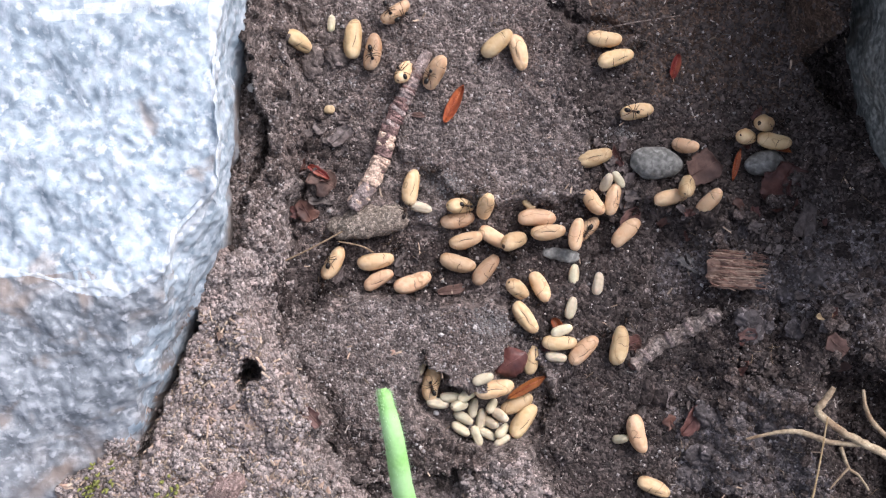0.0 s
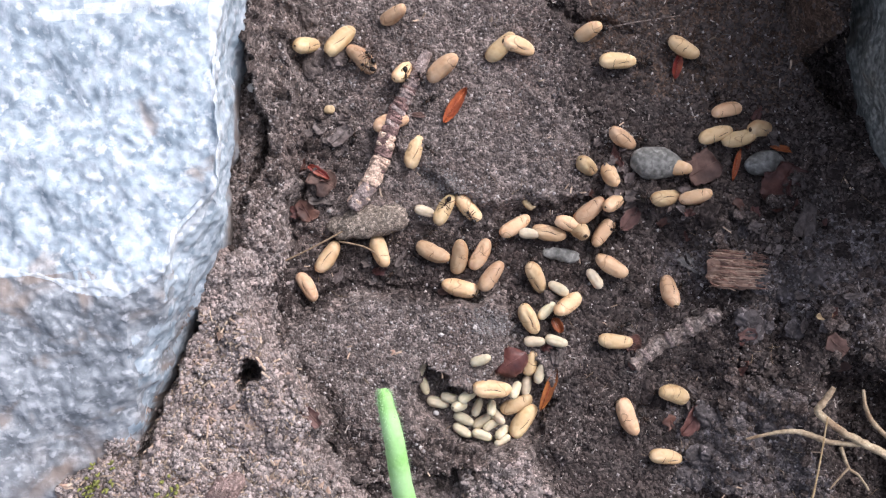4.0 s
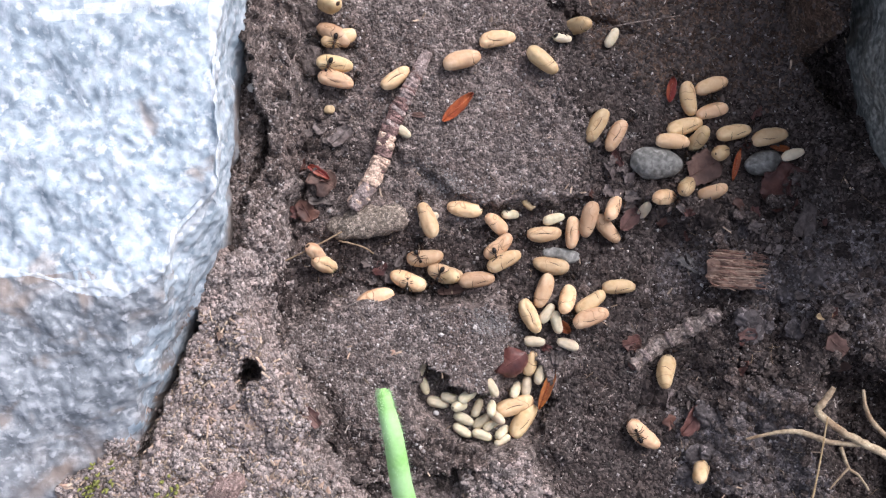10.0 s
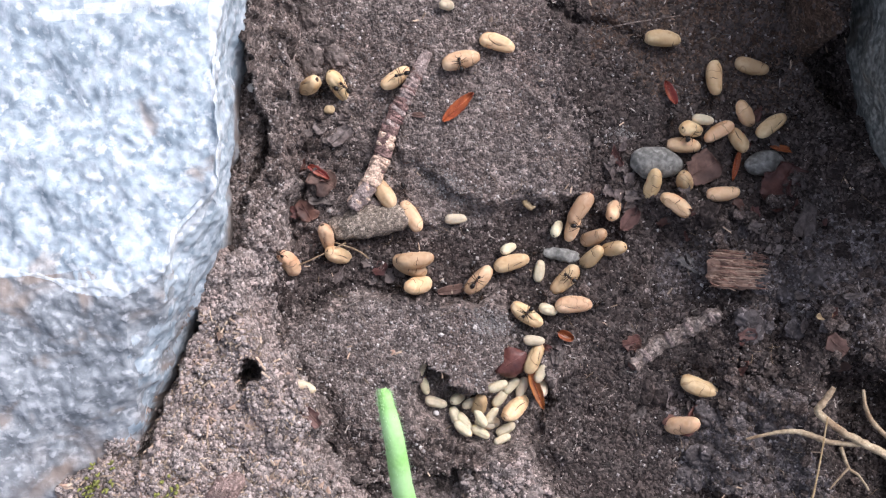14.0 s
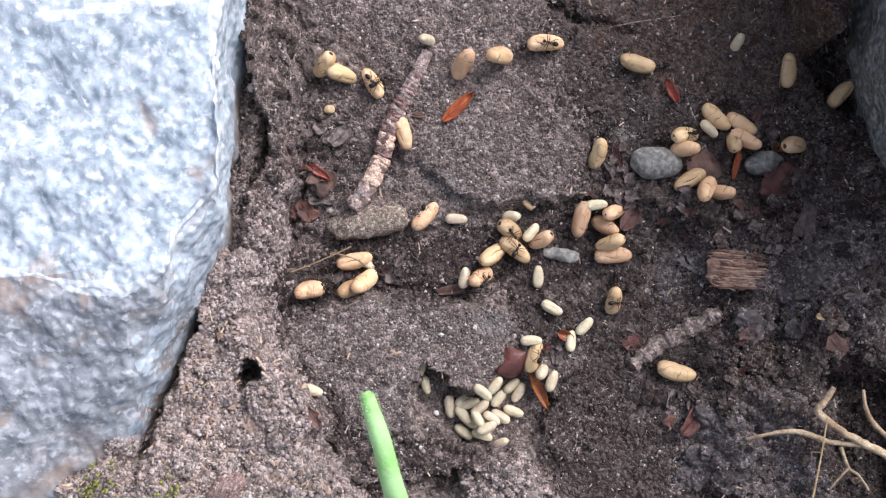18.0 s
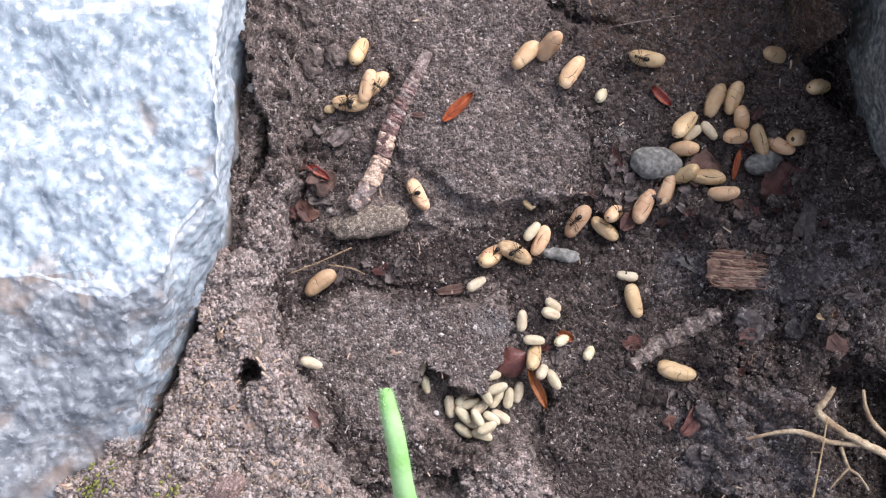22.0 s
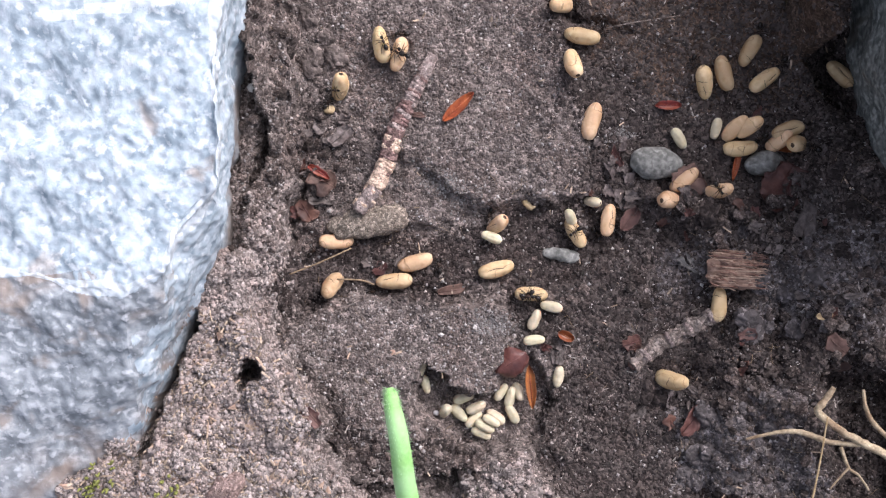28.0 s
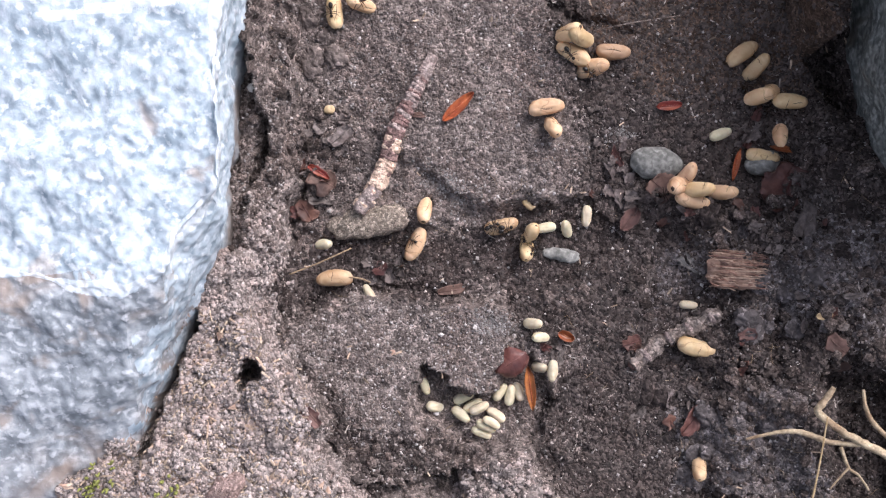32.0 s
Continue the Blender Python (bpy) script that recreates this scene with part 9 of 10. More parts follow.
    walk(ants[14], at((0, -255, -78, 0, 0, 425), (1, -265, -78, -1, 0, 422), (2, -273, -76, -1, 0, 418), (3, -231, 22, -6, 0, 333), (6, -159, -4, -8, 0, 248), (9, -185, 3, -7, 0, 314), (10, -218, -50, -5, 0, 229), (13, -221, -22, -12, 0, 311), (14, -256, -10, -8, 0, 354), (17, -229, -72, 0, 0, 439), (18, -239, -39, -6, 0, 376), (19, -234, -39, -6, 0, 420), (20, -316, -19, -2, 0, 432), (21, -257, 9, -9, 0, 517), (22.91, 28, -251, -19, 0, 556), (32, 29, -275, -21, 0, 529)))
    walk(ants[15], at((0, 386, -151, 13, 0, 255), (1, 443, -165, 12, 0, 170), (2, 397, -227, 20, 0, 205), (3, 443, -281, 18, 0, 290), (6, 430, -312, 17, 0, 375), (7, 419, -273, 20, 0, 433), (8, 441, -272, 19, 0, 462), (9, 453, -278, 20, 0, 470), (10, 487, -214, 20, 0, 555), (11, 526, -282, 29, 0, 470), (12, 533, -281, 26, 0, 489), (13, 562, -282, 53, 0, 551), (14, 498, -259, 22, 0, 636), (17, 439, -239, 19, 0, 699), (18, 438, -246, 18, 0, 707), (19, 438, -242, 19, 0, 705), (20, 441, -235, 18, 0, 697), (21, 445, -228, 16, 0, 688), (22, 437, -247, 18, 0, 709), (23, 434, -257, 19, 0, 721), (24, 445, -225, 15, 0, 683), (25, 443, -235, 19, 0, 697), (28, 518, -271, 25, 0, 612), (29, 537, -299, 41, 0, 555), (30, 537, -189, 27, 0, 470), (31, 507, -232, 25, 0, 406), (32, 484, -205, 17, 0, 357)))
    walk(ants[16], at((0, 292, 425, 25, 0, 379), (1, 400, 461, 4, 0, 464), (2, 440, 452, 16, 0, 549), (3, 490, 402, 10, 0, 497), (6, 591, 380, 20, 0, 512), (7, 521, 342, 19, 0, 427), (8, 570, 287, 22, 0, 487), (9, 503, 348, 19, 0, 402), (10, 499, 361, 18, 0, 317), (11, 541, 368, 18, 0, 237), (12, 583, 398, 20, 0, 220), (13, 546, 351, 18, 0, 305), (14, 560, 313, 17, 0, 390), (17, 613, 261, 23, 0, 475), (18, 606, 241, 26, 0, 494), (19, 595, 229, 29, 0, 478), (20, 559, 237, 25, 0, 436), (21, 595, 281, 20, 0, 521), (22, 643, 356, 12, 0, 590), (23, 600, 438, 16, 0, 659), (24, 684, 379, 10, 0, 574), (25.07, 684, 595, 12, 0, 523), (32, 684, 616, 17, 0, 549)))
    walk(ants[17], at((0, 412, 427, 12, 0, 207), (1, 405, 437, 14, 0, 214), (2, 419, 381, 15, 0, 162), (3, 420, 393, 14, 0, 175), (6, 440, 369, 17, 0, 171), (7, 451, 351, 19, 0, 170), (8, 450, 352, 19, 0, 189), (10, 546, 286, 21, 0, 217), (11, 552, 255, 24, 0, 184), (12, 542, 240, 25, 0, 163), (13, 543, 256, 23, 0, 185), (14, 481, 263, 18, 0, 270), (17, 467, 227, 14, 0, 355), (18, 465, 233, 15, 0, 368), (19, 467, 227, 14, 0, 386), (20, 501, 233, 18, 0, 471), (21, 519, 291, 21, 0, 556), (23, 557, 279, 23, 0, 568), (24, 533, 217, 23, 0, 483), (25, 581, 270, 22, 0, 538), (28, 529, 392, 10, 0, 623), (29, 559, 402, 18, 0, 563), (30, 553, 384, 16, 0, 497), (31, 593, 348, 19, 0, 467), (32, 651, 123, -34, 0, 474)))
    walk(ants[18], at((0, 227, 590, 44, 0, 372), (0.26, 228, 614, 41, 0, 344), (1, 313, 469, 2, 0, 259), (2, 324, 480, -1, 0, 188), (3, 316, 455, 22, 0, 159), (6, 363, 484, 15, 0, 244), (7, 342, 401, 23, 0, 159), (8, 469, 417, 11, 0, 171), (9, 599, 391, 19, 0, 185), (11, 523, 282, 21, 0, 100), (12, 620, 298, 13, 0, 185), (13, 607, 331, 17, 0, 229), (14, 655, 247, 25, 0, 144), (17, 603, 257, 24, 0, 59), (18, 604, 305, 17, 0, -26), (19, 597, 290, 18, 0, -39), (20, 626, 306, 15, 0, -67), (21, 603, 304, 17, 0, -57), (22, 600, 296, 18, 0, -37), (23, 603, 301, 17, 0, -51), (24, 634, 230, 25, 0, 34), (25, 647, 215, 20, 0, 101), (28, 626, 225, 24, 0, 64), (29, 602, 272, 19, 0, -17), (31, 655, 282, 20, 0, 68), (32, 697, 315, 20, 0, 153)))
    walk(ants[19], at((0, 688, 593, 14, 0, 161), (10.96, 682, 581, 17, 0, 148), (12, 599, 430, 16, 0, 233), (13, 655, 428, 14, 0, 192), (14, 699, 377, 13, 0, 171), (17, 666, 355, 14, 0, 86), (18, 716, 327, 21, 0, 79), (19, 733, 375, 20, 0, 164), (20, 603, 390, 19, 0, 249), (21, 734, 418, 17, 0, 175), (22, 738, 418, 17, 0, 192), (23, 647, 413, 11, 0, 277), (25, 607, 371, 20, 0, 358), (28, 669, 458, 15, 0, 273), (29, 764, 432, -4, 0, 188), (30, 668, 384, 11, 0, 103), (32, 640, 345, 14, 0, 62)))
    walk(ants[20], at((0, 80, 87, 1, 0, 175), (1, 3, 91, 6, 0, 90), (2, -72, 96, 22, 0, 5), (3, -52, 61, 7, 0, 45), (6, 30, 24, -5, 0, 37), (8, 84, -31, -3, 0, 122), (9, 0, -93, -12, 0, 159), (11, -2, -13, -6, 0, 74), (13, -70, 83, 18, 0, -11), (14.65, -74, -272, -15, 0, 9), (32, -69, -294, -41, 0, 29)))
    walk(ants[21], at((0, 600, 231, 28, 0, 366), (1, 510, 204, 19, 0, 396), (2, 513, 226, 21, 0, 338), (3, 601, 215, 26, 0, 253), (6, 656, 255, 24, 0, 183), (7, 642, 245, 28, 0, 173), (8, 652, 255, 24, 0, 189), (9, 652, 251, 25, 0, 189), (10, 650, 267, 22, 0, 209), (11, 666, 208, 22, 0, 153), (12, 691, 208, 23, 0, 153), (13, 706, 211, 23, 0, 164), (14, 731, 273, 38, 0, 198), (17, 743, 317, 21, 0, 249), (18, 880, 352, 18, 0, 212), (19, 836, 330, -30, 0, 297), (20, 858, 347, 17, 0, 237), (21, 831, 333, -38, 0, 322), (24, 722, 316, 22, 0, 237), (25, 699, 378, 13, 0, 252), (28, 712, 391, 15, 0, 224), (29, 751, 398, 18, 0, 219), (30, 740, 282, 35, 0, 134), (32, 685, 295, 24, 0, 49)))
    walk(ants[22], at((0, 606, 217, -43, 0, 301), (1, 331, 159, 14, 0, 328), (2, 404, 242, 13, 0, 243), (3, 416, 246, 15, 0, 199), (6, 408, 194, 15, 0, 121), (9, 421, 289, 18, 0, 206), (10, 397, 272, 16, 0, 225), (11, 489, 319, 20, 0, 236), (13, 573, 296, 19, 0, 151), (13.83, 596, 130, -20, 0, 66), (32, 606, 123, -15, 0, 70)))
    walk(ants[23], at((0, 405, 82, 12, 0, 249), (1, 329, 53, -2, 0, 334), (2, 329, -40, 15, 0, 419), (3, 335, 8, -9, 0, 334), (6, 293, -15, -5, 0, 334), (7, 336, -67, 14, 0, 419), (8, 244, -100, 16, 0, 376), (9, 183, -86, 0, 0, 383), (10, 185, -129, 17, 0, 417), (11, 94, -99, 5, 0, 355), (12, 64, -133, 55, 0, 412), (14, 46, -104, -9, 0, 412), (17, 45, -96, -12, 0, 402), (18, 55, -92, -5, 0, 414), (19, 76, -60, 0, 0, 499), (22, 143, -7, -5, 0, 548), (24, 84, -44, -4, 0, 463), (25, -13, -15, -7, 0, 378), (28, -10, -34, -4, 0, 463), (29, -16, -9, -8, 0, 548), (30, -11, -9, -9, 0, 576), (31, -81, -17, -9, 0, 661), (32, -88, -36, -7, 0, 746)))
    walk(ants[24], at((0, 89, 405, 27, 0, 33), (1, -25, 370, 70, 0, -8), (2, -19, 365, 71, 0, 77), (3, -14, 364, 71, 0, 125), (6, -139, 330, 22, 0, 58), (7, -129, 400, 25, 0, 143), (8, -203, 438, 41, 0, 74), (9, -201, 371, 9, 0, 159), (10, -239, 380, 44, 0, 244), (11, -226, 379, 44, 0, 308), (12, -209, 384, 44, 0, 393), (13, -320, 316, 62, 0, 478), (14, -267, 322, 9, 0, 563), (17, -277, 496, 39, 0, 478), (18, -135, 345, 53, 0, 393), (19, -167, 296, 47, 0, 478), (20, -177, 310, 49, 0, 506), (21, -127, 352, 25, 0, 514), (22, -197, 310, 45, 0, 464), (23, -183, 300, 46, 0, 444), (24, -98, 422, 29, 0, 359), (25, -106, 421, 58, 0, 444), (28, -227, 331, 38, 0, 359), (29, -268, 333, 9, 0, 444), (30, -150, 466, 48, 0, 363), (31, -155, 468, 18, 0, 291), (32, -172, 515, 45, 0, 376)))
    walk(ants[25], at((0, -148, 404, 50, 0, 284), (1, -95, 397, 31, 0, 199), (2, -145, 444, 23, 0, 184), (3, -217, 382, 11, 0, 220), (6, -126, 432, 56, 0, 239), (7, -173, 431, 42, 0, 324), (8, -226, 446, 41, 0, 239), (9, -176, 377, 42, 0, 324), (10, -185, 357, 14, 0, 248), (11, -239, 390, 44, 0, 218), (12, -280, 357, 36, 0, 135), (13, -278, 358, 4, 0, 50), (14, -232, 344, 38, 0, 135), (17, -231, 351, 8, 0, 220), (18, -207, 358, 12, 0, 230), (19, -162, 298, 48, 0, 145), (20, -132, 349, 53, 0, 230), (21, -134, 324, 51, 0, 231), (22, -133, 336, 54, 0, 146), (23, -89, 368, 36, 0, 231), (24, -87, 389, 34, 0, 303), (25, -145, 405, 23, 0, 388), (28, -123, 428, 58, 0, 473), (29, -71, 398, 36, 0, 558), (30, -130, 466, 52, 0, 473), (31, 22, 72, -5, 0, 449), (32, 110, 47, 19, 0, 533)))
    walk(ants[26], at((0, -83, 480, 59, 0, 34), (1, -107, 379, 61, 0, 119), (2, -152, 434, 50, 0, 55), (3, -154, 398, 48, 0, 140), (6, -151, 425, 19, 0, 55), (7, -186, 435, 40, 0, -30), (8, -216, 433, 41, 0, -11), (9, -235, 453, 38, 0, -96), (10, -226, 430, 41, 0, -104), (11, -222, 421, 11, 0, -189), (12, -252, 382, 39, 0, -104), (13, -224, 336, 40, 0, -90), (14, -87, 358, 66, 0, -166), (17, -98, 338, 57, 0, -81), (18, -146, 347, 51, 0, -44), (19, -206, 370, 40, 0, -67), (20, -191, 383, 40, 0, -144), (21, -193, 406, 40, 0, -229), (22, -205, 302, 41, 0, -163), (23, -173, 295, 45, 0, -78), (24, -194, 323, 45, 0, -22), (25, -94, 388, 33, 0, 63), (28, -127, 409, 24, 0, -22), (29, -119, 438, 56, 0, 43), (30, -168, 453, 14, 0, -42), (31, -145, 501, 45, 0, 0), (32, -233, 494, 39, 0, -85)))
    walk(ants[27], at((0, -58, 115, 9, 0, 232), (1, -50, 133, 10, 0, 317), (2, -94, 166, 17, 0, 232), (3, -76, 204, 65, 0, 273), (6, 64, 100, 49, 0, 358), (7, 34, -12, 21, 0, 273), (8, 77, -60, 26, 0, 188), (9, 145, -7, -9, 0, 204), (10, 112, -16, 20, 0, 289), (11, 128, -39, 27, 0, 347), (12, 146, -32, 28, 0, 336), (13, 208, -94, 38, 0, 421), (14, 264, -59, 31, 0, 506), (17, 220, 17, 21, 0, 504), (18, 156, 0, 23, 0, 419), (19, 153, -11, 26, 0, 504), (20, 120, -9, -9, 0, 419), (21, 69, 3, -8, 0, 504), (22, 105, -12, 20, 0, 589), (23, 140, -7, 21, 0, 509), (24, 115, -31, -7, 0, 481), (25, 89, -45, -9, 0, 424), (28, 178, -99, 46, 0, 352), (29, 64, -41, -6, 0, 437), (30, 144, 55, 13, 0, 417), (31, 294, 68, 28, 0, 336), (32, 196, 17, -10, 0, 421)))
    walk(ants[28], at((0, -29, 356, 70, 0, 67), (1, 0, 361, 70, 0, -18), (2, -64, 365, 65, 0, -103), (3, -75, 356, 63, 0, -92), (6, -112, 356, 60, 0, -82), (7, -182, 378, 41, 0, -126), (8, -200, 370, 39, 0, -41), (9, -201, 380, 41, 0, -126), (10, -252, 428, 10, 0, -41), (11, -219, 382, 45, 0, -8), (12, -206, 377, 42, 0, -58), (13, -296, 344, 54, 0, -32), (14, -258, 332, 7, 0, -87), (17, -181, 359, 44, 0, -95), (18, -242, 391, 14, 0, -31), (19, -295, 364, 8, 0, 54), (20, -144, 353, 21, 0, 139), (21, -164, 323, 49, 0, 224), (22, -107, 366, 32, 0, 298), (23, -126, 354, 55, 0, 260), (24, -97, 373, 35, 0, 181), (25, -62, 428, 71, 0, 266), (28, -89, 450, 28, 0, 181), (29, -211, 341, 42, 0, 266), (30, 91, 81, 21, 0, 255), (31, 172, 55, 20, 0, 170), (32, 184, 24, 21, 0, 133)))
    walk(ants[29], at((0, -113, 496, 52, 0, 298), (1, -88, 517, 24, 0, 213), (2, -115, 399, 59, 0, 162), (3, -45, 334, 36, 0, 247), (6, -133, 417, 22, 0, 297), (7, -264, 403, 9, 0, 258), (8, -233, 405, 46, 0, 178), (9, -202, 377, 40, 0, 263), (10, -197, 428, 8, 0, 178), (11, -192, 390, 10, 0, 132), (12, -225, 353, 8, 0, 95), (13, -116, 319, 26, 0, 148), (14, 35, 381, 68, 0, 104), (17, -10, 398, 40, 0, 79), (18, 218, 425, 63, 0, 164), (19, 214, 430, 63, 0, 79), (20, 159, 427, 53, 0, 164), (21, 390, 387, 46, 0, 79), (22, 410, 398, 42, 0, 164), (23, 297, 393, 49, 0, 141), (24, 256, 423, 61, 0, 77), (25, 352, 424, 14, 0, -8), (28, 280, 385, 49, 0, 77), (29, 281, 395, 20, 0, 162), (30, 326, 437, 17, 0, 116), (31, 334, 386, 49, 0, 31), (32, 262, 399, 67, 0, -54)))
    walk(ants[30], at((0, -87, 365, 66, 0, 127), (1, -10, 361, 70, 0, 42), (2, -164, 406, 16, 0, 115), (3, -156, 393, 48, 0, 167), (6, -178, 367, 45, 0, 82), (7, -194, 421, 38, 0, 21), (8, -201, 380, 40, 0, -64), (9, -208, 444, 43, 0, 21), (10, -193, 461, 12, 0, 106), (11, -211, 391, 45, 0, 191), (12, -279, 360, 35, 0, 227), (13, -297, 336, 53, 0, 142), (14, -205, 337, 45, 0, 137), (17, -245, 378, 43, 0, 52), (18, -122, 350, 26, 0, 84), (19, -123, 316, 24, 0, 169), (20, -240, 390, 15, 0, 248), (21, -191, 412, 39, 0, 163), (22, -178, 387, 12, 0, 248), (23, -88, 403, 63, 0, 163), (24, -54, 397, 70, 0, 139), (25, -82, 393, 66, 0, 54), (28, -83, 405, 66, 0, 139), (29, -222, 338, 40, 0, 152), (30, -165, 447, 44, 0, 124), (31, -178, 449, 41, 0, 88), (32, -28, 97, 3, 0, 70)))
    walk(ants[31], at((0, -241, -22, 19, 0, 85), (1, -253, -27, 19, 0, 162), (2, -188, -64, 23, 0, 77), (3, -222, -15, -18, 0, -8), (6, -208, -3, 17, 0, -79), (7, -75, -40, -11, 0, 6), (8, -42, -66, 24, 0, 91), (9, -51, -67, 22, 0, 165), (10, -75, -73, 14, 0, 86), (11, 2, -51, 22, 0, 107), (12, -58, 15, -15, 0, 44), (13, -98, -9, -13, 0, -41), (14, -52, -26, 19, 0, 44), (17, -101, -53, -11, 0, -31), (18, -183, -92, -5, 0, -116), (19, -165, 4, -12, 0, -182), (20, -283, 26, 18, 0, -267), (21, -282, 17, 19, 0, -201), (22, -66, 113, 42, 0, -166), (23, -191, 312, 45, 0, -251), (24, -181, 312, 48, 0, -166), (25, -94, 417, 61, 0, -142), (28, -97, 407, 63, 0, -206), (29, -97, 434, 58, 0, -121), (30, 316, 480, -4, 0, -206), (31, 346, 385, 49, 0, -121), (32, 306, 365, 46, 0, -36)))
    walk(ants[32], at((0, -20, 163, 29, 0, 187), (1, -54, 129, 37, 0, 168), (2, -16, 80, 34, 0, 172), (3, -15, 95, 35, 0, 257), (6, 55, 54, -12, 0, 172), (7, 32, -11, 22, 0, 257), (8, -16, -25, 22, 0, 172), (9, -48, 27, 13, 0, 194), (10, -45, 5, -12, 0, 279), (11, 55, -4, 24, 0, 194), (12, 72, -56, 24, 0, 279), (13, 46, -110, 11, 0, 364), (14, 63, -49, -6, 0, 279), (17, 109, -17, 21, 0, 311), (18, 76, -64, 26, 0, 396), (19, 81, -22, 24, 0, 315), (20, 171, -26, -4, 0, 400), (21, 273, 50, 24, 0, 485), (22, 367, 78, 36, 0, 550), (23, 345, 111, 8, 0, 539), (24, 325, 46, 22, 0, 601), (25, 351, 46, 26, 0, 521), (28, 370, 87, 5, 0, 510), (29, 351, 59, 36, 0, 595), (30, 358, 23, -10, 0, 607), (31, 276, 21, -12, 0, 692), (32, 189, -1, 23, 0, 777)))
    walk(ants[33], at((0, 302, 35, 21, 0, 233), (1, 332, 24, 19, 0, 297), (2, 290, 26, 21, 0, 311), (3, 380, 26, 1, 0, 226), (6, 311, 78, 27, 0, 141), (7, 308, 75, 24, 0, 199), (8, 287, 66, 27, 0, 191), (9, 261, 45, 19, 0, 276), (10, 177, 31, -9, 0, 361), (11, 225, 33, 22, 0, 276), (12, 203, 49, 20, 0, 196), (13, 206, 72, 23, 0, 281), (14, 287, 47, 27, 0, 354), (17, 198, 11, 20, 0, 330), (18, 147, 31, 22, 0, 307), (19, 81, -31, -6, 0, 231), (20, 96, -6, 22, 0, 316), (21, 115, -25, 22, 0, 310), (22, 155, -2, 23, 0, 395), (23, 107, -24, 23, 0, 310), (24, 161, 23, -9, 0, 395), (25, 91, -20, 24, 0, 480), (28, 185, -97, 43, 0, 517), (29, 189, -25, -5, 0, 563), (30, 177, -19, -6, 0, 648), (31, 183, 9, 20, 0, 706), (32, 199, 4, -9, 0, 791)))
    walk(ants[34], at((0, 56, 12, -8, 0, 85), (1, 28, 42, -14, 0, 170), (2, 77, 63, 21, 0, 187), (3, 61, 70, 14, 0, 102), (6, 56, 39, 20, 0, 187), (7, 51, -33, -7, 0, 134), (8, -30, -43, -5, 0, 49), (9, 45, -61, -8, 0, -33), (10, -8, -55, 26, 0, -118), (11, 85, 19, -10, 0, -33), (12, 49, -37, -5, 0, 52), (13, -5, -93, 16, 0, -32), (14, 70, -67, 25, 0, 53), (17, 119, -20, -8, 0, 0), (18, 143, -25, -4, 0, 29), (19, 217, -13, -10, 0, 77), (20, 339, 98, 11, 0, 26), (21, 336, 18, 19, 0, -9), (22, 341, 35, -9, 0, 28), (23, 360, 81, 35, 0, -57), (24, 324, 47, 22, 0, -139), (25, 352, 47, 28, 0, -224), (28, 276, 35, 22, 0, -144), (29, 148, 48, -13, 0, -120), (30, 192, 5, -9, 0, -49), (31, 310, 67, 23, 0, -48), (32, 106, 49, 20, 0, 23)))
    walk(ants[35], at((0, 51, 91, 28, 0, -12), (1, 67, 18, 21, 0, -97), (2, 88, 20, 18, 0, -182), (3, 49, -4, -8, 0, -130), (6, 83, -17, -6, 0, -48), (7, 103, 13, -12, 0, -81), (8, 175, 3, -9, 0, -8), (9, 108, -3, 22, 0, 77), (10, 127, 90, 3, 0, 162), (11, 140, 3, -7, 0, 228), (12, 59, -57, 23, 0, 218), (13, 62, -59, 24, 0, 294), (14, 174, -134, 42, 0, 223), (17, 204, -230, 43, 0, 138), (18, 91, -66, 28, 0, 53), (19, 142, -12, 22, 0, 138), (20, 195, 11, 20, 0, 180), (21, 211, 7, 21, 0, 253), (22, 275, 57, 25, 0, 221), (23, 322, 50, 24, 0, 235), (24, 316, 90, -4, 0, 320), (25, 329, 38, 20, 0, 390), (28, 330, 31, -13, 0, 305), (29, 369, 60, 8, 0, 220), (30, 330, 39, -9, 0, 135), (31, 182, 22, 21, 0, 50), (32, 187, 41, -10, 0, -35)))
    walk(ants[36], at((0, 396, 286, 44, 0, -10), (1, 429, 237, 42, 0, -83), (2, 514, 234, 48, 0, -41), (3, 545, 318, 15, 0, -78), (6, 633, 284, 14, 0, -64), (7, 603, 242, 51, 0, -149), (8, 525, 200, 48, 0, -93), (9, 466, 226, 39, 0, -8), (10, 536, 215, 20, 0, 77), (11, 534, 208, 20, 0, -8), (12, 513, 222, 16, 0, 67), (13, 507, 221, 15, 0, 152), (14, 513, 240, 48, 0, 67), (17, 482, 241, 11, 0, 96), (18, 510, 241, 47, 0, 181), (19, 561, 278, 48, 0, 96), (20, 634, 270, 17, 0, 88), (21, 608, 261, 48, 0, 3), (22, 663, 263, 20, 0, 88), (23, 629, 209, 47, 0, 49), (24, 622, 150, 42, 0, -36), (25, 579, 106, 79, 0, -121), (28, 566, 122, 73, 0, -55), (29, 566, 124, 73, 0, 30), (30, 557, 116, 74, 0, 115), (31, 498, 125, 58, 0, 153), (32, 519, 117, 66, 0, 115)))
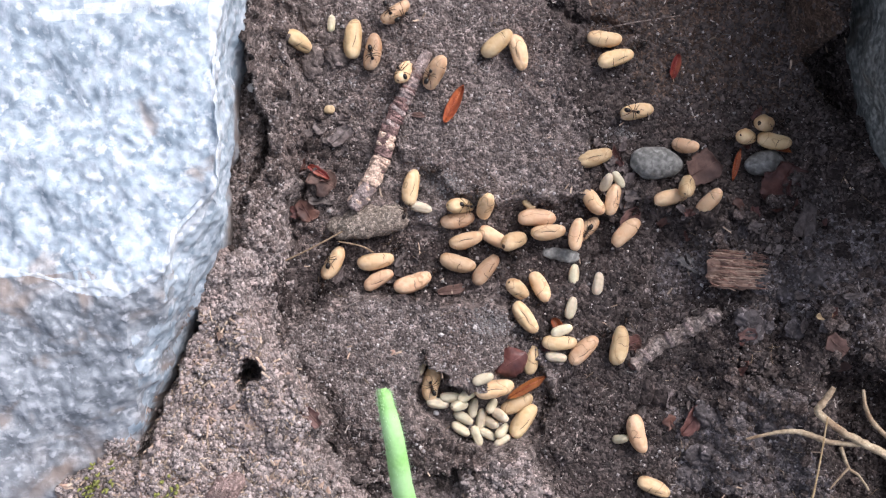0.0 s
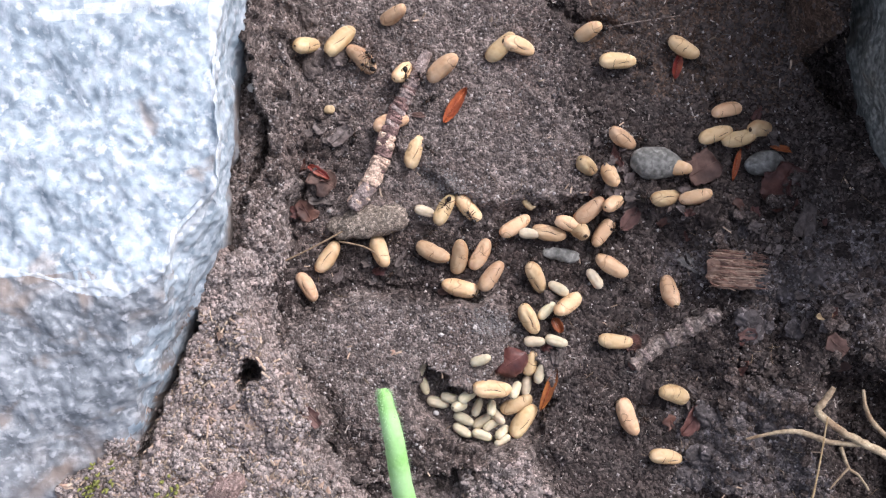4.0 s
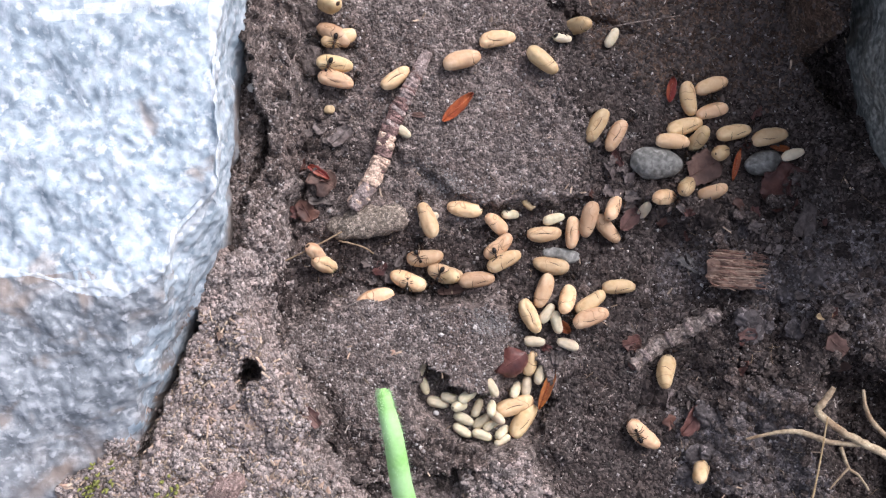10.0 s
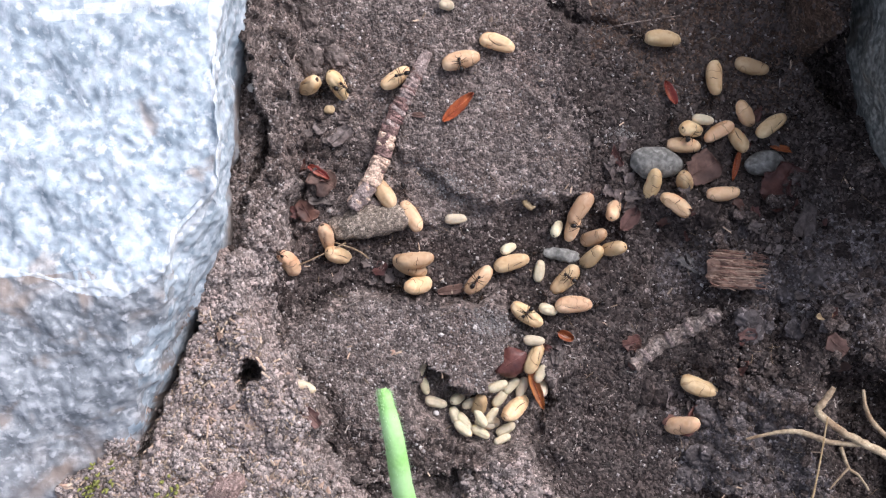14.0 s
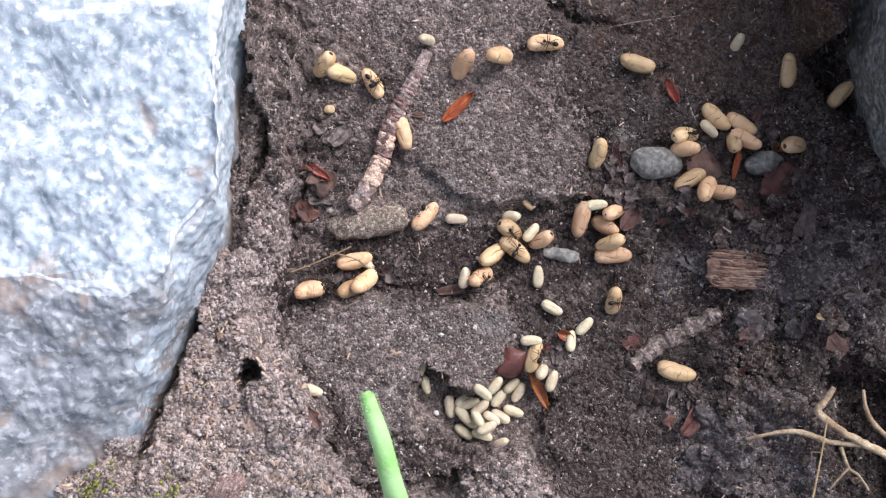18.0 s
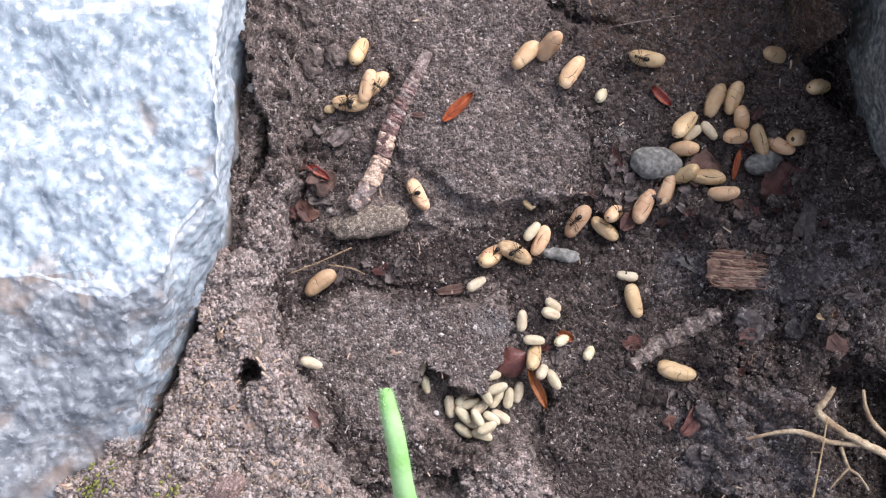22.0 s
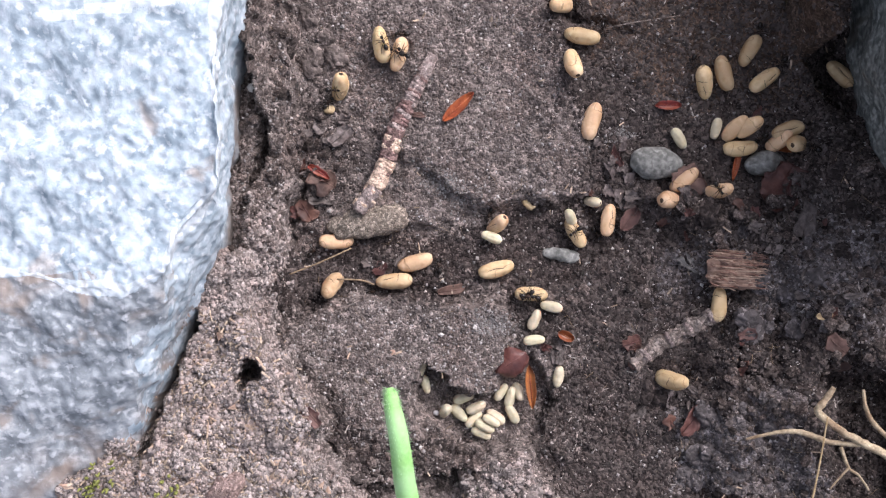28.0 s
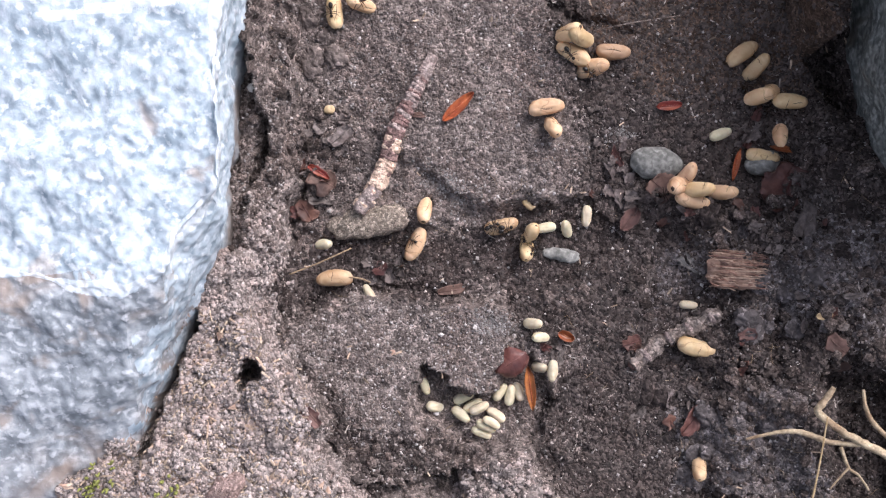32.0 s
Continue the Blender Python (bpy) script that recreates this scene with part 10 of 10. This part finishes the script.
    walk(ants[37], at((0, 72, 122, 29, 0, 89), (1, 50, 104, 34, 0, 121), (2, -3, 51, 18, 0, 196), (3, 53, 105, 7, 0, 241), (6, 85, 70, -11, 0, 230), (7, 62, -19, 20, 0, 238), (8, -11, -20, -10, 0, 183), (9, 20, -14, 20, 0, 268), (10, -51, -18, 18, 0, 296), (11, -9, -42, 25, 0, 381), (12, -2, -59, 23, 0, 466), (13, -11, -94, 16, 0, 381), (14, 82, -104, 1, 0, 430), (17, 151, -15, 27, 0, 492), (18, 136, -43, -4, 0, 407), (19, 47, -53, 25, 0, 322), (20, 103, -21, -7, 0, 237), (21, 112, -9, 21, 0, 152), (22, 197, 49, -10, 0, 207), (23, 217, 22, 21, 0, 292), (24, 147, -29, -2, 0, 377), (25, 103, -23, -6, 0, 300), (28, 173, -98, 45, 0, 215), (29, 89, -61, 27, 0, 226), (30, 2, -79, 17, 0, 141), (31, -34, -48, 29, 0, 56), (32, -66, 19, 14, 0, -29)))
    walk(ants[38], at((0, -23, -291, 13, 0, 109), (1, 114, -287, 37, 0, 31), (2, 166, -369, 1, 0, -54), (3, 121, -336, -30, 0, 31), (6, 60, -292, 74, 0, -54), (7, 137, -335, 1, 0, 11), (8, 174, -362, -30, 0, 47), (9, 142, -325, -1, 0, -38), (10, 128, -358, -29, 0, 40), (11, 137, -334, -30, 0, -7), (12, 158, -381, -31, 0, 19), (13, 203, -239, 32, 0, 104), (14, 181, -236, 6, 0, 74), (17, 202, -221, 40, 0, 159), (18, 204, -220, 41, 0, 74), (19, 180, 18, -10, 0, 14), (20, 150, 0, 22, 0, 62), (21, 146, 0, 23, 0, -23), (22, 242, 54, -6, 0, 62), (23, 136, -17, 26, 0, -23), (24, 132, -13, -5, 0, 59), (25, 120, -18, 23, 0, -26), (28, 98, 71, -9, 0, -111), (29, 124, 56, 16, 0, -196), (30, 129, 88, -2, 0, -281), (31, 157, 25, -8, 0, -366), (32, 171, 26, 22, 0, -451)))
    walk(ants[39], at((0, 408, -474, 13, 0, 360), (1, 474, -398, 15, 0, 445), (2, 377, -330, 10, 0, 360), (3, 406, -339, 11, 0, 302), (6, 433, -384, 45, 0, 387), (7, 429, -357, 48, 0, 409), (8, 527, -462, 57, 0, 406), (9, 522, -466, 53, 0, 491), (10, 405, -385, 43, 0, 475), (11, 172, -356, -1, 0, 503), (12, 197, -237, 24, 0, 588), (13, 144, -320, -32, 0, 503), (14, 154, -300, -30, 0, 580), (17, 198, -218, 37, 0, 639), (18, 363, -112, 42, 0, 724), (19, 324, 41, -9, 0, 673), (20, 335, 8, 19, 0, 758), (21, 347, 37, -9, 0, 713), (22, 365, 42, -8, 0, 675), (23, 340, 50, 25, 0, 760), (24, 369, 67, 7, 0, 839), (25, 343, 20, -11, 0, 924), (28, 284, 16, -10, 0, 862), (29, 343, 55, 28, 0, 777), (30, 353, 57, 37, 0, 742), (31, 290, 57, 28, 0, 827), (32, 135, 42, 18, 0, 742)))
    for ant in ants:
        for n, leg in enumerate(o for o in ant.children if o.name.startswith("leg")):
            swing = 14 if n % 2 else -14
            walk(leg, [(t, leg.matrix_basis.copy() @ pose(0, 0, 0, 0, 0, swing * (-1) ** k)) for k, t in enumerate(range(0, 33))])

    def on_soil(lift, *rows):
        return [(t, pose(x, y, ground_z(x, y) + lift, 0, 0, turn)) for t, x, y, turn in rows]

    walk(orange_scale, on_soil(0.0007, (0, 0.0022, 0.0301, 62), (3, 0.0022, 0.0301, 64), (5.5, 0.0030, 0.0295, 42), (32, 0.0031, 0.0296, 42)))
    walk(dark_scale, on_soil(0.0006, (0, 0.0491, 0.0385, 75), (6, 0.0496, 0.0386, 78), (7, 0.0494, 0.0380, 75), (8, 0.0486, 0.0370, 42), (9, 0.0490, 0.0332, -40), (10, 0.0480, 0.0336, -100), (12, 0.0473, 0.0321, -120),
                             (13, 0.0475, 0.0329, -70), (14, 0.0478, 0.0329, -65), (19, 0.0481, 0.0333, -62), (20.5, 0.0467, 0.0324, -50), (22, 0.0459, 0.0322, -45), (23, 0.0452, 0.0324, -75), (25, 0.0453, 0.0322, -75), (28, 0.0473, 0.0302, 0), (32, 0.0475, 0.0301, 5)))
    walk(pocket_scale, on_soil(0.0032, (0, 0.0178, -0.0294, 30), (1, 0.0225, -0.0299, 66), (9, 0.0225, -0.0299, 68), (12, 0.0205, -0.0287, 78), (14, 0.0198, -0.0295, 110), (17, 0.0204, -0.0297, 115), (22, 0.0201, -0.0295, 115), (24, 0.0192, -0.0282, 80), (28, 0.0187, -0.0292, 95), (32, 0.0186, -0.0295, 97)))
    walk(red_bud, on_soil(0.0006, (0, 0.0241, -0.0161, -60), (9, 0.0247, -0.0161, -60), (11, 0.0261, -0.0173, -25), (13, 0.0259, -0.0183, -25), (32, 0.0260, -0.0184, -25)))
    walk(brown_flake, on_soil(0.0016, (0, 0.0545, 0.0168, 30), (22, 0.0543, 0.0166, 30), (24, 0.0507, 0.0107, 40), (25, 0.0507, 0.0107, 45), (28, 0.0510, 0.0138, 20), (30, 0.0508, 0.0142, 10), (31, 0.0467, 0.0124, -30), (32, 0.0463, 0.0125, -35)))
    walk(straws[0], [(0, pose(0, 0, 0)), (9, pose(0, 0, 0)), (12, pose(-0.0004, -0.001, 0.0002)), (16, pose(0.0015, -0.0045, -0.0004, 0, 0, -4)), (32, pose(0.0015, -0.005, -0.0004, 0, 0, -4))])
    walk(straws[1], [(0, pose(0, 0, 0)), (8, pose(0.0003, 0, 0)), (13, pose(-0.0008, -0.003, 0, 0, 0, -8)), (24, pose(-0.002, -0.004, 0, 0, 0, 6)), (28, pose(-0.0002, -0.0045, 0, 0, 0, 9)), (32, pose(-0.001, -0.004, 0.0002, 0, 0, 9))])
    walk(twig, [(0, pose(0, 0, 0)), (25.5, pose(0, 0, 0)), (27.5, pose(0.0011, -0.0006, 0.0001)), (32, pose(0.0012, -0.0007, 0.0001))])
    sway = ((0, 0), (6, 0.2), (7, 1.2), (7.5, 2), (8, 0.5), (8.5, 0), (9, 1.8), (9.5, 0.2), (14.5, 0), (16.5, 2), (17, 1.2), (17.5, 4), (18, 4.3), (18.5, 2.6), (19, 4), (19.5, 6.2), (20, 4.3), (20.5, 1.5), (21, 1), (21.5, 2.8),
            (22, -0.5), (22.5, 2.2), (23, 1.2), (23.5, 2.7), (24, 4), (24.5, 3.7), (25, 1.2), (25.5, 3), (28, -1.6), (29, -1.6), (30, -1.7), (30.1, -84), (31, -85), (32, -85))
    walk(grass, [(t, pose(*GRASS_BASE, 0, 0, turn)) for t, turn in sway])


motions()
